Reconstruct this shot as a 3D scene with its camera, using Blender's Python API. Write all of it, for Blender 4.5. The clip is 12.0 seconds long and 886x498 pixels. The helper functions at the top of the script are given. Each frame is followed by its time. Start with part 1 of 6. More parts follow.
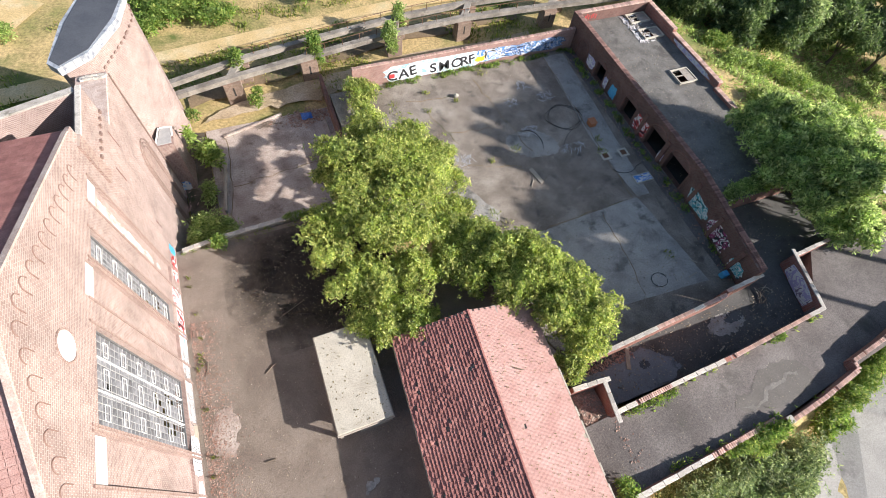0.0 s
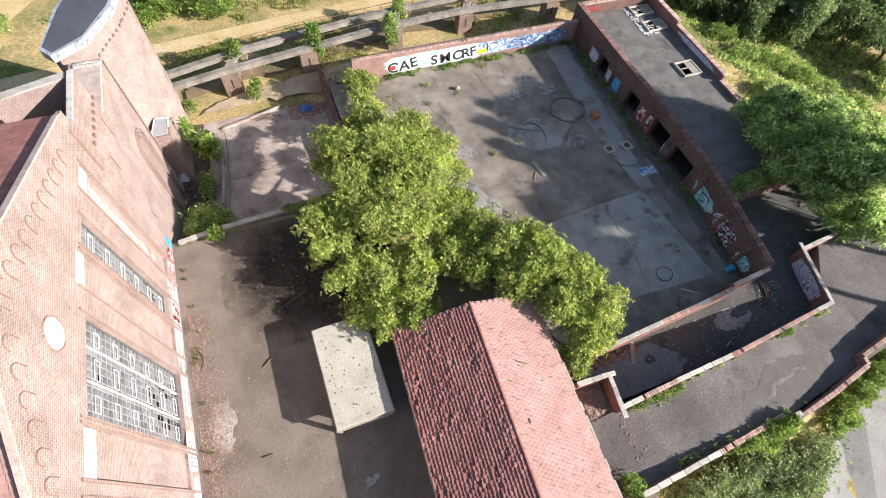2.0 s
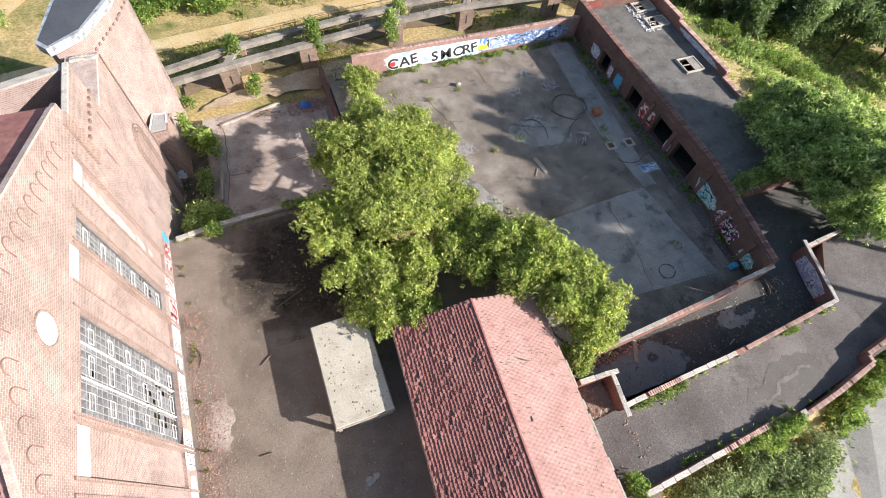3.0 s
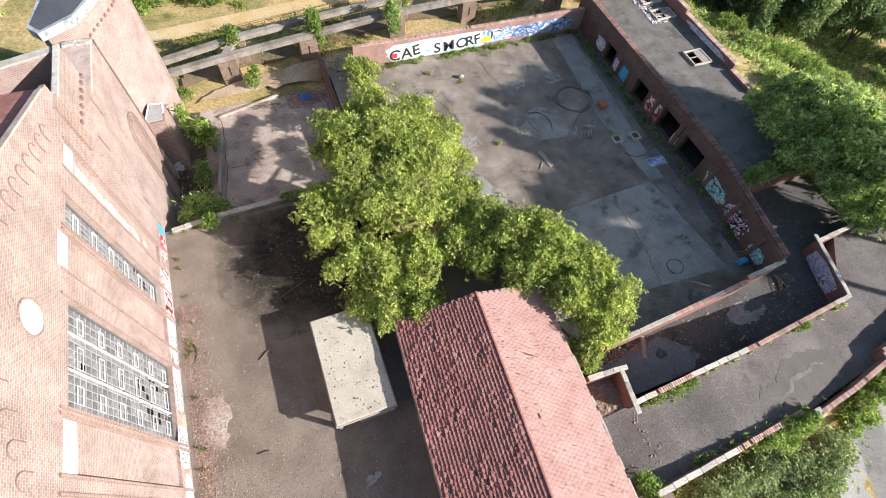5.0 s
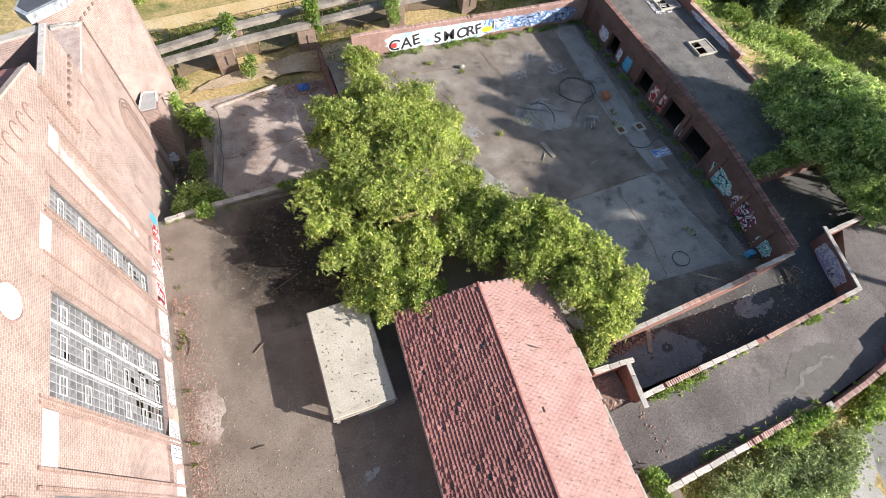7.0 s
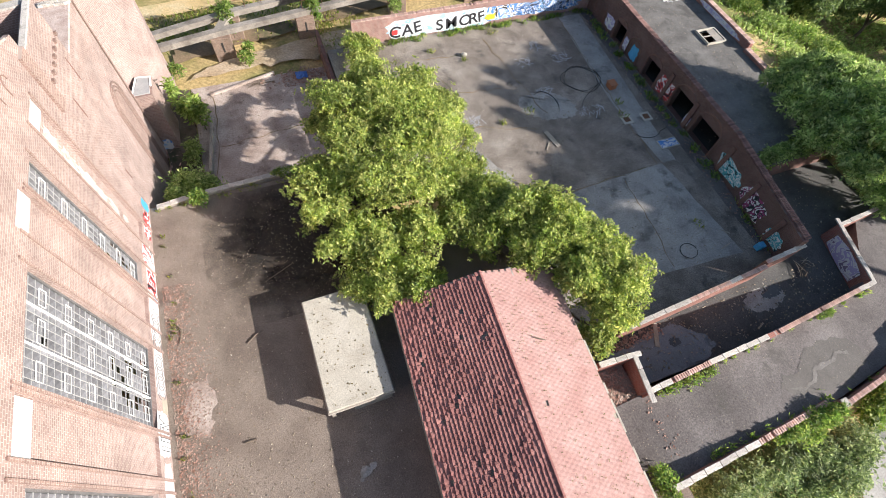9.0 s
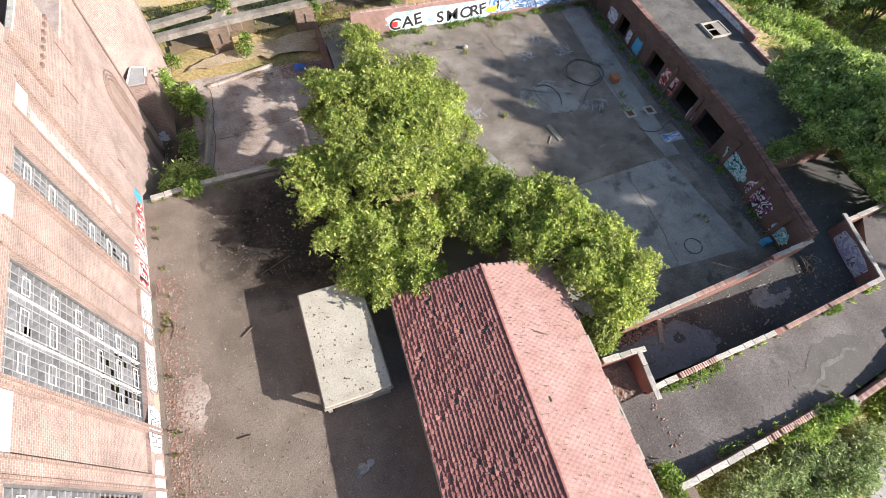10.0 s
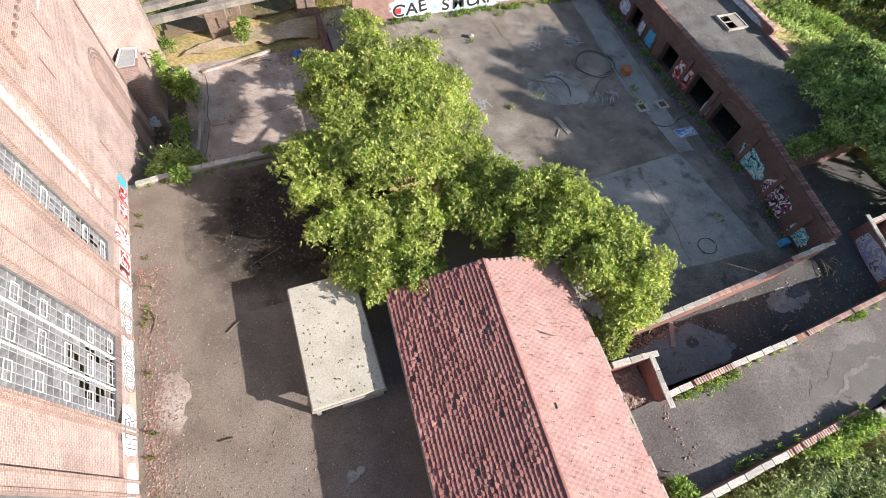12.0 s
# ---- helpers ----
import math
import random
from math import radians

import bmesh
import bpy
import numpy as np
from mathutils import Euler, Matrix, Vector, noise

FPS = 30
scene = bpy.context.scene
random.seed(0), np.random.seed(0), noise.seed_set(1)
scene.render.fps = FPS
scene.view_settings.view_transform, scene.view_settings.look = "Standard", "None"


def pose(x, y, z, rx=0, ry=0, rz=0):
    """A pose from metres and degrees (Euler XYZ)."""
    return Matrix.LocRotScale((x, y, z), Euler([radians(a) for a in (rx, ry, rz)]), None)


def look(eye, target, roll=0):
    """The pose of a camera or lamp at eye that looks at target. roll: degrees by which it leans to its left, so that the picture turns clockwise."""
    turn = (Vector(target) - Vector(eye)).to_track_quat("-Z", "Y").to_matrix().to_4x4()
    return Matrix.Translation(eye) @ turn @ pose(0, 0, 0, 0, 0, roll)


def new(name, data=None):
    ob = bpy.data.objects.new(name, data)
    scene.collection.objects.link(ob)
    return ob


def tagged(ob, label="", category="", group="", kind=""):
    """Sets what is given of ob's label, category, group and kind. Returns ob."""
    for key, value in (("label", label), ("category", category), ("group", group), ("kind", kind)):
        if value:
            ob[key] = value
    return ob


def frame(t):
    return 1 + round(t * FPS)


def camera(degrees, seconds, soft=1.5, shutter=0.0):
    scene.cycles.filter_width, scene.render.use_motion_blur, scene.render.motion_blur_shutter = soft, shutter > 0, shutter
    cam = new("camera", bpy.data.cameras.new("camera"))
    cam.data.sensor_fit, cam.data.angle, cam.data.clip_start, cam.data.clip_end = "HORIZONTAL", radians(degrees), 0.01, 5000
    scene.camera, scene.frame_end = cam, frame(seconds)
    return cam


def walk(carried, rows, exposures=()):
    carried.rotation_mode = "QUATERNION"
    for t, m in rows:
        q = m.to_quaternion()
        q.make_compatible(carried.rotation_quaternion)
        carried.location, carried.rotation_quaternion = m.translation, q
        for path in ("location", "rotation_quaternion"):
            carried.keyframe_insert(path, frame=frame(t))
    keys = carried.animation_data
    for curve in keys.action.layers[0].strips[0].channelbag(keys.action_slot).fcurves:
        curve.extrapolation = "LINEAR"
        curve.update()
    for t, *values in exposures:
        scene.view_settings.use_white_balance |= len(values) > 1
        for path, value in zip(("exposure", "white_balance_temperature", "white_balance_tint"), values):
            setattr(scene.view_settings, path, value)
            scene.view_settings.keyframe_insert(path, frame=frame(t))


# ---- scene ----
cam = camera(87.4, 12.0, soft=0.8)
PATH = [
    (0, -0.038, -0.436, 24.975, 29.661, -4.466, -20.916),
    (0.5, -0.042, -0.458, 24.830, 29.675, -4.447, -20.891),
    (1, -0.077, -0.477, 24.671, 29.676, -4.502, -20.864),
    (1.5, -0.077, -0.504, 24.527, 29.608, -4.507, -20.865),
    (2, -0.100, -0.525, 24.361, 29.654, -4.506, -20.864),
    (2.5, -0.120, -0.544, 24.193, 29.712, -4.533, -20.862),
    (3, -0.129, -0.533, 24.043, 29.651, -4.546, -20.850),
    (5, -0.255, -0.491, 23.304, 29.683, -4.659, -20.753),
    (5.5, -0.267, -0.502, 23.116, 29.625, -4.670, -20.720),
    (6, -0.263, -0.538, 22.929, 29.628, -4.645, -20.735),
    (6.5, -0.270, -0.547, 22.750, 29.650, -4.698, -20.710),
    (7, -0.280, -0.571, 22.562, 29.651, -4.733, -20.749),
    (9, -0.193, -0.632, 21.738, 29.458, -4.733, -20.406),
    (9.5, -0.194, -0.685, 21.457, 29.472, -4.755, -20.384),
    (10, -0.170, -0.673, 21.195, 29.416, -4.855, -20.241),
    (10.5, -0.035, -0.655, 20.883, 29.467, -4.829, -19.899),
    (11, 0.034, -0.568, 20.566, 29.475, -4.935, -19.337),
    (11.5, 0.081, -0.468, 20.317, 29.361, -5.044, -19.191),
    (12, 0.121, -0.394, 20.070, 29.326, -5.128, -19.175),
]
walk(cam, [(t, pose(*row)) for t, *row in PATH])

# ---- light ----
SUN_EL, SUN_AZ = radians(24.0), radians(125)
world = bpy.data.worlds.new("daylight")
scene.world = world
world.use_nodes = True
wn = world.node_tree.nodes
sky = wn.new("ShaderNodeTexSky")
sky.sky_type, sky.sun_disc = "NISHITA", False
sky.sun_elevation, sky.sun_rotation = SUN_EL, SUN_AZ
wn["Background"].inputs["Strength"].default_value = 0.085
world.node_tree.links.new(sky.outputs[0], wn["Background"].inputs["Color"])
sun = new("sun", bpy.data.lights.new("sun", "SUN"))
sun.data.energy, sun.data.angle, sun.data.color = 5.0, radians(0.55), (0.975, 0.918, 0.875)
to_sun = Vector((math.sin(SUN_AZ) * math.cos(SUN_EL), math.cos(SUN_AZ) * math.cos(SUN_EL), math.sin(SUN_EL)))
sun.matrix_world = look(to_sun * 80, (0, 0, 0))
scene.view_settings.exposure = 0.98

# ---- materials ----
MATS = {}


def mat(name, colors, scale=1.0, fine=18.0, rough=0.9, bump=0.3, stain=None, stain_scale=0.35, stain_at=0.55, island=0.0, rand=0.0, grain=0.25, metal=0.0):
    """Two scales of noise over a ramp of colours, stains of their own shape, and fine relief."""
    m = bpy.data.materials.new(name)
    m.use_nodes = True
    MATS[name] = m
    nt = m.node_tree
    n, l = nt.nodes, nt.links
    bsdf = n["Principled BSDF"]
    bsdf.inputs["Roughness"].default_value = rough
    bsdf.inputs["Metallic"].default_value = metal
    co = n.new("ShaderNodeTexCoord")
    big = n.new("ShaderNodeTexNoise")
    big.inputs["Scale"].default_value, big.inputs["Detail"].default_value, big.inputs["Roughness"].default_value = scale, 6, 0.62
    l.new(co.outputs["Object"], big.inputs["Vector"])
    ramp = n.new("ShaderNodeValToRGB")
    e = ramp.color_ramp.elements
    e[0].position, e[1].position = 0.32, 0.68
    e[0].color, e[1].color = (*colors[0], 1), (*colors[-1], 1)
    for i, c in enumerate(colors[1:-1]):
        k = e.new(0.32 + 0.36 * (i + 1) / (len(colors) - 1))
        k.color = (*c, 1)
    l.new(big.outputs["Fac"], ramp.inputs["Fac"])
    small = n.new("ShaderNodeTexNoise")
    small.inputs["Scale"].default_value, small.inputs["Detail"].default_value, small.inputs["Roughness"].default_value = fine, 4, 0.7
    l.new(co.outputs["Object"], small.inputs["Vector"])
    gm = n.new("ShaderNodeMapRange")
    gm.inputs["From Min"].default_value, gm.inputs["From Max"].default_value = 0.3, 0.7
    gm.inputs["To Min"].default_value, gm.inputs["To Max"].default_value = 1 - grain, 1 + grain
    l.new(small.outputs["Fac"], gm.inputs["Value"])
    value = gm.outputs[0]
    for amount, node, out in ((island, "ShaderNodeNewGeometry", "Random Per Island"), (rand, "ShaderNodeObjectInfo", "Random")):
        if amount:
            src = n.new(node)
            mr = n.new("ShaderNodeMapRange")
            mr.inputs["To Min"].default_value, mr.inputs["To Max"].default_value = 1 - amount, 1 + amount
            l.new(src.outputs[out], mr.inputs["Value"])
            mul = n.new("ShaderNodeMath")
            mul.operation = "MULTIPLY"
            l.new(value, mul.inputs[0])
            l.new(mr.outputs[0], mul.inputs[1])
            value = mul.outputs[0]
    vm = n.new("ShaderNodeVectorMath")
    vm.operation = "SCALE"
    l.new(ramp.outputs["Color"], vm.inputs[0])
    l.new(value, vm.inputs["Scale"])
    color = vm.outputs[0]
    if stain:
        st = n.new("ShaderNodeTexNoise")
        st.inputs["Scale"].default_value, st.inputs["Detail"].default_value, st.inputs["Roughness"].default_value = stain_scale, 8, 0.68
        off = n.new("ShaderNodeVectorMath")
        off.inputs[1].default_value = (13.1, 7.7, 3.3)
        l.new(co.outputs["Object"], off.inputs[0])
        l.new(off.outputs[0], st.inputs["Vector"])
        sr = n.new("ShaderNodeMapRange")
        sr.inputs["From Min"].default_value, sr.inputs["From Max"].default_value = stain_at, stain_at + 0.12
        l.new(st.outputs["Fac"], sr.inputs["Value"])
        mix = n.new("ShaderNodeMix")
        mix.data_type = "RGBA"
        l.new(sr.outputs[0], mix.inputs["Factor"])
        l.new(color, mix.inputs[6])
        mix.inputs[7].default_value = (*stain, 1)
        color = mix.outputs[2]
    l.new(color, bsdf.inputs["Base Color"])
    bp = n.new("ShaderNodeBump")
    bp.inputs["Strength"].default_value, bp.inputs["Distance"].default_value = bump, 0.02
    l.new(small.outputs["Fac"], bp.inputs["Height"])
    l.new(bp.outputs["Normal"], bsdf.inputs["Normal"])
    return m


def brick_mat(name, c1, c2, mortar, rows=0.075, axis="YZ", mottled=0.5):
    """Brickwork at real size on an upright wall: coursed bricks with recessed mortar, soot and bleaching."""
    m = bpy.data.materials.new(name)
    m.use_nodes = True
    MATS[name] = m
    n, l = m.node_tree.nodes, m.node_tree.links
    bsdf = n["Principled BSDF"]
    bsdf.inputs["Roughness"].default_value = 0.92
    co = n.new("ShaderNodeTexCoord")
    sep = n.new("ShaderNodeSeparateXYZ")
    l.new(co.outputs["Object"], sep.inputs[0])
    add = n.new("ShaderNodeMath")
    l.new(sep.outputs["X"], add.inputs[0])
    l.new(sep.outputs["Y"], add.inputs[1])
    com = n.new("ShaderNodeCombineXYZ")
    l.new(add.outputs[0], com.inputs["X"])
    l.new(sep.outputs["Z"], com.inputs["Y"])
    br = n.new("ShaderNodeTexBrick")
    br.inputs["Color1"].default_value, br.inputs["Color2"].default_value, br.inputs["Mortar"].default_value = (*c1, 1), (*c2, 1), (*mortar, 1)
    br.inputs["Scale"].default_value = 1.0
    br.inputs["Brick Width"].default_value, br.inputs["Row Height"].default_value, br.inputs["Mortar Size"].default_value = rows * 1.75, rows, 0.008
    br.inputs["Bias"].default_value = -0.1
    l.new(com.outputs[0], br.inputs["Vector"])
    no = n.new("ShaderNodeTexNoise")
    no.inputs["Scale"].default_value, no.inputs["Detail"].default_value, no.inputs["Roughness"].default_value = 0.7, 8, 0.7
    l.new(co.outputs["Object"], no.inputs["Vector"])
    mr = n.new("ShaderNodeMapRange")
    mr.inputs["From Min"].default_value, mr.inputs["From Max"].default_value = 0.3, 0.7
    mr.inputs["To Min"].default_value, mr.inputs["To Max"].default_value = 1 - 0.35 * mottled, 1 + 0.35 * mottled
    l.new(no.outputs["Fac"], mr.inputs["Value"])
    vm = n.new("ShaderNodeVectorMath")
    vm.operation = "SCALE"
    l.new(br.outputs["Color"], vm.inputs[0])
    l.new(mr.outputs[0], vm.inputs["Scale"])
    l.new(vm.outputs[0], bsdf.inputs["Base Color"])
    bp = n.new("ShaderNodeBump")
    bp.inputs["Strength"].default_value, bp.inputs["Distance"].default_value = 0.6, 0.01
    l.new(br.outputs["Fac"], bp.inputs["Height"])
    bp.invert = True
    l.new(bp.outputs["Normal"], bsdf.inputs["Normal"])
    return m


def leaf_mat(name, dark, light, tip):
    """Leaves: colour by leaf, light passing through."""
    m = bpy.data.materials.new(name)
    m.use_nodes = True
    MATS[name] = m
    n, l = m.node_tree.nodes, m.node_tree.links
    bsdf = n["Principled BSDF"]
    bsdf.inputs["Roughness"].default_value = 0.55
    geo = n.new("ShaderNodeNewGeometry")
    ramp = n.new("ShaderNodeValToRGB")
    e = ramp.color_ramp.elements
    e[0].color, e[1].color = (*dark, 1), (*tip, 1)
    k = e.new(0.55)
    k.color = (*light, 1)
    l.new(geo.outputs["Random Per Island"], ramp.inputs["Fac"])
    no = n.new("ShaderNodeTexNoise")
    no.inputs["Scale"].default_value, no.inputs["Detail"].default_value = 1.1, 4
    co = n.new("ShaderNodeTexCoord")
    l.new(co.outputs["Object"], no.inputs["Vector"])
    mr = n.new("ShaderNodeMapRange")
    mr.inputs["From Min"].default_value, mr.inputs["From Max"].default_value = 0.3, 0.7
    mr.inputs["To Min"].default_value, mr.inputs["To Max"].default_value = 0.6, 1.35
    l.new(no.outputs["Fac"], mr.inputs["Value"])
    vm = n.new("ShaderNodeVectorMath")
    vm.operation = "SCALE"
    l.new(ramp.outputs["Color"], vm.inputs[0])
    l.new(mr.outputs[0], vm.inputs["Scale"])
    l.new(vm.outputs[0], bsdf.inputs["Base Color"])
    tr = n.new("ShaderNodeBsdfTranslucent")
    thin = n.new("ShaderNodeVectorMath")
    thin.operation = "MULTIPLY"
    thin.inputs[1].default_value = (1.4, 1.45, 1.25)
    l.new(vm.outputs[0], thin.inputs[0])
    l.new(thin.outputs[0], tr.inputs["Color"])
    mix = n.new("ShaderNodeMixShader")
    mix.inputs[0].default_value = 0.47
    l.new(bsdf.outputs[0], mix.inputs[1])
    l.new(tr.outputs[0], mix.inputs[2])
    l.new(mix.outputs[0], n["Material Output"].inputs["Surface"])
    return m


brick_pale = brick_mat("pale_brick", (0.27, 0.187, 0.163), (0.352, 0.256, 0.225), (0.43, 0.358, 0.325), 0.075, mottled=0.8)
brick_band = brick_mat("pale_brick_band", (0.24, 0.155, 0.13), (0.33, 0.225, 0.19), (0.38, 0.31, 0.27), 0.08)
brick_rose = brick_mat("rose_brick", (0.3, 0.165, 0.14), (0.38, 0.225, 0.195), (0.4, 0.31, 0.28), 0.075, mottled=0.8)
brick_red = brick_mat("red_brick", (0.26, 0.1, 0.075), (0.34, 0.14, 0.1), (0.3, 0.22, 0.19), 0.075, mottled=0.8)
brick_range = brick_mat("maroon_brick", (0.13, 0.066, 0.054), (0.18, 0.095, 0.078), (0.17, 0.125, 0.108), 0.075, mottled=0.9)
cap_dark = mat("dark_coping_brick", [(0.13, 0.07, 0.06), (0.21, 0.115, 0.098), (0.3, 0.2, 0.175)], 2.5, 30, 0.9, 0.4, rand=0.35)
brick_pier = brick_mat("brown_pier_brick", (0.2, 0.135, 0.1), (0.3, 0.205, 0.155), (0.3, 0.25, 0.2), 0.075, mottled=1.0)
brick_dark = brick_mat("dark_brick", (0.17, 0.08, 0.06), (0.24, 0.11, 0.085), (0.2, 0.15, 0.13), 0.075, mottled=0.9)
cap_brick = mat("coping_brick", [(0.42, 0.23, 0.18), (0.52, 0.34, 0.28), (0.6, 0.47, 0.41)], 2.5, 30, 0.9, 0.4, rand=0.3)
cap_stone = mat("coping_stone", [(0.4, 0.36, 0.31), (0.5, 0.46, 0.41), (0.57, 0.53, 0.48)], 2.5, 22, 0.9, 0.5, (0.17, 0.155, 0.12), 2.2, 0.56, rand=0.2)
asphalt_yard = mat("yard_asphalt", [(0.165, 0.13, 0.105), (0.225, 0.183, 0.148), (0.265, 0.22, 0.182)], 0.5, 24, 0.95, 0.5, (0.13, 0.098, 0.078), 0.3, 0.57, grain=0.45)
asphalt_court = mat("court_asphalt", [(0.15, 0.122, 0.1), (0.23, 0.195, 0.162), (0.34, 0.298, 0.253)], 0.6, 14, 0.93, 0.5, (0.1, 0.087, 0.076), 0.8, 0.57, grain=0.55)
asphalt_ramp = mat("ramp_asphalt", [(0.1, 0.086, 0.08), (0.142, 0.124, 0.116), (0.186, 0.165, 0.155)], 0.4, 14, 0.93, 0.5, (0.075, 0.07, 0.06), 0.4, 0.58, grain=0.45)
asphalt_lane = mat("lane_asphalt", [(0.07, 0.067, 0.062), (0.1, 0.096, 0.09), (0.13, 0.125, 0.115)], 0.4, 14, 0.85, 0.5, (0.05, 0.048, 0.044), 0.4, 0.54, grain=0.4)
concrete_pale = mat("pale_concrete", [(0.42, 0.38, 0.31), (0.5, 0.46, 0.38), (0.55, 0.51, 0.43)], 0.8, 20, 0.9, 0.3, (0.24, 0.2, 0.13), 2.2, 0.63)
concrete_slab = mat("slab_concrete", [(0.27, 0.205, 0.17), (0.4, 0.325, 0.28), (0.5, 0.43, 0.38)], 0.8, 12, 0.92, 0.4, (0.16, 0.11, 0.085), 0.7, 0.58, grain=0.35)
concrete_patch = mat("patch_concrete", [(0.23, 0.217, 0.2), (0.33, 0.314, 0.288), (0.39, 0.37, 0.342)], 0.8, 12, 0.9, 0.4, (0.14, 0.133, 0.12), 0.9, 0.55, grain=0.3)
concrete_old = mat("old_concrete", [(0.3, 0.26, 0.22), (0.4, 0.36, 0.31)], 1.1, 18, 0.92, 0.5, (0.16, 0.14, 0.12), 0.9, 0.56)
concrete_beam = mat("grimy_beam_concrete", [(0.15, 0.13, 0.11), (0.25, 0.222, 0.19), (0.34, 0.305, 0.262)], 0.9, 14, 0.92, 0.5, (0.13, 0.112, 0.095), 0.8, 0.55)
tar = mat("bitumen_roof", [(0.105, 0.097, 0.088), (0.155, 0.145, 0.132), (0.2, 0.188, 0.172)], 0.8, 12, 0.9, 0.4, (0.09, 0.083, 0.075), 0.9, 0.56, grain=0.35)
tar_dark = mat("dark_roofing_felt", [(0.06, 0.065, 0.08), (0.1, 0.105, 0.12)], 0.8, 16, 0.7, 0.2, (0.18, 0.18, 0.19), 1.5, 0.66)
zinc = mat("weathered_zinc", [(0.35, 0.37, 0.4), (0.55, 0.57, 0.6), (0.7, 0.72, 0.74)], 2.2, 20, 0.5, 0.1, (0.25, 0.27, 0.32), 2.5, 0.52, metal=0.4)
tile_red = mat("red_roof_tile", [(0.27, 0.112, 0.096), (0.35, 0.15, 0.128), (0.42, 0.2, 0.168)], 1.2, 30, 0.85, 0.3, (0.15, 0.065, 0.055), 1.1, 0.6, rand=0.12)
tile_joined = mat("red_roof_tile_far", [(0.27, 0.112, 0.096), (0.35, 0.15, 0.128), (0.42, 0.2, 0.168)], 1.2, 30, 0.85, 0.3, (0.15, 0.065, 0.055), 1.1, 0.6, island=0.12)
# paler copy of the tile for sunward slopes, sunlight put into the colour
tile_pale = mat("sunlit_roof_tile", [(0.38, 0.21, 0.182), (0.43, 0.255, 0.222), (0.47, 0.3, 0.265)], 1.2, 30, 0.85, 0.3, (0.3, 0.16, 0.13), 5.0, 0.6, rand=0.05)
tile_pale_joined = mat("sunlit_roof_tile_far", [(0.38, 0.21, 0.182), (0.43, 0.255, 0.222), (0.47, 0.3, 0.265)], 1.2, 30, 0.85, 0.3, (0.3, 0.16, 0.13), 5.0, 0.6, island=0.05)
white_paint = mat("white_render", [(0.74, 0.72, 0.68), (0.82, 0.8, 0.77)], 1.5, 20, 0.85, 0.1)
grey_paint = mat("faded_grey_paint", [(0.33, 0.33, 0.33), (0.43, 0.43, 0.42)], 2, 30, 0.7, 0.1)
rust = mat("rusty_steel", [(0.12, 0.06, 0.035), (0.2, 0.1, 0.055)], 3, 30, 0.85, 0.3)
steel = mat("grey_steel", [(0.16, 0.16, 0.16), (0.24, 0.24, 0.24)], 3, 30, 0.6, 0.2, metal=0.5)
wood_grey = mat("weathered_board", [(0.3, 0.26, 0.2), (0.42, 0.37, 0.3)], 3, 40, 0.85, 0.3)
bark = mat("bark", [(0.12, 0.09, 0.065), (0.2, 0.16, 0.12)], 4, 25, 0.95, 0.8)
# near-black, as the lack of light indoors is put into the colour
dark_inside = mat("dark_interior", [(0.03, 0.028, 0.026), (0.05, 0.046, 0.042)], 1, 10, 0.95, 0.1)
black_rubber = mat("black_hose", [(0.02, 0.02, 0.02), (0.04, 0.04, 0.04)], 3, 20, 0.6, 0.1)
rubble_mat = mat("brick_rubble", [(0.25, 0.13, 0.09), (0.36, 0.22, 0.17), (0.42, 0.34, 0.28)], 5, 30, 0.95, 0.4, island=0.3)
litter_mat = mat("dry_litter", [(0.16, 0.12, 0.075), (0.26, 0.21, 0.15), (0.42, 0.39, 0.33)], 9, 30, 0.95, 0.2, island=0.5)
sand = mat("sandy_ground", [(0.2, 0.2, 0.06), (0.44, 0.33, 0.15), (0.56, 0.41, 0.2)], 0.22, 5, 0.95, 0.6, (0.12, 0.15, 0.035), 0.16, 0.52, grain=0.45)
soil = mat("dry_soil", [(0.17, 0.12, 0.07), (0.28, 0.2, 0.12)], 0.6, 9, 0.95, 0.6, (0.09, 0.1, 0.04), 0.4, 0.55)
road_mat = mat("road_concrete", [(0.3, 0.29, 0.27), (0.4, 0.385, 0.36)], 0.5, 12, 0.9, 0.3, (0.2, 0.19, 0.18), 0.5, 0.58)
damp = mat("damp_asphalt", [(0.06, 0.05, 0.043), (0.1, 0.087, 0.076)], 0.8, 14, 0.6, 0.3, grain=0.4)
leaf_ash = leaf_mat("ash_leaf", (0.15, 0.215, 0.056), (0.365, 0.435, 0.108), (0.67, 0.64, 0.23))
leaf_bush = leaf_mat("bush_leaf", (0.14, 0.21, 0.06), (0.3, 0.4, 0.11), (0.55, 0.6, 0.26))
leaf_scrub = leaf_mat("scrub_leaf", (0.12, 0.19, 0.06), (0.34, 0.45, 0.14), (0.64, 0.68, 0.32))
leaf_far = leaf_mat("wood_leaf", (0.05, 0.09, 0.03), (0.11, 0.17, 0.055), (0.25, 0.31, 0.13))
leaf_shrub = leaf_mat("shrub_leaf", (0.1, 0.15, 0.065), (0.23, 0.3, 0.125), (0.47, 0.52, 0.27))
leaf_fig = leaf_mat("broad_fig_leaf", (0.14, 0.22, 0.05), (0.28, 0.39, 0.09), (0.52, 0.58, 0.2))
leaf_bright = leaf_mat("fig_leaf", (0.1, 0.18, 0.035), (0.19, 0.29, 0.06), (0.37, 0.41, 0.11))
grass_mat = leaf_mat("grass_blade", (0.11, 0.17, 0.03), (0.22, 0.27, 0.045), (0.38, 0.36, 0.09))
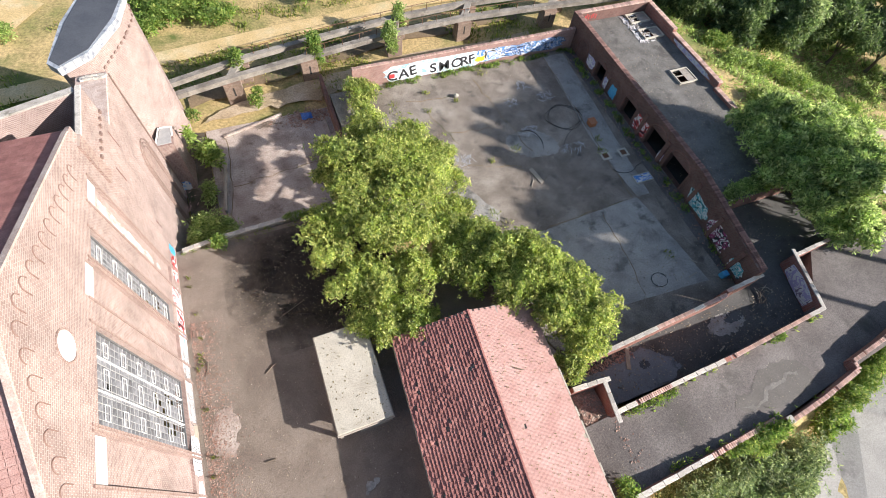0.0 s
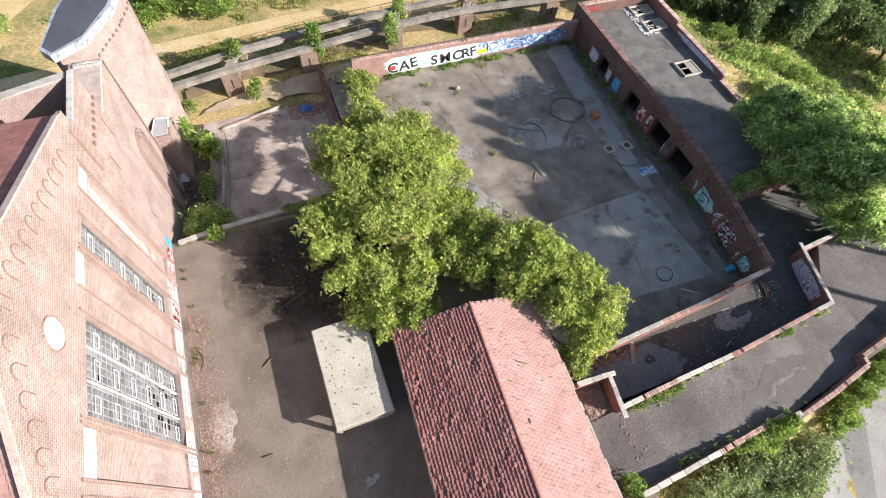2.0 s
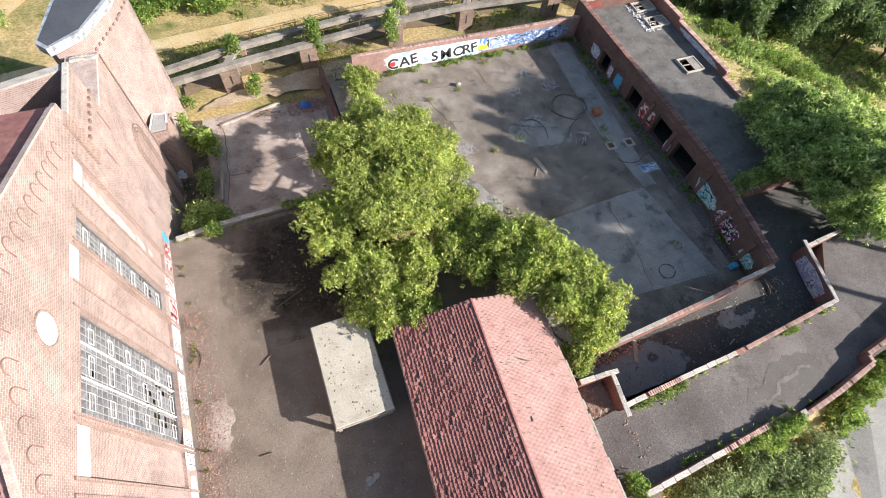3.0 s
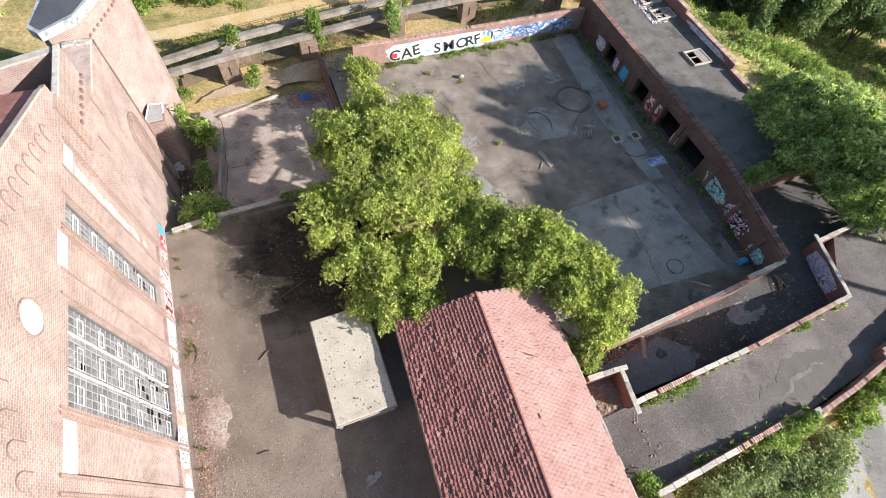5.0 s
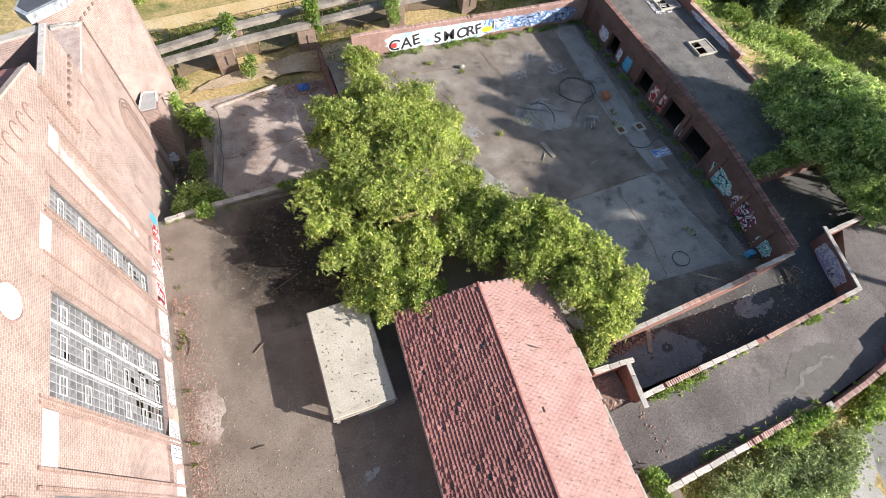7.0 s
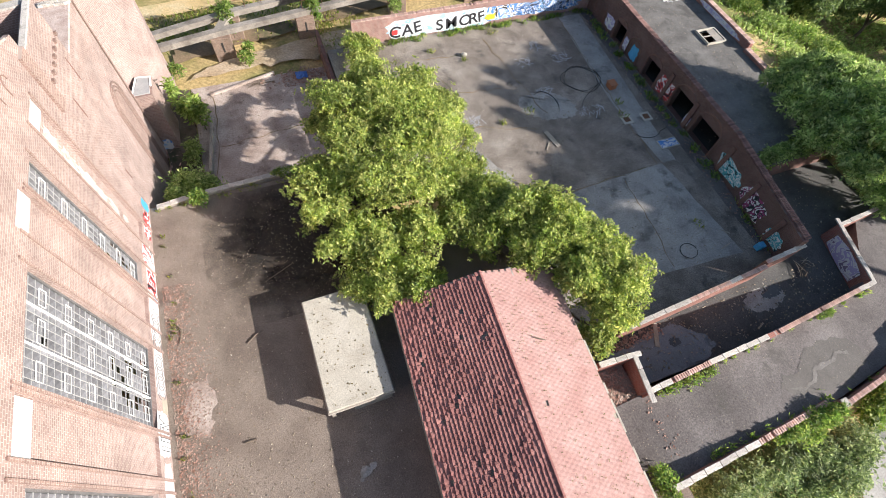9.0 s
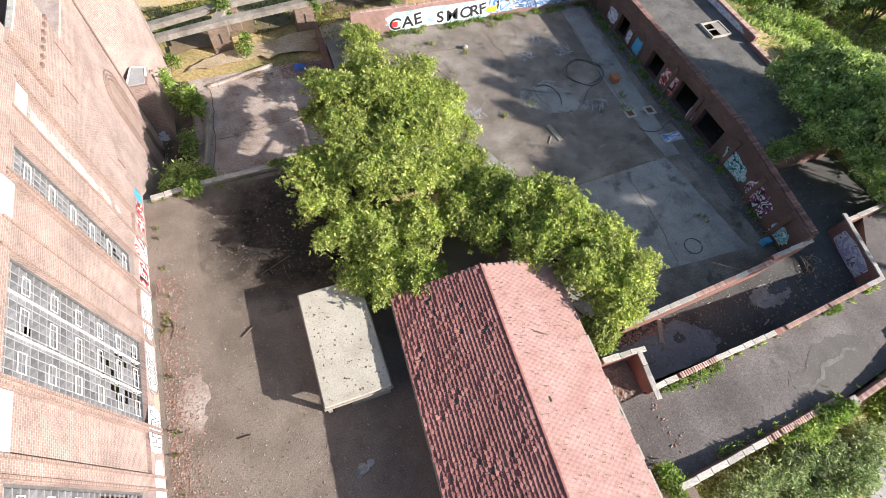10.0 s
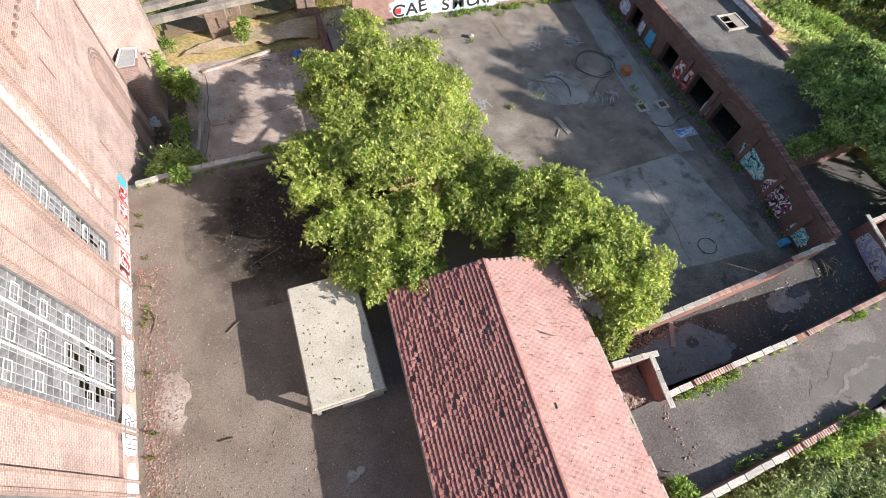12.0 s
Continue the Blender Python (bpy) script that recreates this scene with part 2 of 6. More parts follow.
glass = mat("dusty_window_glass", [(0.12, 0.122, 0.132), (0.16, 0.162, 0.175), (0.215, 0.217, 0.23)], 1.2, 9, 0.4, 0.05, rand=0.3, grain=0.15)


def spray_mat(name, paints, scale):
    """Sprayed lettering: patches of several paints with hard edges."""
    m = bpy.data.materials.new(name)
    m.use_nodes = True
    n, l = m.node_tree.nodes, m.node_tree.links
    bsdf = n["Principled BSDF"]
    bsdf.inputs["Roughness"].default_value = 0.6
    co = n.new("ShaderNodeTexCoord")
    no = n.new("ShaderNodeTexNoise")
    no.inputs["Scale"].default_value, no.inputs["Detail"].default_value, no.inputs["Distortion"].default_value = scale, 1.5, 1.6
    l.new(co.outputs["Object"], no.inputs["Vector"])
    ramp = n.new("ShaderNodeValToRGB")
    ramp.color_ramp.interpolation = "CONSTANT"
    e = ramp.color_ramp.elements
    e[0].color, e[1].color = (*paints[0], 1), (*paints[-1], 1)
    e[0].position, e[1].position = 0, 0.64
    for i, c in enumerate(paints[1:-1]):
        k = e.new(0.38 + 0.26 * i / max(1, len(paints) - 2))
        k.color = (*c, 1)
    l.new(no.outputs["Fac"], ramp.inputs["Fac"])
    l.new(ramp.outputs["Color"], bsdf.inputs["Base Color"])
    return m


W_, K_, R_, B_, T_, P_ = (0.7, 0.7, 0.7), (0.02, 0.02, 0.025), (0.5, 0.05, 0.05), (0.08, 0.25, 0.6), (0.1, 0.4, 0.45), (0.3, 0.05, 0.15)
spray_blue = spray_mat("blue_white_spray", [K_, W_, B_, W_, (0.3, 0.5, 0.75)], 1.6)
spray_deep = spray_mat("deep_blue_spray", [K_, (0.05, 0.16, 0.45), W_, B_, K_, (0.2, 0.42, 0.7)], 2.4)
spray_pale = spray_mat("pale_blue_white_ground", [W_, (0.38, 0.55, 0.66), W_, (0.62, 0.66, 0.68), (0.3, 0.5, 0.64)], 1.6)
spray_red = spray_mat("red_spray", [K_, R_, W_, R_], 1.8)
spray_teal = spray_mat("teal_spray", [K_, T_, W_, T_, (0.5, 0.6, 0.6)], 2.2)
spray_white = spray_mat("white_lilac_spray", [(0.25, 0.2, 0.28), W_, (0.45, 0.4, 0.6), W_], 1.8)
spray_maroon = spray_mat("maroon_spray", [W_, K_, P_, W_, P_], 2.0)
spray_mixed = spray_mat("mixed_spray", [K_, W_, (0.55, 0.5, 0.5), R_, W_], 1.3)
paint_black = mat("black_spray_paint", [(0.02, 0.02, 0.025), (0.03, 0.03, 0.035)], 2, 20, 0.6, 0.05)
paint_white = mat("white_spray_paint", [(0.62, 0.66, 0.7), (0.76, 0.78, 0.8)], 2, 20, 0.6, 0.05)
paint_red = mat("red_spray_paint", [(0.45, 0.04, 0.04), (0.55, 0.06, 0.06)], 2, 20, 0.6, 0.05)
paint_blue = mat("blue_spray_paint", [(0.05, 0.3, 0.55), (0.1, 0.4, 0.65)], 2, 20, 0.6, 0.05)
paint_yellow = mat("yellow_spray_paint", [(0.7, 0.55, 0.03), (0.8, 0.62, 0.05)], 2, 20, 0.6, 0.05)
orange_plastic = mat("orange_brown_box", [(0.35, 0.13, 0.06), (0.42, 0.17, 0.08)], 2, 20, 0.7, 0.1)
blue_plastic = mat("blue_plastic_sheet", [(0.04, 0.12, 0.4), (0.08, 0.2, 0.55)], 3, 20, 0.5, 0.3)


# ---- builders ----
def mesh_of(name, bm, material):
    me = bpy.data.meshes.new(name)
    bm.to_mesh(me)
    bm.free()
    me.materials.append(material)
    return me


def thing(name, at, label="", category="", group="", kind=""):
    ob = new(name)
    ob.location = at
    return tagged(ob, label, category, group, kind)


def join(ob, parent):
    ob.parent = parent
    if parent.type == "EMPTY" or parent.parent is None:
        ob.matrix_parent_inverse = Matrix.Translation(-Vector(parent.location))
    else:
        ob.matrix_parent_inverse = Matrix.Identity(4)
    return ob


def part(name, bm, material, parent, label=""):
    ob = new(name, mesh_of(name, bm, material))
    join(ob, parent)
    if label:
        ob["label"] = label
    return ob


def solid(name, bm, material, label="", category="", group="", kind=""):
    return tagged(new(name, mesh_of(name, bm, material)), label, category, group, kind)


def box(bm, x0, x1, y0, y1, z0, z1, bevel=0.0):
    r = bmesh.ops.create_cube(bm, size=1, matrix=Matrix.LocRotScale(((x0 + x1) / 2, (y0 + y1) / 2, (z0 + z1) / 2), None, (abs(x1 - x0), abs(y1 - y0), abs(z1 - z0))))
    if bevel:
        bmesh.ops.bevel(bm, geom=list({e for v in r["verts"] for e in v.link_edges}), offset=bevel, segments=1, affect="EDGES")
    return bm


def boxes(*rows, bevel=0.0):
    bm = bmesh.new()
    for r in rows:
        box(bm, *r, bevel)
    return bm


def prism(bm, pts, z0, z1):
    """A plan outline, counter-clockwise, raised from z0 to z1; z1 may be one height a corner."""
    tops = z1 if isinstance(z1, (list, tuple)) else [z1] * len(pts)
    lows = z0 if isinstance(z0, (list, tuple)) else [z0] * len(pts)
    a = [bm.verts.new((x, y, z)) for (x, y), z in zip(pts, lows)]
    b = [bm.verts.new((x, y, z)) for (x, y), z in zip(pts, tops)]
    bm.faces.new(b)
    bm.faces.new(a[::-1])
    for i in range(len(pts)):
        j = (i + 1) % len(pts)
        bm.faces.new((a[i], a[j], b[j], b[i]))
    return bm


def run(bm, a, b, width, zlo_a, zhi_a, zlo_b, zhi_b):
    """An upright strip of wall from a to b, centred on the line."""
    d = (Vector(b) - Vector(a)).normalized()
    s = Vector((-d.y, d.x)) * width / 2
    A, B = Vector(a), Vector(b)
    pts = [A - s, B - s, B + s, A + s]
    return prism(bm, [(p.x, p.y) for p in pts], [zlo_a, zlo_b, zlo_b, zlo_a], [zhi_a, zhi_b, zhi_b, zhi_a])


def outline_x(bm, pts, x0, x1):
    """A figure in the y-z plane, pushed from x0 to x1."""
    a = [bm.verts.new((x0, y, z)) for y, z in pts]
    b = [bm.verts.new((x1, y, z)) for y, z in pts]
    bm.faces.new(a[::-1])
    bm.faces.new(b)
    for i in range(len(pts)):
        j = (i + 1) % len(pts)
        bm.faces.new((a[i], a[j], b[j], b[i]))
    bmesh.ops.recalc_face_normals(bm, faces=bm.faces)
    return bm


def tube(bm, pts, radii, sides=6):
    rings = []
    pts = [Vector(p) for p in pts]
    for i, p in enumerate(pts):
        d = (pts[min(i + 1, len(pts) - 1)] - pts[max(i - 1, 0)]).normalized()
        u = d.orthogonal().normalized()
        if rings:
            u = (prev - d * prev.dot(d)).normalized()
        prev = u
        v = d.cross(u)
        r = radii[i] if isinstance(radii, (list, tuple)) else radii
        rings.append([bm.verts.new(p + (u * math.cos(k * 2 * math.pi / sides) + v * math.sin(k * 2 * math.pi / sides)) * r) for k in range(sides)])
    for a, b in zip(rings, rings[1:]):
        for k in range(sides):
            bm.faces.new((a[k], a[(k + 1) % sides], b[(k + 1) % sides], b[k]))
    for r in (rings[0][::-1], rings[-1]):
        bm.faces.new(r)
    return bm


def wall_cells(bm, x0, x1, ys, zs, holes):
    """A wall across x0..x1, cut by the lines ys and zs, left open where a hole (y0, y1, z0, z1) lies."""
    ys = sorted(set(ys) | {v for h in holes for v in h[:2]})
    zs = sorted(set(zs) | {v for h in holes for v in h[2:]})
    full = {}
    for i, (ya, yb) in enumerate(zip(ys, ys[1:])):
        for j, (za, zb) in enumerate(zip(zs, zs[1:])):
            c = ((ya + yb) / 2, (za + zb) / 2)
            full[i, j] = not any(h[0] < c[0] < h[1] and h[2] < c[1] < h[3] for h in holes)
    known = {}

    def vert(k, i, j):
        if (k, i, j) not in known:
            known[k, i, j] = bm.verts.new(((x0, x1)[k], ys[i], zs[j]))
        return known[k, i, j]

    for (i, j), ok in full.items():
        if ok:
            bm.faces.new((vert(1, i, j), vert(1, i + 1, j), vert(1, i + 1, j + 1), vert(1, i, j + 1)))
            bm.faces.new((vert(0, i, j), vert(0, i, j + 1), vert(0, i + 1, j + 1), vert(0, i + 1, j)))
            for di, dj, a, b in ((-1, 0, (i, j), (i, j + 1)), (1, 0, (i + 1, j + 1), (i + 1, j)), (0, -1, (i + 1, j), (i, j)), (0, 1, (i, j + 1), (i + 1, j + 1))):
                if not full.get((i + di, j + dj)):
                    bm.faces.new((vert(0, *a), vert(1, *a), vert(1, *b), vert(0, *b)))
    bmesh.ops.recalc_face_normals(bm, faces=bm.faces)
    return bm


def pieces(name, me, places, parent):
    """Pieces that share one mesh, each an object of its own under parent."""
    out = []
    for m in places:
        ob = new(name, me)
        join(ob, parent)
        ob.matrix_basis = m
        out.append(ob)
    return out


def quads(name, verts, material, faces=None, smooth=False):
    """A mesh out of an array of corners, four to a face."""
    me = bpy.data.meshes.new(name)
    k = len(verts) // 4
    me.from_pydata(verts.tolist(), [], np.arange(k * 4).reshape(k, 4).tolist() if faces is None else faces)
    me.materials.append(material)
    return me


# ---- planting ----
def leaf_cloud(rng, blobs, count, size, droop=0.2, shell=0.55, fan=5, spread=0.75, wide=0.2):
    """Sprays of leaves in and on a set of blobs (x, y, z, rx, ry, rz); each spray fans out from a twig's end."""
    blobs = np.array(blobs, float)
    w = blobs[:, 3] * blobs[:, 4] + blobs[:, 3] * blobs[:, 5]
    pick = rng.choice(len(blobs), count, p=w / w.sum())
    d = rng.normal(size=(count, 3))
    d /= np.linalg.norm(d, axis=1, keepdims=True)
    d[:, 2] = np.where(d[:, 2] < -0.35, -d[:, 2], d[:, 2])
    lump = 1 + 0.16 * np.sin(d[:, :1] * 7 + pick[:, None]) * np.cos(d[:, 1:2] * 6 + 2 * pick[:, None])
    r = (shell + (1 - shell) * rng.random((count, 1)) ** 0.6) * lump
    r *= np.where(rng.random((count, 1)) < 0.16, 1.0 + 0.55 * rng.random((count, 1)), 1.0)
    c = blobs[pick, :3] + d * r * blobs[pick, 3:6]
    out = []
    axis = d + rng.normal(scale=0.45, size=(count, 3)) + np.array([0.1, -0.05, 0.35])
    axis /= np.linalg.norm(axis, axis=1, keepdims=True)
    u = np.cross(axis, rng.normal(size=(count, 3)))
    u /= np.linalg.norm(u, axis=1, keepdims=True) + 1e-9
    w2 = np.cross(axis, u)
    whole = 0.75 + 0.5 * rng.random((count, 1))
    for k in range(fan):
        ang = 2 * np.pi * k / fan + rng.normal(scale=0.3, size=(count, 1))
        a = (u * np.cos(ang) + w2 * np.sin(ang)) + axis * (0.15 + spread * rng.random((count, 1)))
        a[:, 2] -= droop * rng.random(count)
        a /= np.linalg.norm(a, axis=1, keepdims=True)
        s = np.cross(a, axis + rng.normal(scale=0.4, size=(count, 3)))
        s /= np.linalg.norm(s, axis=1, keepdims=True) + 1e-9
        L = size * whole * (0.6 + 0.7 * rng.random((count, 1)))
        base = c + a * L * 0.1
        mid = base + a * L * 0.55 + axis * L * 0.08
        tip = base + a * L
        out.append(np.stack([base, mid + s * L * wide, tip, mid - s * L * wide], 1).reshape(-1, 3))
    return np.concatenate(out)


def tree(name, base, blobs, count, size, leaf, label, seed, trunk=0.16, category="tree", group="", fork=0.35, droop=0.2, clumps=9, wide=0.17, fan=6):
    rng = np.random.default_rng(seed)
    base = Vector(base)
    t = thing(name, base, label, category, group)
    cz = sum(b[2] for b in blobs) / len(blobs)
    head = Vector((base.x, base.y, base.z + (cz - base.z) * fork))
    bm = bmesh.new()
    tube(bm, [base - Vector((0, 0, 0.1)), base.lerp(head, 0.5) + Vector((0.05, -0.04, 0)), head], [trunk * 1.25, trunk, trunk * 0.8], 8)
    part("trunk", bm, bark, t)
    for b in blobs:
        p = Vector(b[:3])
        mid = head.lerp(p, 0.5) + Vector(rng.normal(scale=0.15, size=3))
        bm = bmesh.new()
        tube(bm, [head - Vector((0, 0, 0.15)), mid, p], [trunk * 0.6, trunk * 0.4, trunk * 0.12], 6)
        for _ in range(4):
            q = p + Vector(rng.normal(size=3)).normalized() * min(b[3:6]) * 0.75
            tube(bm, [mid.lerp(p, 0.6), mid.lerp(q, 0.75), q], [trunk * 0.2, trunk * 0.13, trunk * 0.05], 5)
        part("limb", bm, bark, t)
    crown = []
    for b in blobs:
        crown.append(tuple(b[:3]) + tuple(0.72 * v for v in b[3:6]))
        for _ in range(clumps):
            d = Vector(rng.normal(size=3)).normalized()
            d.z = abs(d.z) if d.z < -0.3 else d.z
            q, f = rng.uniform(0.3, 0.55), rng.uniform(0.45, 0.85)
            crown.append((b[0] + d.x * b[3] * f, b[1] + d.y * b[4] * f, b[2] + d.z * b[5] * f, b[3] * q, b[4] * q, b[5] * q * 0.75))
    ob = new("crown", quads("crown", leaf_cloud(rng, crown, count, size, droop, 0.35, fan, 0.75, wide), leaf))
    join(ob, t)
    return t


def bush(name, blobs, count, size, leaf, label, seed, category="bush", group="", fan=4):
    rng = np.random.default_rng(seed)
    x, y = blobs[0][:2]
    z = min(b[2] - b[5] for b in blobs)
    t = thing(name, (x, y, z), label, category, group)
    for b in blobs[:4]:
        bm = bmesh.new()
        tube(bm, [(b[0], b[1], b[2] - b[5]), (b[0] + 0.05, b[1], b[2])], [0.035, 0.012], 5)
        part("stem", bm, bark, t)
    ob = new("foliage", quads("foliage", leaf_cloud(rng, blobs, count, size, 0.1, 0.3, fan), leaf))
    join(ob, t)
    return t


def tufts(name, spots, per, size, leaf, label, seed, category="grass", tall=1.0):
    """Blades in clumps, spots of (x, y, z, spread)."""
    rng = np.random.default_rng(seed)
    spots = np.array(spots, float)
    n = len(spots) * per
    sp = np.repeat(spots, per, 0)
    c = sp[:, :3].copy()
    ang, rad = rng.random(n) * 2 * np.pi, np.sqrt(rng.random(n)) * sp[:, 3]
    c[:, 0] += np.cos(ang) * rad
    c[:, 1] += np.sin(ang) * rad
    a = np.stack([rng.normal(scale=0.5, size=n), rng.normal(scale=0.5, size=n), np.full(n, tall)], 1)
    a /= np.linalg.norm(a, axis=1, keepdims=True)
    s = np.cross(a, rng.normal(size=(n, 3)))
    s /= np.linalg.norm(s, axis=1, keepdims=True) + 1e-9
    L = size * (0.5 + rng.random((n, 1)))
    v = np.stack([c, c + a * L * 0.5 + s * L * 0.12, c + a * L, c + a * L * 0.5 - s * L * 0.12], 1).reshape(-1, 3)
    return tagged(new(name, quads(name, v, leaf)), label, category, "", "stuff")

# ---- ground and levels ----
YARD, COURT, LANE, SLAB, LOW = 3.2, 1.0, 1.2, -0.5, -0.6
FX_WALL = -7.4


def sstep(v):
    v = min(1, max(0, v))
    return v * v * (3 - 2 * v)


def ground_z(x, y):
    z = LOW + 0.15 * noise.noise(Vector((x * 0.08, y * 0.08, 0)))
    if y > 30:
        z += 0.02 * (y - 30) * sstep((y - 30) / 30) * (1 if y < 90 else 90 / y)
    bank = 1.6 - 6.2 * sstep((x - 31) / 26) + 0.25 * noise.noise(Vector((x * 0.2, y * 0.2, 4)))
    z += (bank - z) * sstep((x - 30.0) / 1.2)
    z += (-2.1 + 0.2 * noise.noise(Vector((x * 0.3, y * 0.3, 9))) - z) * sstep((-3.5 - y) / 1.6) * sstep((x - 7) / 2) * (1 - 0.8 * sstep((x - 40) / 20))
    return z


gx = [-900, -400, -200, -120, -80, -60] + list(range(-50, 71, 1)) + [80, 100, 140, 200, 400, 900]
gy = [-900, -400, -200, -100, -60, -40] + list(range(-30, 71, 1)) + [80, 100, 140, 200, 400, 900]
ground = bpy.data.meshes.new("ground")
ground.from_pydata([(x, y, ground_z(x, y)) for y in gy for x in gx], [], [(j * len(gx) + i, j * len(gx) + i + 1, (j + 1) * len(gx) + i + 1, (j + 1) * len(gx) + i) for j in range(len(gy) - 1) for i in range(len(gx) - 1)])
ground.materials.append(sand)
tagged(new("ground", ground), "dry yellow sandy waste ground with grass patches", "ground", "", "structure")

bm = bmesh.new()
prism(bm, [(FX_WALL, -14), (10.1, -14), (10.1, 1.3), (8.6, 1.3), (8.6, 9.5), (3.2, 9.5), (3.2, 14.75), (FX_WALL, 14.75)], LOW - 0.5, YARD)
solid("pavement_yard", bm, asphalt_yard, "brown weathered asphalt of the raised yard", "pavement", "", "structure")
bm = bmesh.new()
prism(bm, [(8.62, 2.5), (11.2, 2.6), (20.3, 3.15), (23.4, 3.5), (23.4, 26.2), (3.42, 26.2), (3.42, 15.0), (8.62, 15.0)], LOW - 0.4, COURT)
solid("pavement_court", bm, asphalt_court, "cracked grey asphalt of the walled court", "pavement", "", "structure")
bm = bmesh.new()
prism(bm, [(10.3, 0.2), (31, 0.2), (31, 8.4), (23.6, 8.4), (23.6, 3.5), (23.4, 3.48), (20.3, 3.13), (11.2, 2.58), (10.3, 2.53)], LOW - 0.4, LANE)
solid("pavement_lane", bm, asphalt_lane, "dark worn asphalt of the sunken lane", "pavement", "", "structure")
bm = bmesh.new()
prism(bm, [(-5.5, 15.0), (3.1, 15.0), (3.1, 26.6), (-5.5, 26.6)], LOW - 0.4, SLAB)
solid("floor_slab", bm, concrete_slab, "bare concrete floor slab with reddish stains", "floor", "", "structure")

# the ramp, falling to the east
RX = [8.6, 10.1, 13, 16, 19, 22, 25, 28, 34]


def ramp_z(x):
    return 3.3 - 1.4 * sstep((x - 9.6) / 19.0)


def ramp_lo(x):
    return -3.3 + 0.0 * x if x < 18 else -3.3 + 0.1 * (x - 18)


def ramp_hi(x):
    return -0.15 + 0.053 * (x - 10.1) if x < 25.4 else 4.0


bm = bmesh.new()
ra = [[bm.verts.new((x, f(x), z(x))) for x in RX] for f, z in ((ramp_lo, ramp_z), (ramp_hi, ramp_z), (ramp_lo, lambda x: -2.6), (ramp_hi, lambda x: -2.6))]
for i in range(len(RX) - 1):
    bm.faces.new((ra[0][i], ra[0][i + 1], ra[1][i + 1], ra[1][i]))
    bm.faces.new((ra[2][i], ra[2][i + 1], ra[0][i + 1], ra[0][i]))
    bm.faces.new((ra[1][i], ra[1][i + 1], ra[3][i + 1], ra[3][i]))
solid("pavement_ramp", bm, asphalt_ramp, "grey worn asphalt of the sloping ramp", "pavement", "", "structure")
bm = bmesh.new()
RD = [(20.5, -8.4), (22.0, -6.6), (24.5, -5.6), (27, -4.9), (30, -3.6), (34, -3.0), (46, -1), (60, 4), (62, -2), (48, -10), (40, -14), (20, -14)]
vs = [bm.verts.new((x, y, ground_z(x, y) + 0.12)) for x, y in RD]
bm.faces.new(vs)
bmesh.ops.triangulate(bm, faces=bm.faces)
solid("road", bm, road_mat, "pale concrete service road below the ramp", "road", "", "structure")

# ---- parapets with coping ----
me_cap_brick = mesh_of("coping_brick", boxes((-0.054, 0.054, -0.2, 0.2, 0.0, 0.09), bevel=0.015), cap_brick)
me_cap_dark = mesh_of("coping_brick", boxes((-0.054, 0.054, -0.2, 0.2, 0.0, 0.09), bevel=0.015), cap_dark)
me_cap_stone = mesh_of("coping_stone", boxes((-0.42, 0.42, -0.2, 0.2, 0.0, 0.085), bevel=0.012), cap_stone)


def parapet(name, pts, low, body, label, pattern, width=0.3, seed=1, gap=0.02, lowb=None):
    """A low wall along pts of (x, y, top), with coping of brick or stone: pattern names the kind by the part of the length."""
    rng = random.Random(seed)
    bm = bmesh.new()
    total = sum((Vector(b[:2]) - Vector(a[:2])).length for a, b in zip(pts, pts[1:]))
    for a, b in zip(pts, pts[1:]):
        run(bm, a[:2], b[:2], width, low, a[2] - 0.08, low if lowb is None else lowb, b[2] - 0.08)
    w = solid(name, bm, body, label, "wall", "", "structure")
    done = 0.0
    for a, b in zip(pts, pts[1:]):
        A, B = Vector(a), Vector(b)
        flat = (B.xy - A.xy).length
        ang = math.atan2(B.y - A.y, B.x - A.x)
        dip = math.atan2(B.z - A.z, flat)
        s = 0.0
        while s < flat - 0.1:
            f = (done + s) / total
            kind = next(k for upto, k in pattern if f <= upto)
            long = 1.0 if kind == "b" else rng.uniform(0.55, 1.05)
            step = (0.108 if kind == "b" else 0.84 * long) + gap
            if kind != "-" and rng.random() > 0.02:
                p = A.lerp(B, min(1, (s + step / 2) / flat))
                m = Matrix.LocRotScale(p + Vector((0, 0, -0.08 + rng.uniform(-0.008, 0.008))), Euler((rng.uniform(-0.03, 0.03), -dip, ang + rng.uniform(-0.04, 0.04))), (long, width * rng.uniform(0.95, 1.08) / 0.4, 0.8))
                pieces("coping_brick" if kind == "b" else "coping_stone", me_cap_brick if kind == "b" else me_cap_stone, [m], w)
            s += step
        done += flat
    return w


def paint_x(parent, name, x, y0, y1, z0, z1, material, seed, label, face=1, jag=0.25):
    """Paint sprayed on a wall that faces along x: an uneven patch, a few millimetres proud."""
    rng = random.Random(seed)
    bm = bmesh.new()
    n = 26
    pts = []
    for k in range(n):
        a = 2 * math.pi * k / n
        c, s = math.cos(a), math.sin(a)
        q = 1 / max(abs(c), abs(s)) ** 0.75 * (1 - jag * rng.random())
        pts.append(((y0 + y1) / 2 + c * q * (y1 - y0) / 2, (z0 + z1) / 2 + s * q * (z1 - z0) / 2))
    vs = [bm.verts.new((x, y, z)) for y, z in (pts if face > 0 else pts[::-1])]
    bm.faces.new(vs)
    return part(name, bm, material, parent, label)


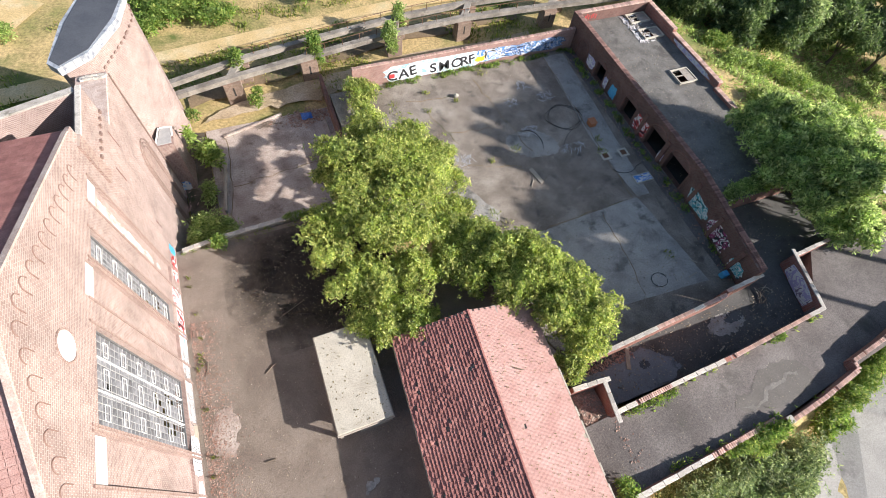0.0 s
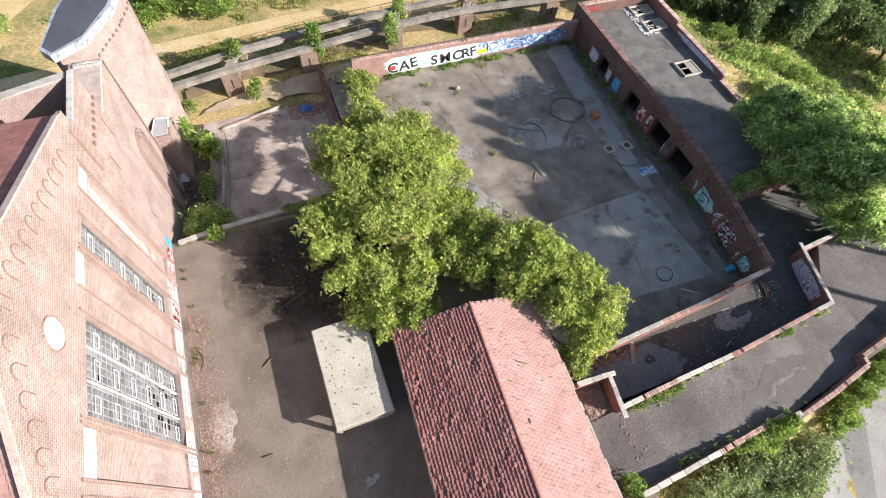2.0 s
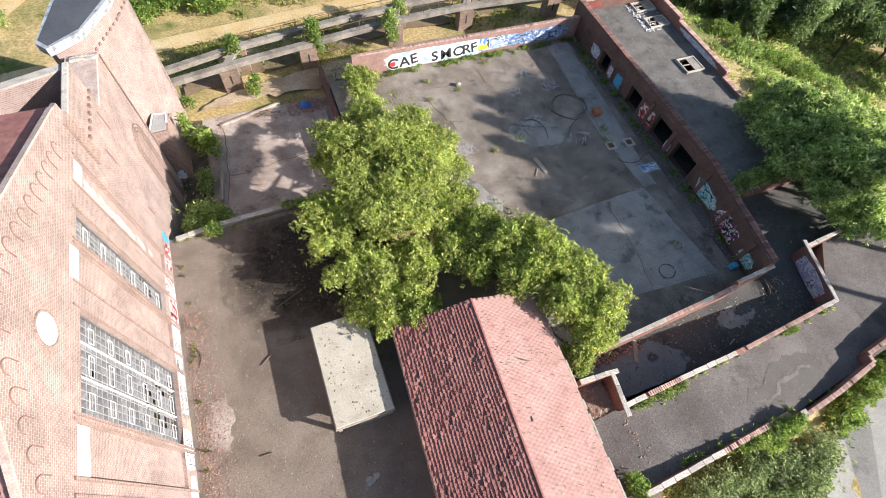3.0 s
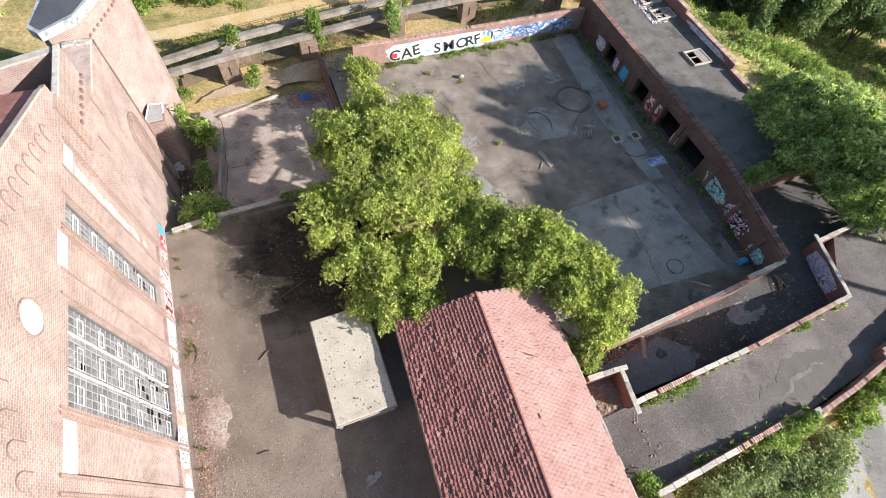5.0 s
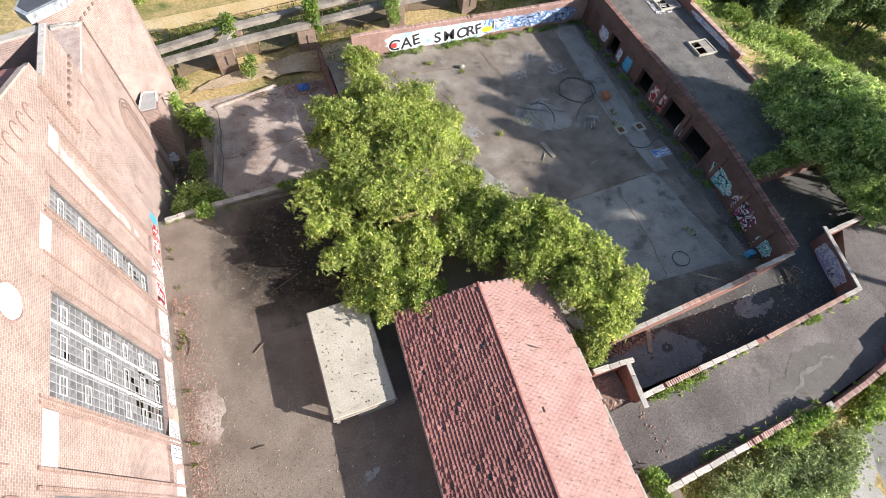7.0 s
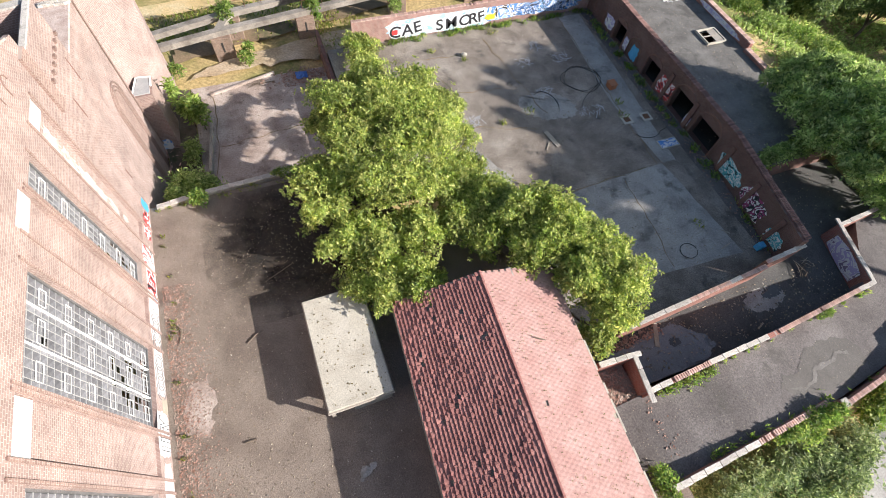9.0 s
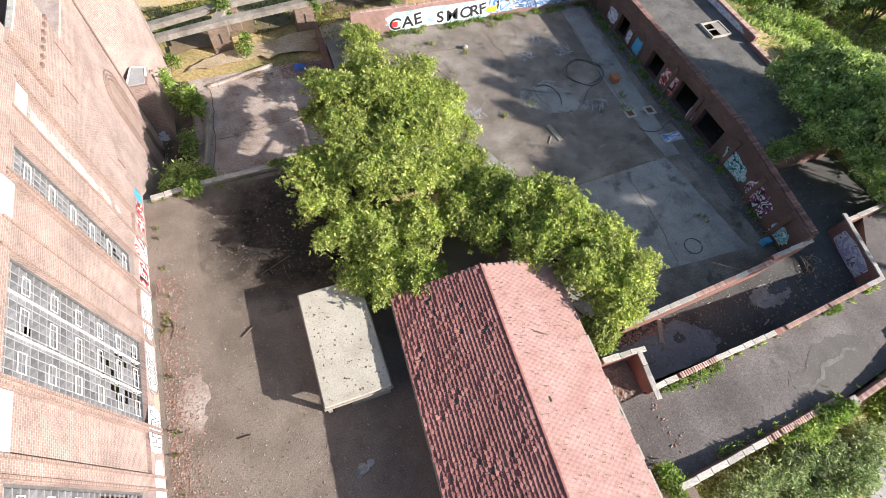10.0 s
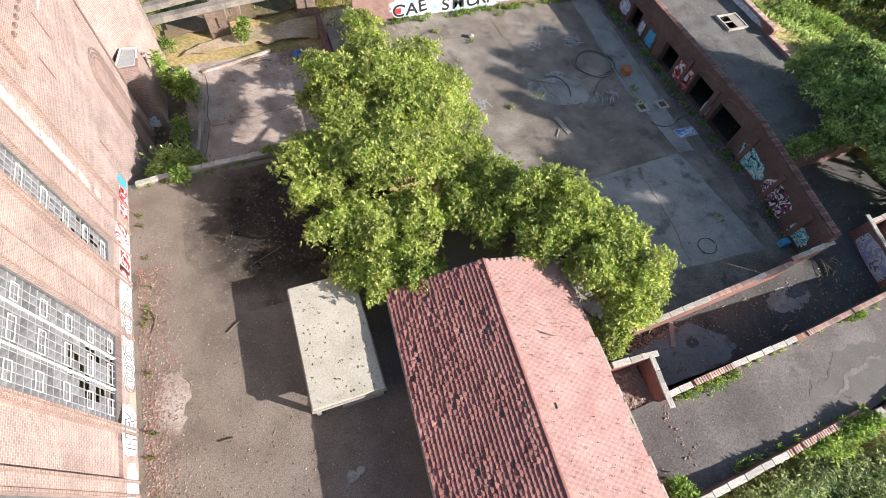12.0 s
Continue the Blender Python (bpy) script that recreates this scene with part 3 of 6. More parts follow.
def paint_y(parent, name, y, x0, x1, z0, z1, material, seed, label, jag=0.25):
    rng = random.Random(seed)
    bm = bmesh.new()
    n = 30
    vs = []
    for k in range(n):
        a = 2 * math.pi * k / n
        c, s = math.cos(a), math.sin(a)
        q = 1 / max(abs(c), abs(s)) ** 0.85 * (1 - jag * rng.random())
        vs.append(bm.verts.new(((x0 + x1) / 2 + c * q * (x1 - x0) / 2, y, (z0 + z1) / 2 + s * q * (z1 - z0) / 2)))
    bm.faces.new(vs)
    return part(name, bm, material, parent, label)


def lettering(parent, text, m, size, material, label, bold=0.02):
    """Painted characters in the built-in font, laid flat on their wall by the pose m."""
    cu = bpy.data.curves.new("lettering", "FONT")
    cu.body, cu.size, cu.offset, cu.extrude = text, size, bold, 0.002
    tmp = bpy.data.objects.new("lettering_curve", cu)
    scene.collection.objects.link(tmp)
    bpy.context.view_layer.update()
    me = bpy.data.meshes.new_from_object(tmp.evaluated_get(bpy.context.evaluated_depsgraph_get()))
    bpy.data.objects.remove(tmp)
    me.materials.clear()
    me.materials.append(material)
    ob = new("lettering", me)
    join(ob, parent)
    ob.matrix_basis = m
    ob["label"] = label
    return ob


# ---- the gabled hall ----
FX = -7.15
hall = thing("hall_building", (FX, 6.6, YARD), "tall pale brick hall with gabled front and red tiled roof", "building")
WINS = [(10.02, 11.15, 4.5, 10.9), (4.55, 7.6, 4.1, 10.75), (1.3, 2.45, 4.5, 10.5)]
BAYS = [(12.3, 13.4), (8.5, 9.75), (2.95, 4.3), (-0.55, 0.85)]
PANELS = [(10.45, 11.0), (10.7, 11.25), (10.3, 10.95), (10.3, 10.95)]
RECESS = [(a, b, 4.15, top) for (a, b), (low, top) in zip(BAYS, PANELS)]
SILL = 11.4
bm = bmesh.new()
wall_cells(bm, FX - 0.12, FX, [-1.9, 14.9], [YARD, SILL], WINS + RECESS)
part("front_wall", bm, brick_pale, hall)
bm = bmesh.new()
wall_cells(bm, FX - 0.5, FX - 0.12, [-1.9, 14.9], [YARD, SILL], WINS)
part("inner_wall", bm, brick_pale, hall)
APEX = (6.6, 14.92)
PITCH = {1: 0.354, -1: 0.5}
verge_mat = mat("bleached_verge_brick", [(0.4, 0.29, 0.25), (0.48, 0.37, 0.32), (0.56, 0.46, 0.41)], 3, 24, 0.9, 0.3)
bm = bmesh.new()
outline_x(bm, [(-0.44, SILL), (14.9, SILL), (14.9, 12.0), (14.4, 12.16), APEX], FX - 0.15, FX)
part("gable", bm, brick_pale, hall)
for i, (a, b) in enumerate((((14.5, 12.12), APEX), (APEX, (-0.6, 11.32)))):
    bm = bmesh.new()
    outline_x(bm, [(a[0], a[1] + 0.002), (b[0], b[1] + 0.002), (b[0], b[1] + 0.07), (a[0], a[1] + 0.07)], FX - 0.14, FX + 0.025)
    part("verge", bm, verge_mat, hall, "brick verge along the gable")
for (a, b), (low, top) in zip(BAYS, PANELS):
    part("white_panel", boxes((FX - 0.119, FX - 0.05, a + 0.03, b - 0.03, low, top - 0.01)), white_paint, hall, "white painted panel over a blind bay")
lime_bloom = mat("lime_bloom", [(0.4, 0.3, 0.26), (0.52, 0.46, 0.42), (0.64, 0.6, 0.57)], 2.5, 12, 0.9, 0.2, (0.38, 0.26, 0.22), 3.0, 0.54)
for a, b in BAYS + [(w[0], w[1]) for w in WINS]:
    for y in (a - 0.05, b + 0.05):
        part("brick_band", boxes((FX + 0.001, FX + 0.045, y - 0.04, y + 0.04, YARD, 11.1)), brick_band, hall, "narrow upright brick band")
for k, (z0, z1, ya, yb) in enumerate(((9.3, 10.4, 12.45, 13.1), (8.3, 9.6, 12.4, 13.1), (7.2, 8.6, 12.45, 13.05), (6.4, 7.5, 12.5, 13.0), (5.6, 6.6, 12.55, 13.0), (5.0, 5.6, 12.6, 12.95))):
    paint_x(hall, "white_stain", FX - 0.112 + 0.002 * k, ya, yb, z0, z1, lime_bloom, 70 + k, "bleached patch in a blind bay", 1, 0.5)
# round blind window
bm = bmesh.new()
ring = [(6.44 + 0.44 * math.cos(k * math.pi / 16), 12.19 + 0.41 * math.sin(k * math.pi / 16)) for k in range(32)]
outline_x(bm, ring, FX + 0.001, FX + 0.02)
part("round_panel", bm, white_paint, hall, "white oval blind window")
bm = bmesh.new()
tube(bm, [(FX + 0.01, 6.44 + 0.48 * math.cos(k * math.pi / 16), 12.19 + 0.45 * math.sin(k * math.pi / 16)) for k in range(33)], 0.035, 5)
part("round_frame", bm, brick_band, hall)
# small blind arches that follow the gable
bm = bmesh.new()
tube(bm, [(0.0, 0.2 * math.cos(math.pi * k / 8), 0.24 * math.sin(math.pi * k / 8)) for k in range(9)] + [(0.0, -0.2, -0.26)], 0.017, 5)
# arches drawn dark, with the shadow of their relief in the colour
me_arch = mesh_of("blind_arch", bm, mat("shadowed_arch_brick", [(0.19, 0.115, 0.095), (0.27, 0.175, 0.145)], 4, 30, 0.92, 0.3))
spots = []
for s in (1, -1):
    for k in range(13):
        y = APEX[0] + s * (0.35 + 0.59 * k)
        if y < 12.9:
            spots.append(Matrix.LocRotScale((FX + 0.012, y, APEX[1] - PITCH[s] * abs(y - APEX[0]) - 0.78), None, (1, s, 1)))
pieces("blind_arch", me_arch, spots, hall)
# roof
for s in (1, -1):
    bm = bmesh.new()
    y1, z1 = APEX[0] + s * 8.2, 14.83 - 8.2 * PITCH[s]
    a = [bm.verts.new(p) for p in ((FX - 0.152, APEX[0], 14.83), (-34, APEX[0], 14.83), (-34, y1, z1), (FX - 0.152, y1, z1))]
    b = [bm.verts.new((v.co.x, v.co.y, v.co.z - 0.2)) for v in a]
    for f in ((a[0], a[1], a[2], a[3]), (b[3], b[2], b[1], b[0]), (a[0], a[3], b[3], b[0]), (a[2], a[1], b[1], b[2]), (a[3], a[2], b[2], b[3]), (a[1], a[0], b[0], b[1])):
        bm.faces.new(f if s < 0 else f[::-1])
    bmesh.ops.recalc_face_normals(bm, faces=bm.faces)
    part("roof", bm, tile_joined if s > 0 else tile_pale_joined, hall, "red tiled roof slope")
    bm = bmesh.new()
    nrow = 46
    for r in range(nrow):
        t0, t1 = r / nrow, (r + 1) / nrow
        z0, z1 = 14.83 - 8.2 * PITCH[s] * t0 + 0.012, 14.83 - 8.2 * PITCH[s] * t1 + 0.035
        ya, yb = APEX[0] + s * 8.2 * t0, APEX[0] + s * 8.2 * t1
        for c in range(66):
            x0 = FX - 0.155 - c * 0.2
            q = [bm.verts.new(p) for p in ((x0, ya, z0), (x0 - 0.19, ya, z0), (x0 - 0.19, yb, z1), (x0, yb, z1))]
            bm.faces.new(q)
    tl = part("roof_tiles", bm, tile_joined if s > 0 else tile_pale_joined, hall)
    tl["kind"] = "stuff"
part("side_wall", boxes((-34, FX - 0.5, 14.4, 14.88, YARD, 11.6)), brick_pale, hall)
part("side_wall", boxes((-34, FX - 0.5, -1.88, -1.4, YARD, 10.6)), brick_pale, hall)
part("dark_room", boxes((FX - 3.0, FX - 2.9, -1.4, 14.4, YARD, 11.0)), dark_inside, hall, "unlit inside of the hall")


def tall_window(y0, y1, z0, z1, cols, rows, light_rows, seed):
    """Steel window with a fine grid of panes, paler opening lights and a few panes broken out."""
    rng = random.Random(seed)
    x = FX - 0.2
    w = part("window", boxes((x - 0.05, x + 0.05, y0, y0 + 0.06, z0, z1), (x - 0.05, x + 0.05, y1 - 0.06, y1, z0, z1), (x - 0.05, x + 0.05, y0 + 0.06, y1 - 0.06, z0, z0 + 0.06), (x - 0.05, x + 0.05, y0 + 0.06, y1 - 0.06, z1 - 0.06, z1)), steel, hall, "tall steel-framed window with many small panes")
    ya, yb, za, zb = y0 + 0.06, y1 - 0.06, z0 + 0.06, z1 - 0.06
    dy, dz = (yb - ya) / cols, (zb - za) / rows
    me_pane = mesh_of("pane", boxes((-0.004, 0.004, -dy / 2 + 0.012, dy / 2 - 0.012, -dz / 2 + 0.012, dz / 2 - 0.012)), glass)
    spots = []
    for c in range(cols):
        for r in range(rows):
            broken = r < rows * 0.36 and rng.random() < (0.42 if r < rows * 0.24 else 0.16) and c > 0.1 * cols and c < 0.85 * cols or rng.random() < 0.01
            if not broken:
                spots.append(Matrix.LocRotScale((x, ya + dy * (c + 0.5), za + dz * (r + 0.5)), None, None))
    pieces("pane", me_pane, spots, w)
    for c in range(1, cols):
        part("glazing_bar", boxes((x - 0.015, x + 0.018, ya + dy * c - 0.006, ya + dy * c + 0.006, za, zb)), grey_paint, w)
    for r in range(1, rows):
        part("glazing_bar", boxes((x - 0.014, x + 0.016, ya, yb, za + dz * r - 0.005, za + dz * r + 0.005)), grey_paint, w)
    for c0, c1 in light_rows:
        for k in range(int(rows / 4) + 1):
            r0 = 0.6 + k * 4
            if r0 + 2 > rows:
                continue
            q0, q1 = ya + dy * c0, ya + dy * c1
            p0, p1 = za + dz * r0, za + dz * (r0 + 1.05)
            part("opening_light", boxes((x + 0.02, x + 0.045, q0, q0 + 0.014, p0, p1), (x + 0.02, x + 0.045, q1 - 0.014, q1, p0, p1), (x + 0.02, x + 0.045, q0 + 0.014, q1 - 0.014, p0, p0 + 0.014), (x + 0.02, x + 0.045, q0 + 0.014, q1 - 0.014, p1 - 0.014, p1)), white_paint, w, "white-painted opening light")
    return w, x


w, x = tall_window(*WINS[1], 12, 24, [(0.9, 3.0), (4.9, 7.6), (9.2, 11.2)], 4)
for y in (5.7, 6.75):
    part("mullion", boxes((x - 0.06, x + 0.06, y - 0.014, y + 0.014, WINS[1][2] + 0.06, WINS[1][3] - 0.06)), white_paint, w, "white main mullion")
for q in (0, 2):
    w, x = tall_window(*WINS[q], 5, 24, [(0.7, 4.3)], 5 + q)
# sprayed paint along the foot of the front
whitewash = mat("whitewash", [(0.52, 0.48, 0.46), (0.66, 0.63, 0.62), (0.76, 0.74, 0.73)], 3, 14, 0.85, 0.1, (0.4, 0.3, 0.27), 2.2, 0.58)
for a, b, top in ((7.7, 12.5, 4.1), (5.75, 7.75, 4.05), (3.6, 5.3, 4.2), (-1.4, 3.55, 4.0)):
    paint_x(hall, "spray_ground", FX + 0.004, a, b, YARD + 0.02, top, whitewash, int(a * 7), "whitewashed ground of the sprayed lettering", 1, 0.1)
for a, n in ((6.0, 4), (7.9, 4)):
    for k in range(n):
        for r in (0.2, 0.32):
            ringp = [(FX + 0.008, a + 0.38 * k + r * math.cos(math.pi * q / 9), 3.62 + r * 1.1 * math.sin(math.pi * q / 9)) for q in range(19)]
            part("spray_line", tube(bmesh.new(), ringp, 0.013, 4), steel, hall, "black sprayed loops")
upx = Euler((radians(90), 0, radians(90)))
lettering(hall, "HEV", Matrix.LocRotScale((FX + 0.006, 3.85, 3.32), upx, (0.72, 1, 1)), 0.9, paint_black, "dark outline of sprayed letters", 0.055)
lettering(hall, "HEV", Matrix.LocRotScale((FX + 0.011, 3.85, 3.32), upx, (0.72, 1, 1)), 0.9, paint_white, "white sprayed letters HEV", 0.02)
for i, (a, b, top, mt) in enumerate(((14.3, 14.85, 4.1, paint_blue), (12.7, 14.35, 4.0, spray_red), (11.3, 12.3, 4.4, spray_mixed), (9.9, 11.2, 4.1, spray_red), (9.5, 10.0, 3.8, spray_blue), (0.2, 2.2, 4.0, spray_white))):
    paint_x(hall, "spray_paint", FX + 0.006, a, b, YARD + 0.05, top, mt, i, "sprayed lettering on the wall's foot")
part("plinth_hole", boxes((FX - 0.3, FX + 0.014, 5.2, 5.75, YARD + 0.02, YARD + 0.45)), wood_grey, hall, "boarded opening at the wall's foot")

# ---- side block with roof well ----
# darker brick that carries the shade of corbels and mouldings in its colour
brick_arch = brick_mat("shaded_pale_brick", (0.2, 0.13, 0.11), (0.27, 0.18, 0.15), (0.3, 0.24, 0.2), 0.085)
annex = thing("side_block", (FX, 16.5, LOW), "pale brick side block with parapet and sunken roof", "building")
part("front_wall", boxes((FX - 0.25, FX, 14.92, 17.79, LOW, 11.3)), brick_pale, annex)
part("back_parapet", run(bmesh.new(), (FX - 0.25, 17.75), (-10.2, 16.95), 0.3, LOW, 11.2, LOW, 11.2), brick_pale, annex)
part("back_parapet", run(bmesh.new(), (-10.2, 16.95), (-13.5, 16.1), 0.3, LOW, 11.2, LOW, 11.2), brick_pale, annex)
part("end_wall", boxes((-13.9, -13.5, 14.92, 16.2, LOW, 11.2)), brick_pale, annex)
part("roof", boxes((-13.5, FX - 0.25, 14.92, 17.5, 9.7, 9.9)), concrete_old, annex, "stained sunken roof deck")
part("coping", boxes((FX - 0.2, FX + 0.02, 14.92, 17.85, 11.3, 11.36), bevel=0.02), cap_stone, annex, "pale stone coping")
part("coping", run(bmesh.new(), (FX - 0.28, 17.76), (-10.2, 16.95), 0.34, 11.2, 11.27, 11.2, 11.27), cap_stone, annex, "pale stone coping")
part("brick_pier", boxes((FX + 0.002, FX + 0.1, 14.3, 14.9, 9.5, 11.6)), brick_band, annex)
me_dent = mesh_of("corbel", boxes((-0.06, 0.06, -0.075, 0.075, -0.06, 0.06)), brick_arch)
pieces("corbel", me_dent, [Matrix.Translation((FX + 0.03, 15.2 + 0.42 * k, 10.05)) for k in range(7)], annex)
# slits are flat strips, the darkness of their depth is in the colour
for y, z0, z1 in ((17.2, 8.4, 9.4), (15.6, 8.0, 8.9), (15.3, 4.7, 5.3)):
    part("slit", boxes((FX - 0.05, FX + 0.004, y, y + 0.09, z0, z1)), brick_dark, annex, "narrow slit drawn as a dark strip")
well = thing("roof_hatch", (-10.5, 15.9, 9.9), "white roof hatch with yellow sprayed side", "hatch")
part("curb", boxes((-11.2, -9.9, 15.3, 16.4, 9.9, 10.6), bevel=0.02), white_paint, well)
part("side_paint", boxes((-9.897, -9.887, 15.35, 16.35, 9.95, 10.55)), paint_yellow, well, "yellow sprayed side")
part("pane", boxes((-11.1, -10.0, 15.4, 16.3, 10.6, 10.62)), glass, well)

# recessed wall with the arch
link_wall = thing("link_wall", (-8, 20.4, LOW), "pale brick wall with blind stepped arch", "building")
part("wall", boxes((-8.6, -7.35, 17.8, 21.9, LOW, 8.8)), brick_pale, link_wall)
part("wall_top", boxes((-8.65, -7.31, 17.8, 21.7, 8.8, 8.9), bevel=0.03), verge_mat, link_wall, "broken brick wall head")
head_rng = random.Random(17)
me_head = mesh_of("head_brick", boxes((-0.12, 0.12, -0.06, 0.06, -0.05, 0.05), bevel=0.012), cap_stone)
pieces("head_brick", me_head, [Matrix.LocRotScale((-8.3 + 0.13 * (k % 8), 21.36 + 0.15 * (k // 8), 8.9 + head_rng.uniform(0, 0.07)), Euler((0, 0, head_rng.uniform(-0.4, 0.4))), None) for k in range(16)], link_wall)
for k in range(3):
    bm = bmesh.new()
    r = 1.0 - 0.19 * k
    tube(bm, [(-7.33, 19.95 + r, LOW), (-7.33, 19.95 + r, 4.8)] + [(-7.33, 19.95 + r * math.cos(math.pi * q / 10), 4.8 + r * math.sin(math.pi * q / 10)) for q in range(1, 10)] + [(-7.33, 19.95 - r, 4.8), (-7.33, 19.95 - r, LOW)], 0.045, 5)
    part("arch_moulding", bm, brick_arch, link_wall)
bm = bmesh.new()
outline_x(bm, [(20.45, LOW), (20.45, 4.8)] + [(19.95 + 0.5 * math.cos(math.pi * q / 10), 4.8 + 0.5 * math.sin(math.pi * q / 10)) for q in range(1, 10)] + [(19.45, 4.8), (19.45, LOW)], -7.349, -7.34)
part("arch_panel", bm, brick_band, link_wall, "bricked-up arch")
# thin dark tube added to draw the shaded joint between wall and tower
part("downpipe", tube(bmesh.new(), [(-7.3, 21.85, LOW), (-7.3, 21.85, 8.7)], 0.045, 6), brick_arch, link_wall, "dark line marking the corner joint")

# ---- the tower ----
tower = thing("tower", (-7.8, 25.4, LOW), "pale brick eight-sided tower with dark flat roof", "tower")
TP = [(-9.5, 22.9), (-9.1, 22.4), (-7.9, 23.3), (-6.9, 25.4), (-6.35, 27.2), (-6.5, 28.6), (-7.0, 29.2), (-8.0, 28.2), (-8.85, 25.6)]
bm = bmesh.new()
prism(bm, TP, LOW, 8.75)
part("wall", bm, brick_pale, tower)
cx, cy = -7.7, 25.7


def swell(pts, d):
    return [(x + (x - cx) / math.hypot(x - cx, y - cy) * d, y + (y - cy) / math.hypot(x - cx, y - cy) * d) for x, y in pts]


bm = bmesh.new()
prism(bm, swell(TP, 0.3), 8.75, 9.15)
part("roof_edge", bm, zinc, tower, "streaked zinc roof edge")
bm = bmesh.new()
prism(bm, swell(TP, 0.08), 9.15, 9.17)
part("roof", bm, tar_dark, tower, "dark felt flat roof")
TE = swell(TP, 0.31)
me_seam = mesh_of("seam", boxes((-0.015, 0.015, -0.02, 0.02, -0.19, 0.19)), zinc)
for a, b in zip(TE, TE[1:] + TE[:1]):
    A, B = Vector(a), Vector(b)
    n = int((B - A).length / 0.35)
    for k in range(1, n):
        p = A.lerp(B, k / n)
        pieces("seam", me_seam, [Matrix.LocRotScale((p.x, p.y, 8.95), Euler((0, 0, math.atan2(B.y - A.y, B.x - A.x))), None)], tower)
for A, B in ((Vector(TP[3]), Vector(TP[4])), (Vector(TP[4]), Vector(TP[5]))):
    n = max(2, int((B - A).length / 0.45))
    for k in range(n):
        p = A.lerp(B, (k + 0.5) / n)
        pieces("corbel", me_dent, [Matrix.LocRotScale((p.x, p.y, 7.9), Euler((0, 0, math.atan2(B.y - A.y, B.x - A.x) - math.pi / 2)), (1.5, 0.8, 0.9))], tower)
A, B = Vector(TP[2]), Vector(TP[3])
for k in range(7):
    p = A.lerp(B, (k + 0.5) / 6) if k < 6 else B.lerp(Vector(TP[4]), 0.3)
    pieces("corbel", me_dent, [Matrix.LocRotScale((p.x, p.y, 7.9), Euler((0, 0, math.atan2(B.y - A.y, B.x - A.x) - math.pi / 2)), None)], tower)
foot = thing("tower_annex", (-7.1, 22.9, SLAB), "low battered brick lean-to with white-edged flat top", "lean-to")
bm = bmesh.new()
TOP = [(-7.68, 22.5), (-6.62, 22.55), (-6.6, 23.95), (-7.36, 24.1)]
rim = [bm.verts.new((x, y, 2.9)) for x, y in TOP]
sole = [bm.verts.new((x, y, LOW)) for x, y in ((-7.9, 21.75), (-6.5, 21.6), (-6.45, 23.95), (-7.36, 24.1))]
bm.faces.new(rim)
bm.faces.new(sole[::-1])
for k in range(4):
    bm.faces.new((sole[k], sole[(k + 1) % 4], rim[(k + 1) % 4], rim[k]))
bmesh.ops.recalc_face_normals(bm, faces=bm.faces)
part("wall", bm, brick_band, foot)
bm = bmesh.new()
prism(bm, [(-7.55, 22.62), (-6.74, 22.66), (-6.72, 23.82), (-7.28, 23.95)], 2.9, 2.96)
part("cover", bm, grey_paint, foot, "grey sheet cover")
part("edge", run(bmesh.new(), (-7.64, 22.5), (-7.36, 24.0), 0.08, 2.904, 2.98, 2.904, 2.98), white_paint, foot, "white edge board")
part("edge", run(bmesh.new(), (-7.3, 24.02), (-6.62, 23.92), 0.08, 2.904, 2.98, 2.904, 2.98), white_paint, foot, "white edge board")
part("edge", run(bmesh.new(), (-6.66, 23.2), (-6.65, 23.84), 0.08, 2.904, 2.98, 2.904, 2.98), white_paint, foot, "white edge board")
tag = paint_y(foot, "spray_paint", 21.6, -7.7, -6.75, -0.4, 0.3, spray_blue, 3, "sprayed blue and white lettering")
for vv in tag.data.vertices:
    vv.co.y = 21.655 - 0.1 * (vv.co.x + 7.2) + (vv.co.z - LOW) * 0.86 / (2.9 - LOW)
scatter_rng = random.Random(23)
me_fallen = mesh_of("fallen_brick", boxes((-0.12, 0.12, -0.055, 0.055, 0.0, 0.07), bevel=0.01), cap_brick)
heap = thing("brick_heap", (-7.2, 21.6, SLAB), "loose fallen bricks at the tower's foot", "bricks")
pieces("brick", me_fallen, [Matrix.LocRotScale((-7.3 + scatter_rng.gauss(0, 0.28), 21.3 + scatter_rng.gauss(0, 0.8), SLAB + 0.01 + 0.05 * scatter_rng.random()), Euler((scatter_rng.uniform(-0.4, 0.4), scatter_rng.uniform(-0.4, 0.4), scatter_rng.uniform(0, 3))), None) for k in range(46)], heap)

# ---- low concrete shelter in the yard ----
hut = thing("concrete_shelter", (-0.35, 5.2, YARD), "low concrete shelter with pale flat roof slab", "shelter")
part("roof_slab", boxes((-1.6, 0.8, 3.1, 7.55, 4.2, 4.36), bevel=0.025), concrete_pale, hut, "pale flat roof slab strewn with moss")
part("roof_edge", boxes((-1.64, 0.84, 3.04, 7.61, 4.1, 4.2), bevel=0.015), concrete_old, hut)
part("wall", boxes((-1.56, -1.4, 3.95, 7.45, YARD, 4.1)), concrete_old, hut)
part("wall", boxes((-0.7, 0.75, 3.12, 3.28, YARD, 4.1)), concrete_old, hut)
part("post", boxes((-1.56, -1.42, 3.12, 3.28, YARD, 4.1)), concrete_old, hut)
part("wall", boxes((0.45, 0.62, 3.3, 7.2, YARD, 4.1)), concrete_old, hut)
part("wall", boxes((-1.4, 0.45, 7.25, 7.45, YARD, 4.1)), concrete_old, hut)

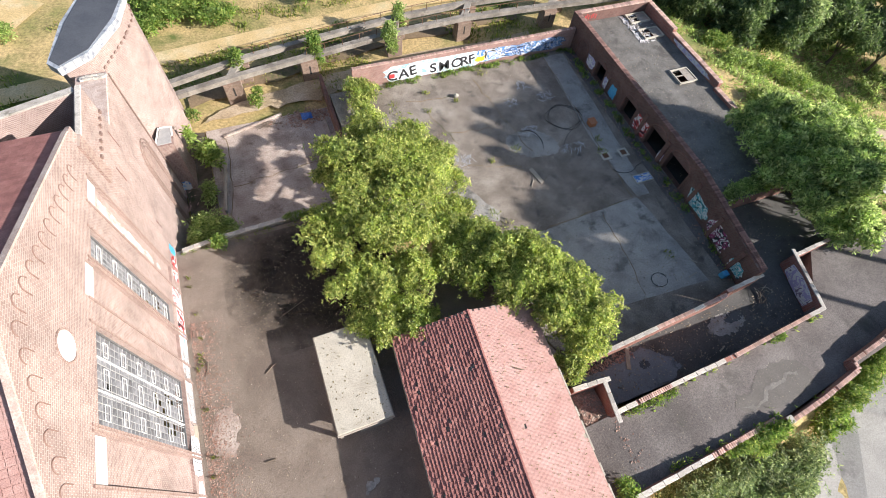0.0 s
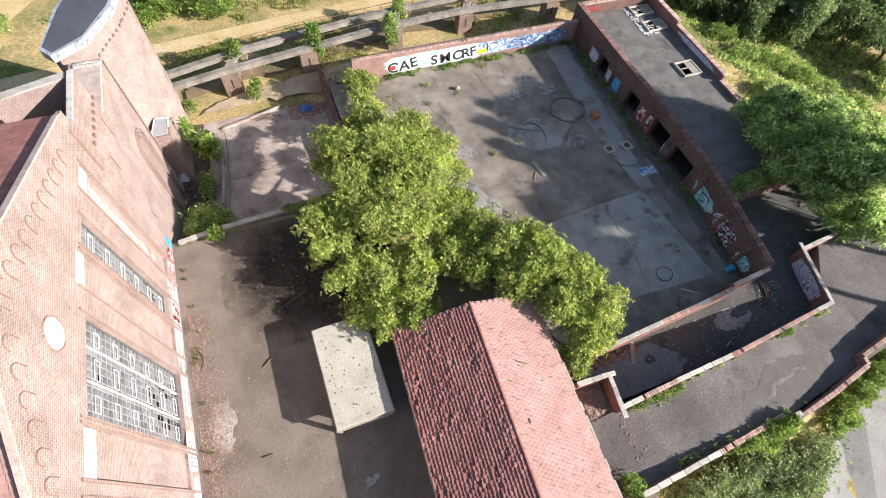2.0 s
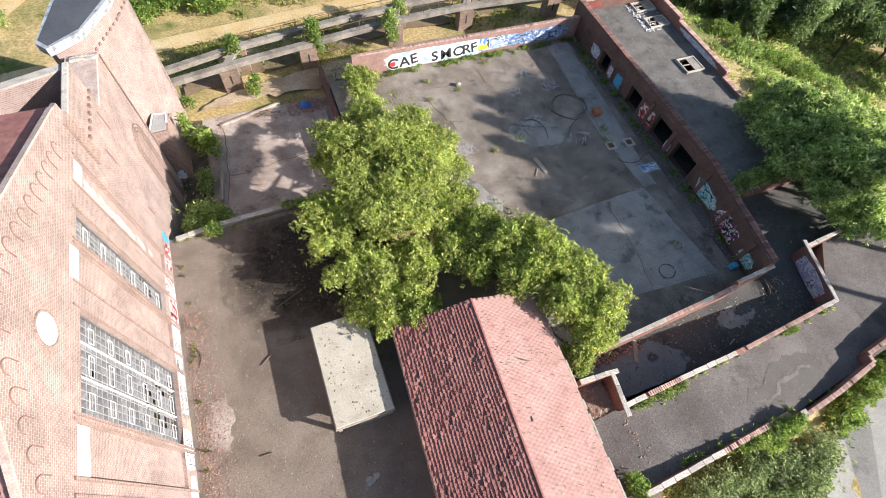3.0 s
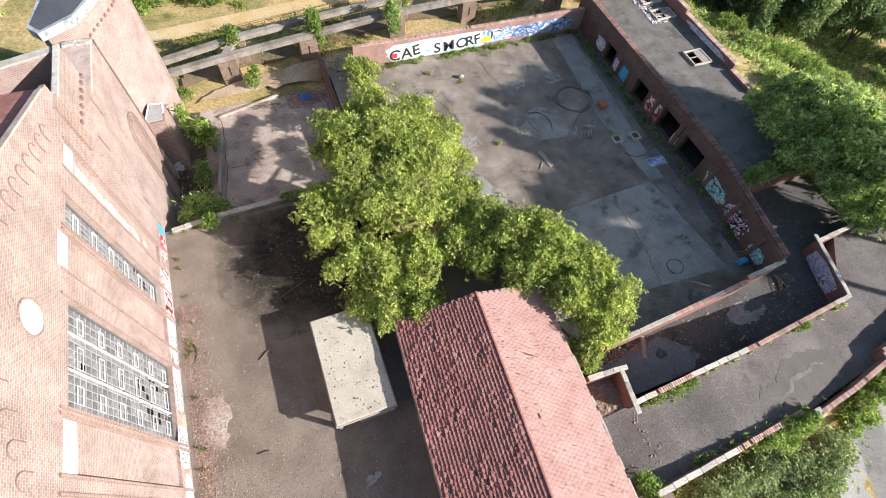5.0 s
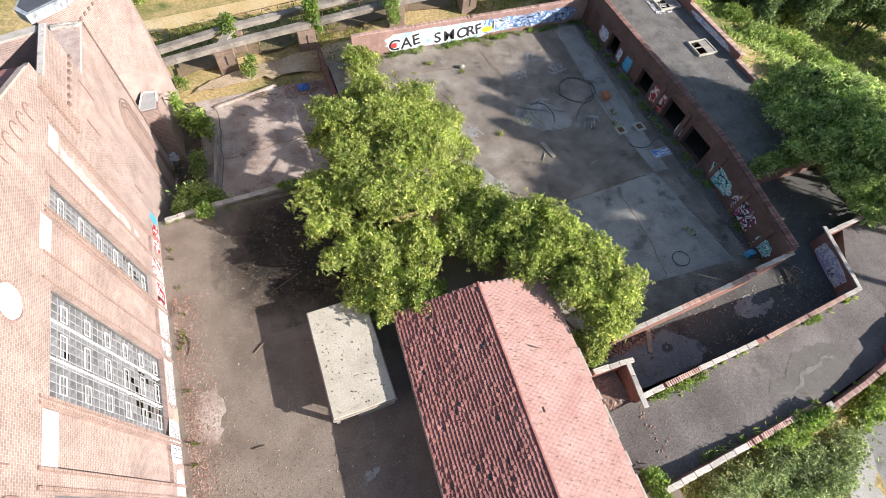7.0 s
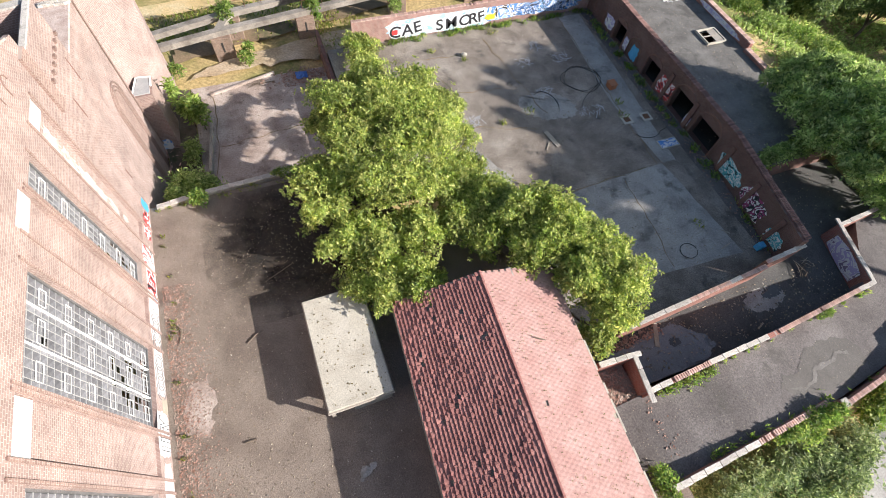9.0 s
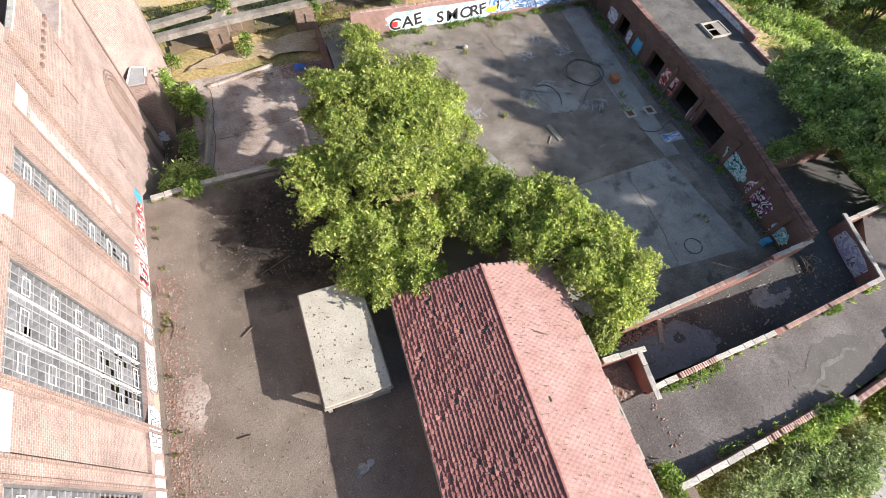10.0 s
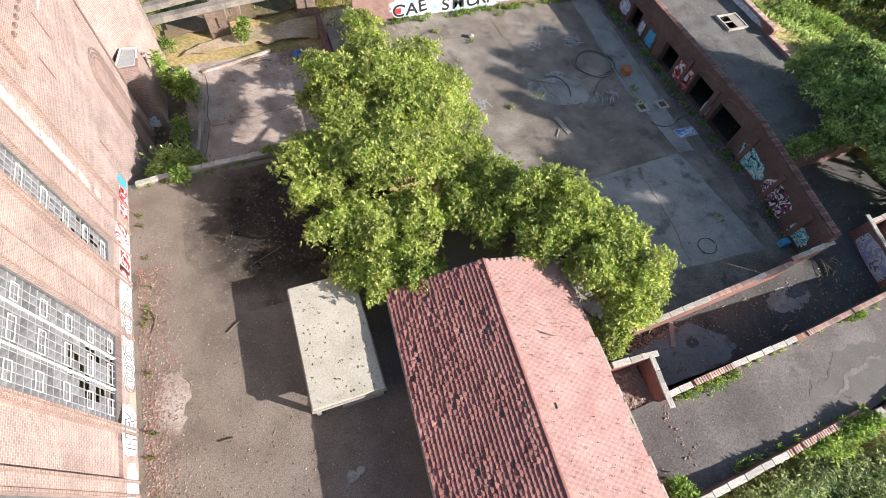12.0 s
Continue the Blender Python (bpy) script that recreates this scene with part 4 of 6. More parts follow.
# ---- tiled shed ----
shed = thing("tiled_shed", (4.9, 0, YARD), "low brick shed with mossy red pantile roof", "building")
SX0, SX1, SR, SZE, SZR, SY0, SY1 = 1.56, 8.4, 5.08, 4.85, 5.9, -13.0, 6.0
bm = bmesh.new()
a = [bm.verts.new(p) for p in ((SX0 + 0.3, SY1 - 0.12, YARD), (SX1 - 0.3, SY1 - 0.12, YARD), (SX1 - 0.3, SY1 - 0.12, SZE + 0.1), (SR, SY1 - 0.12, SZR - 0.12), (SX0 + 0.3, SY1 - 0.12, SZE + 0.1))]
b = [bm.verts.new((v.co.x, SY1 - 0.45, v.co.z)) for v in a]
bm.faces.new(a[::-1])
bm.faces.new(b)
for i in range(5):
    bm.faces.new((a[i], a[(i + 1) % 5], b[(i + 1) % 5], b[i]))
bmesh.ops.recalc_face_normals(bm, faces=bm.faces)
part("gable_wall", bm, brick_red, shed)
part("side_wall", boxes((SX0 + 0.3, SX0 + 0.6, SY0, SY1 - 0.45, YARD, SZE + 0.05)), brick_red, shed)
part("side_wall", boxes((SX1 - 0.6, SX1 - 0.3, SY0, SY1 - 0.45, YARD, SZE + 0.05)), brick_red, shed)
for s, xe in ((-1, SX0), (1, SX1)):
    bm = bmesh.new()
    outline = [(SR, SZR - 0.05), (xe, SZE - 0.05), (xe, SZE - 0.17), (SR, SZR - 0.2)]
    p = [bm.verts.new((x, SY0, z)) for x, z in outline]
    q = [bm.verts.new((x, SY1, z)) for x, z in outline]
    bm.faces.new(p)
    bm.faces.new(q[::-1])
    for i in range(4):
        bm.faces.new((p[i], p[(i + 1) % 4], q[(i + 1) % 4], q[i]))
    bmesh.ops.recalc_face_normals(bm, faces=bm.faces)
    part("roof_deck", bm, wood_grey, shed, "roof boarding under the tiles")
part("ridge_cap", boxes((SR - 0.05, SR + 0.05, SY0, SY1 + 0.02, SZR + 0.02, SZR + 0.06), bevel=0.025), tile_red, shed, "ridge capping")
part("end_flashing", boxes((SR + 0.1, SX1 - 1.9, SY1 - 0.35, SY1 + 0.03, SZR - 0.5, SZR - 0.42)), concrete_old, shed)
for ya, yb in ((SY0, -4.9), (-4.2, -3.4), (-3.1, -2.2), (-1.9, -1.4), (-0.9, 0.3), (0.5, 0.9), (1.4, 2.6)):
    part("eaves_board", boxes((SX1 - 0.02, SX1 + 0.045, ya, yb, SZE - 0.1, SZE - 0.015)), concrete_pale, shed, "pale peeling eaves board")

# ---- the court's walls ----
back = parapet("wall_court_back", [(5.2, 26.3, 2.75), (23.3, 26.3, 2.75)], LOW, brick_rose, "red brick court wall covered in sprayed lettering", [(1, "b")], 0.24, 2)
paint_y(back, "spray_ground", 26.172, 7.35, 15.3, COURT + 0.02, 2.45, spray_pale, 1, "pale blue-white painted ground", 0.1)
paint_y(back, "spray_ground", 26.168, 14.6, 18.2, COURT + 0.25, 2.4, spray_blue, 2, "blue and white spray paint", 0.2)
paint_y(back, "spray_paint", 26.164, 16.6, 22.9, COURT + 0.2, 2.35, spray_deep, 3, "blue and black spray paint", 0.25)
up = Euler((radians(90), 0, 0))
for text, places, size in (("CAE", ((7.65, 1.22, 5), (8.6, 1.2, -3), (9.45, 1.3, -10)), 1.15), ("SMORF", ((11.05, 1.2, -4), (11.75, 1.2, -6), (12.75, 1.25, -4), (13.5, 1.28, -8), (14.2, 1.32, -12)), 1.12)):
    for k, (ch, (x, z, lean)) in enumerate(zip(text, places)):
        for off, fat, mt, lb in ((0.0, 0.07, paint_white, "white outline of a sprayed letter"), (0.004, 0.018, paint_black, "black sprayed letter " + ch)):
            lettering(back, ch, Matrix.LocRotScale((x, 26.16 - off - 0.001 * k, z), Euler((radians(90), radians(lean), 0)), (1.05, 1, 1)), size, mt, lb, fat)
paint_y(back, "spray_spot", 26.148, 7.85, 8.3, 1.35, 1.75, paint_red, 7, "red filling of a letter", 0.2)
paint_y(back, "spray_spot", 26.15, 14.7, 15.6, 1.35, 1.85, paint_yellow, 8, "yellow sprayed cloud", 0.4)
parapet("wall_court_south", [(11.2, 2.6, 2.55), (15.3, 2.84, 2.55), (20.3, 3.15, 2.6)], LOW, brick_red, "low brick court wall with mixed coping", [(0.16, "s"), (0.45, "s"), (0.72, "b"), (0.76, "s"), (1, "b")], 0.215, 3)
parapet("wall_court_corner", [(20.4, 3.32, 2.6), (22.9, 3.48, 2.6)], LOW, brick_red, "low brick wall end with stone coping", [(0.12, "b"), (1, "s")], 0.215, 4)
parapet("wall_ramp_north", [(8.75, 1.4, 4.1), (10.35, 1.3, 4.1), (10.15, -0.16, 4.1), (14.3, 0.02, 3.55), (18.0, 0.12, 3.05), (25.25, 0.62, 2.5), (26.15, 3.9, 2.5), (30.2, 4.15, 2.5)], LOW, brick_red, "brick ramp wall with stone and brick coping", [(0.16, "s"), (0.25, "b"), (0.42, "s"), (0.66, "b"), (0.72, "s"), (0.93, "s"), (1, "b")], 0.215, 5)
tagwall = bpy.data.objects["wall_ramp_north"]
bm = bmesh.new()
A, B = Vector((25.25, 0.62)).lerp(Vector((26.15, 3.9)), 0.16), Vector((25.25, 0.62)).lerp(Vector((26.15, 3.9)), 0.86)
side = Vector((-(B - A).y, (B - A).x)).normalized() * 0.185
v = [bm.verts.new((p.x + side.x, p.y + side.y, z)) for p, z in ((A, 1.35), (A.lerp(B, 0.3), 1.28), (A.lerp(B, 0.7), 1.3), (B, 1.4), (B, 2.2), (A.lerp(B, 0.6), 2.35), (A.lerp(B, 0.25), 2.3), (A, 2.15))]
bm.faces.new(v[::-1])
part("spray_paint", bm, spray_white, tagwall, "white and lilac sprayed lettering")
parapet("wall_ramp_south", [(9.2, -3.42, 3.9), (13.9, -3.27, 3.5), (17.95, -3.12, 3.0)], -2.6, brick_red, "brick ramp wall with stone coping, overgrown", [(0.45, "s"), (1, "b")], 0.215, 6)
parapet("wall_ramp_south_end", [(18.75, -3.47, 2.95), (21.2, -3.22, 2.85), (24.2, -2.75, 2.75), (24.25, -2.3, 2.75), (27.0, -1.95, 2.7), (31, -1.2, 2.6)], -2.6, brick_red, "brick ramp wall with brick coping", [(1, "b")], 0.215, 7)
post = thing("brick_post", (18.35, -3.35, 1.8), "broken brick gate post overgrown with weeds", "post")
part("shaft", boxes((18.2, 18.48, -3.5, -3.2, 1.6, 3.25), bevel=0.03), brick_red, post)
part("cap", boxes((18.16, 18.52, -3.54, -3.16, 3.25, 3.31), bevel=0.02), cap_stone, post)
parapet("wall_yard_north", [(-6.8, 14.62, 3.4), (-4.8, 14.85, 3.4), (-0.3, 15.05, 3.4), (3.2, 15.1, 3.4)], LOW, concrete_old, "low concrete wall at the yard's edge", [(1, "s")], 0.24, 8)
parapet("wall_slab_north", [(-4.4, 25.7, -0.3), (-2.0, 26.25, -0.25), (-0.2, 26.8, -0.3)], LOW, concrete_slab, "thin broken pale wall edging the concrete slab", [(1, "-")], 0.13, 9)
parapet("wall_slab_west", [(-5.1, 19.2, -0.05), (-4.5, 23.6, -0.05)], LOW, concrete_old, "low concrete kerb wall beside the slab", [(1, "-")], 0.14, 10)
parapet("wall_slab_east", [(3.2, 20.5, 0.95), (3.25, 28.6, 0.95)], LOW, brick_dark, "dark brick wall between the slab and the court", [(1, "-")], 0.22, 11)

# ---- the range along the court ----
range_ = thing("court_range", (26.9, 20, COURT), "long flat-roofed brick range with arched doorways", "building")
AX, TOPZ = 23.4, 3.55
DOORS = [(21.5, 22.6, COURT, 2.35), (17.3, 18.6, COURT, 2.4), (13.8, 15.4, COURT, 2.6), (11.1, 13.0, COURT, 2.5)]
bm = bmesh.new()
wall_cells(bm, AX, AX + 0.4, [10.6, 27.2], [LOW, TOPZ - 0.1], DOORS)
part("front_wall", bm, brick_range, range_)
bm = bmesh.new()
prism(bm, [(AX, 10.6), (22.55, 3.55), (22.9, 3.5), (AX + 0.4, 10.6)], LOW, [TOPZ - 0.1, 3.05, 3.05, TOPZ - 0.1])
part("front_wall", bm, brick_range, range_)
part("north_wall", boxes((AX + 0.4, 30.55, 26.8, 27.2, LOW, TOPZ - 0.1)), brick_range, range_)
part("east_wall", boxes((30.2, 30.55, 23.2, 26.8, LOW, 3.4)), brick_red, range_)
part("east_wall", boxes((30.2, 30.5, 17.2, 23.2, LOW, 3.15)), brick_red, range_)
part("east_wall", boxes((29.95, 30.2, 14.9, 17.2, LOW, 2.85)), brick_red, range_)
part("south_wall", boxes((AX + 0.42, 29.95, 8.4, 8.7, LOW, 2.44)), brick_dark, range_)
LIGHTS = [(28.15, 29.85, 25.6, 26.6), (28.15, 29.85, 23.6, 24.65), (27.85, 29.3, 18.4, 19.75)]
bm = bmesh.new()
xs = [AX + 0.4, 27.85, 28.15, 29.3, 29.85, 30.2]
ys = [8.4, 18.4, 19.75, 23.6, 24.65, 25.6, 26.6, 26.8]
for xa, xb in zip(xs, xs[1:]):
    for ya, yb in zip(ys, ys[1:]):
        if not any(h[0] <= xa and xb <= h[1] and h[2] <= ya and yb <= h[3] for h in LIGHTS):
            box(bm, xa, xb, ya, yb, 2.45, 2.65)
bmesh.ops.remove_doubles(bm, verts=bm.verts, dist=0.001)
part("roof", bm, tar, range_, "grey bitumen flat roof")
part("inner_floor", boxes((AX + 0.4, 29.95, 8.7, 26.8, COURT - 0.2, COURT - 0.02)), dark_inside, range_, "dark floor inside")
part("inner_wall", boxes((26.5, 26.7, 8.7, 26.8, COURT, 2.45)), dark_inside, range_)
for x0, x1, y0, y1 in LIGHTS:
    k = part("roof_light", boxes((x0 - 0.06, x0 + 0.02, y0 - 0.06, y1 + 0.06, 2.652, 2.8), (x1 - 0.02, x1 + 0.06, y0 - 0.06, y1 + 0.06, 2.652, 2.8), (x0 + 0.02, x1 - 0.02, y0 - 0.06, y0 + 0.02, 2.652, 2.8), (x0 + 0.02, x1 - 0.02, y1 - 0.02, y1 + 0.06, 2.652, 2.8)), concrete_pale, range_, "roof light curb with its glass gone")
    part("bar", boxes((x0 + 0.02, x1 - 0.02, (y0 + y1) / 2 - 0.03, (y0 + y1) / 2 + 0.03, 2.73, 2.8)), concrete_old, k)
    part("loose_sheet", boxes(((x0 + x1) / 2, x1 - 0.05, y0 + 0.05, y1 - 0.1, 2.74, 2.76)), concrete_old, k, "slipped cover sheet")
spots = []
for k in range(132):
    spots.append(Matrix.LocRotScale((AX + 0.18, 27.14 - 0.125 * k, TOPZ - 0.1 + 0.01 * math.sin(k * 5)), Euler((0, 0, math.pi / 2)), None))
for k in range(56):
    f = (k + 0.5) / 56
    spots.append(Matrix.LocRotScale((AX + 0.18 - 0.68 * f, 10.6 - 7.0 * f, TOPZ - 0.1 - 0.4 * f), Euler((0, 0, math.pi / 2 - 0.09)), None))
pieces("coping_brick", me_cap_dark, spots, range_)
spots = [Matrix.LocRotScale((AX + 0.5 + 0.25 * k, 27.0, TOPZ - 0.1), None, (2.15, 1, 1)) for k in range(27)] + [Matrix.LocRotScale((30.38, 23.3 + 0.25 * k, 3.4), Euler((0, 0, math.pi / 2)), (2.15, 1, 1)) for k in range(15)] + [Matrix.LocRotScale((30.35, 17.3 + 0.25 * k, 3.15), Euler((0, 0, math.pi / 2)), (2.15, 1, 1)) for k in range(24)] + [Matrix.LocRotScale((30.08, 15.0 + 0.25 * k, 2.85), Euler((0, 0, math.pi / 2)), (2.15, 1, 1)) for k in range(9)]
pieces("coping_brick", me_cap_brick, spots, range_)
for y in (16.2, 9.9, 7.3, 4.9, 13.55):
    x = AX if y > 10.6 else AX - 0.85 * (10.6 - y) / 7.05
    part("pilaster", boxes((x - 0.1, x - 0.002, y - 0.13, y + 0.13, COURT, TOPZ - 0.6)), brick_dark, range_)
for y0, y1, z0, z1 in DOORS + [(24.2, 25.3, COURT, 2.2), (19.6, 20.7, COURT, 2.2)]:
    c, r = (y0 + y1) / 2, (y1 - y0) / 2 + 0.1
    bm = bmesh.new()
    tube(bm, [(AX - 0.02, c + r, COURT), (AX - 0.02, c + r, z1 - 0.1)] + [(AX - 0.02, c + r * math.cos(math.pi * q / 8), z1 - 0.1 + 0.75 * r * math.sin(math.pi * q / 8)) for q in range(1, 8)] + [(AX - 0.02, c - r, z1 - 0.1), (AX - 0.02, c - r, COURT)], 0.05, 5)
    part("door_arch", bm, brick_dark, range_)
for i, (a, b, z0, z1, mt) in enumerate(((19.6, 20.5, 1.05, 2.2, paint_blue), (15.5, 17.1, 1.1, 2.5, spray_red), (20.8, 21.4, 1.1, 2.1, spray_white), (22.8, 24.0, 1.2, 2.2, spray_white), (13.3, 13.9, 1.1, 2.0, spray_white))):
    paint_x(range_, "spray_paint", AX - 0.008, a, b, z0, z1, mt, 20 + i, "sprayed lettering on the range's wall", -1)
for i, (a, b, z0, z1, mt) in enumerate(((8.0, 10.4, 1.15, 2.4, spray_teal), (5.7, 7.9, 1.15, 2.5, spray_maroon), (3.9, 5.2, 1.2, 2.2, spray_teal))):
    ob = paint_x(range_, "spray_paint", 0, a, b, z0, z1, mt, 30 + i, "sprayed lettering on the range's wall", -1)
    for vv in ob.data.vertices:
        vv.co.x = AX - 0.85 * (10.6 - vv.co.y) / 7.05 - 0.012
for x, dz in ((24.25, 0.0), (24.4, 0.12), (24.6, 0.02), (24.85, 0.05), (25.0, 0.1), (25.25, 0.0)):
    part("spray_line", boxes((x, x + 0.09, 26.786, 26.796, 2.85 + dz, 3.2 + dz)), paint_red, range_, "red sprayed strokes")
paint_x(range_, "spray_paint", 30.19, 17.9, 22.9, 2.68, 3.1, spray_white, 41, "white sprayed lettering on the parapet", -1)

# ---- viaduct of concrete beams on brick piers ----
via = thing("conveyor_viaduct", (2, 30, LOW), "derelict viaduct of concrete beams on brick piers", "viaduct")
V1 = [(-7.4, 28.4), (-2.9, 29.3), (2.75, 30.15), (9.8, 31.2), (16.0, 31.6), (24, 31.3), (38, 30.4)]
V2 = [(-7.4, 29.7), (-2.0, 31.1), (3.6, 32.0), (10.7, 33.0), (17.2, 33.4), (26, 33.1), (40, 32.2)]
for pts in (V1, V2):
    for a, b in zip(pts, pts[1:]):
        bm = bmesh.new()
        run(bm, a, b, 0.44, 1.1, 1.46, 1.1, 1.46)
        part("beam", bm, concrete_beam, via)
for k, (p, q) in enumerate(zip(V1[1:6], V2[1:6])):
    for c, s in ((p, 0.62), (q, 0.55)):
        part("pier", boxes((c[0] - s, c[0] + s, c[1] - 0.45, c[1] + 0.45, LOW - 0.4, 1.1), bevel=0.03), brick_pier, via, "sooty brown brick pier")
        # flat strip on the pier's face, a slot's inner shade put into its colour
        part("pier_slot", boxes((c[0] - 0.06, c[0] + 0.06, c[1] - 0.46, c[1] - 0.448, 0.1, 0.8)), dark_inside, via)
    bm = bmesh.new()
    run(bm, p, q, 0.5, 1.0, 1.45, 1.0, 1.45)
    part("cross_beam", bm, concrete_beam, via)
for pts, off in ((V2, 0.25),):
    for a, b in zip(pts[1:5], pts[2:6]):
        A, B = Vector((*a, 1.5)), Vector((*b, 1.5))
        n = 5
        for k in range(n):
            p = A.lerp(B, k / n)
            part("rail_post", tube(bmesh.new(), [p, p + Vector((0, 0, 0.55))], 0.025, 5), rust, via)
        part("rail", tube(bmesh.new(), [A + Vector((0, 0, 0.55)), B + Vector((0, 0, 0.55))], 0.022, 5), rust, via)
for a, b in zip(V1[2:5], V1[3:6]):
    A, B = Vector((*a, 1.5)), Vector((*b, 1.5))
    for k in range(5):
        p = A.lerp(B, k / 5)
        part("rail_post", tube(bmesh.new(), [p, p + Vector((0, 0, 0.55))], 0.025, 5), rust, via)
    part("rail", tube(bmesh.new(), [A + Vector((0, 0, 0.55)), B + Vector((0, 0, 0.55))], 0.022, 5), rust, via)

# ---- plain tiles of the shed ----
TILE_W, TILE_STEP = 0.185, 0.155


def tile_points(thick):
    """A plain clay tile, a little cambered: across, down the slope, off the slope."""
    w, h = TILE_W / 2 - 0.0015, TILE_STEP * 0.62
    v = [(-w, -h, 0.0), (0, -h, 0.008), (w, -h, 0.0), (-w, h, thick), (0, h, thick + 0.01), (w, h, thick), (-w, h, thick - 0.03), (0, h, thick - 0.022), (w, h, thick - 0.03)]
    f = [(0, 1, 4, 3), (1, 2, 5, 4), (3, 4, 7, 6), (4, 5, 8, 7)]
    return np.array(v), f


rng = random.Random(5)
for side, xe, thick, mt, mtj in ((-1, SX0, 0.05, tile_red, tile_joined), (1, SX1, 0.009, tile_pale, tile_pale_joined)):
    run_x, drop = abs(xe - SR), SZR - SZE
    length = math.hypot(run_x, drop)
    down = Vector((side * run_x / length, 0, -drop / length))
    along = Vector((0, side, 0))
    normal = along.cross(down)
    if normal.z < 0:
        along, normal = -along, -normal
    rot = Matrix((along, down, normal)).transposed().to_4x4()
    pts, faces = tile_points(thick)
    me_tile = bpy.data.meshes.new("roof_tile")
    me_tile.from_pydata(pts.tolist(), [], faces)
    me_tile.materials.append(mt)
    near, vs, fs = [], [], []
    rows_n = round(length / TILE_STEP)
    for r in range(rows_n):
        for c in range(int((SY1 + 8) / TILE_W)):
            y = SY1 - 0.1 - (c + 0.5 * (r % 2)) * TILE_W
            rough = noise.noise(Vector((y * 0.9, r * 0.2, side * 5))) + 0.5 * noise.noise(Vector((y * 2.7, r * 0.5, side * 9)))
            worn = side < 0 and rough + 0.25 * r / rows_n > 0.1
            if rng.random() < (0.035 if worn else 0.001):
                continue
            jit = 0.75 if worn else (0.14 if side < 0 else 0.07)
            p = Vector((SR, y, SZR)) + down * (0.1 + r * (length - 0.1) / rows_n + jit * rng.uniform(-0.03, 0.03)) + normal * (rng.uniform(0, 0.03) * jit)
            m = Matrix.Translation(p) @ rot @ Euler((rng.uniform(-0.08, 0.1) * jit, rng.uniform(-0.12, 0.12) * jit, rng.uniform(-0.12, 0.12) * jit)).to_matrix().to_4x4()
            if c < (6 if side < 0 else 5):
                near.append(m)
            else:
                a = np.array(m)
                fs += [tuple(k + 9 * len(vs) for k in f) for f in faces]
                vs.append(pts @ a[:3, :3].T + a[:3, 3])
    pieces("roof_tile", me_tile, near, shed)
    me = bpy.data.meshes.new("roof_tiles")
    me.from_pydata(np.concatenate(vs).tolist(), [], fs)
    me.materials.append(mtj)
    ob = join(new("roof_tiles", me), shed)
    tagged(ob, "mossy red clay tiles in uneven courses" if side < 0 else "pink-red clay tiles, painted paler on the sunlit slope", "", "", "stuff")
# the shed stands a little askew to the yard
ASKEW = Matrix.Translation((4.62, 0, YARD)) @ Matrix.Rotation(radians(-3.5), 4, "Z")
shed.matrix_basis = ASKEW
part("dead_branch", tube(bmesh.new(), [(6.25, 3.05, 5.6), (6.55, 2.9, 5.52), (6.7, 2.85, 5.46)], [0.03, 0.025, 0.015], 5), bark, shed).matrix_parent_inverse = Matrix.Translation((-4.9, 0, -YARD))

# ---- trees ----
tree("ash_tree", (3.0, 11.6, YARD), [(4.18, 17.10, 5.00, 1.99, 1.89, 1.12), (6.47, 16.71, 5.00, 1.09, 0.99, 0.45), (6.97, 14.72, 5.00, 0.99, 0.99, 0.45), (2.39, 15.51, 6.00, 1.70, 1.70, 1.20), (4.57, 14.91, 6.30, 2.30, 2.00, 1.20), (6.16, 15.52, 5.40, 1.69, 1.69, 0.6), (2.34, 14.12, 5.40, 2.02, 1.82, 1.70), (4.70, 13.50, 5.70, 2.14, 1.92, 1.60), (6.38, 14.08, 5.10, 1.60, 1.60, 0.8), (1.38, 11.98, 5.00, 1.82, 1.70, 1.60), (3.62, 11.02, 5.40, 2.02, 1.70, 1.60), (5.54, 11.30, 4.40, 1.60, 1.38, 1.30), (1.92, 9.40, 4.40, 1.70, 1.60, 1.40), (3.84, 8.98, 4.50, 1.60, 1.48, 1.30), (1.60, 7.78, 4.00, 1.43, 1.28, 1.10), (3.30, 7.16, 4.10, 1.48, 1.16, 1.10), (0.65, 7.35, 4.60, 0.75, 0.70, 0.55), (1.80, 6.60, 4.70, 1.00, 0.85, 0.70), (3.00, 6.20, 4.70, 0.90, 0.90, 0.70), (1.3, 15.7, 5.1, 0.9, 0.9, 0.8), (0.65, 13.2, 5, 1.0, 1.1, 0.9), (0.1, 11.2, 4.9, 1.1, 1.1, 1), (0.5, 9.3, 4.8, 1, 1.1, 0.9), (6.6, 16, 4.6, 1, 1.1, 0.6), (5.6, 13.8, 5.2, 1.3, 1.3, 0.9), (8.0, 15.9, 4.0, 0.9, 1.0, 0.5), (7.9, 14.2, 3.8, 0.9, 0.9, 0.6), (7.2, 12.3, 4.2, 1.0, 1.0, 0.8), (6.6, 18.2, 4.4, 0.9, 0.8, 0.5)], 27000, 0.155, leaf_ash, "broad ash tree with dense yellow-green crown", 11, 0.24, wide=0.22)
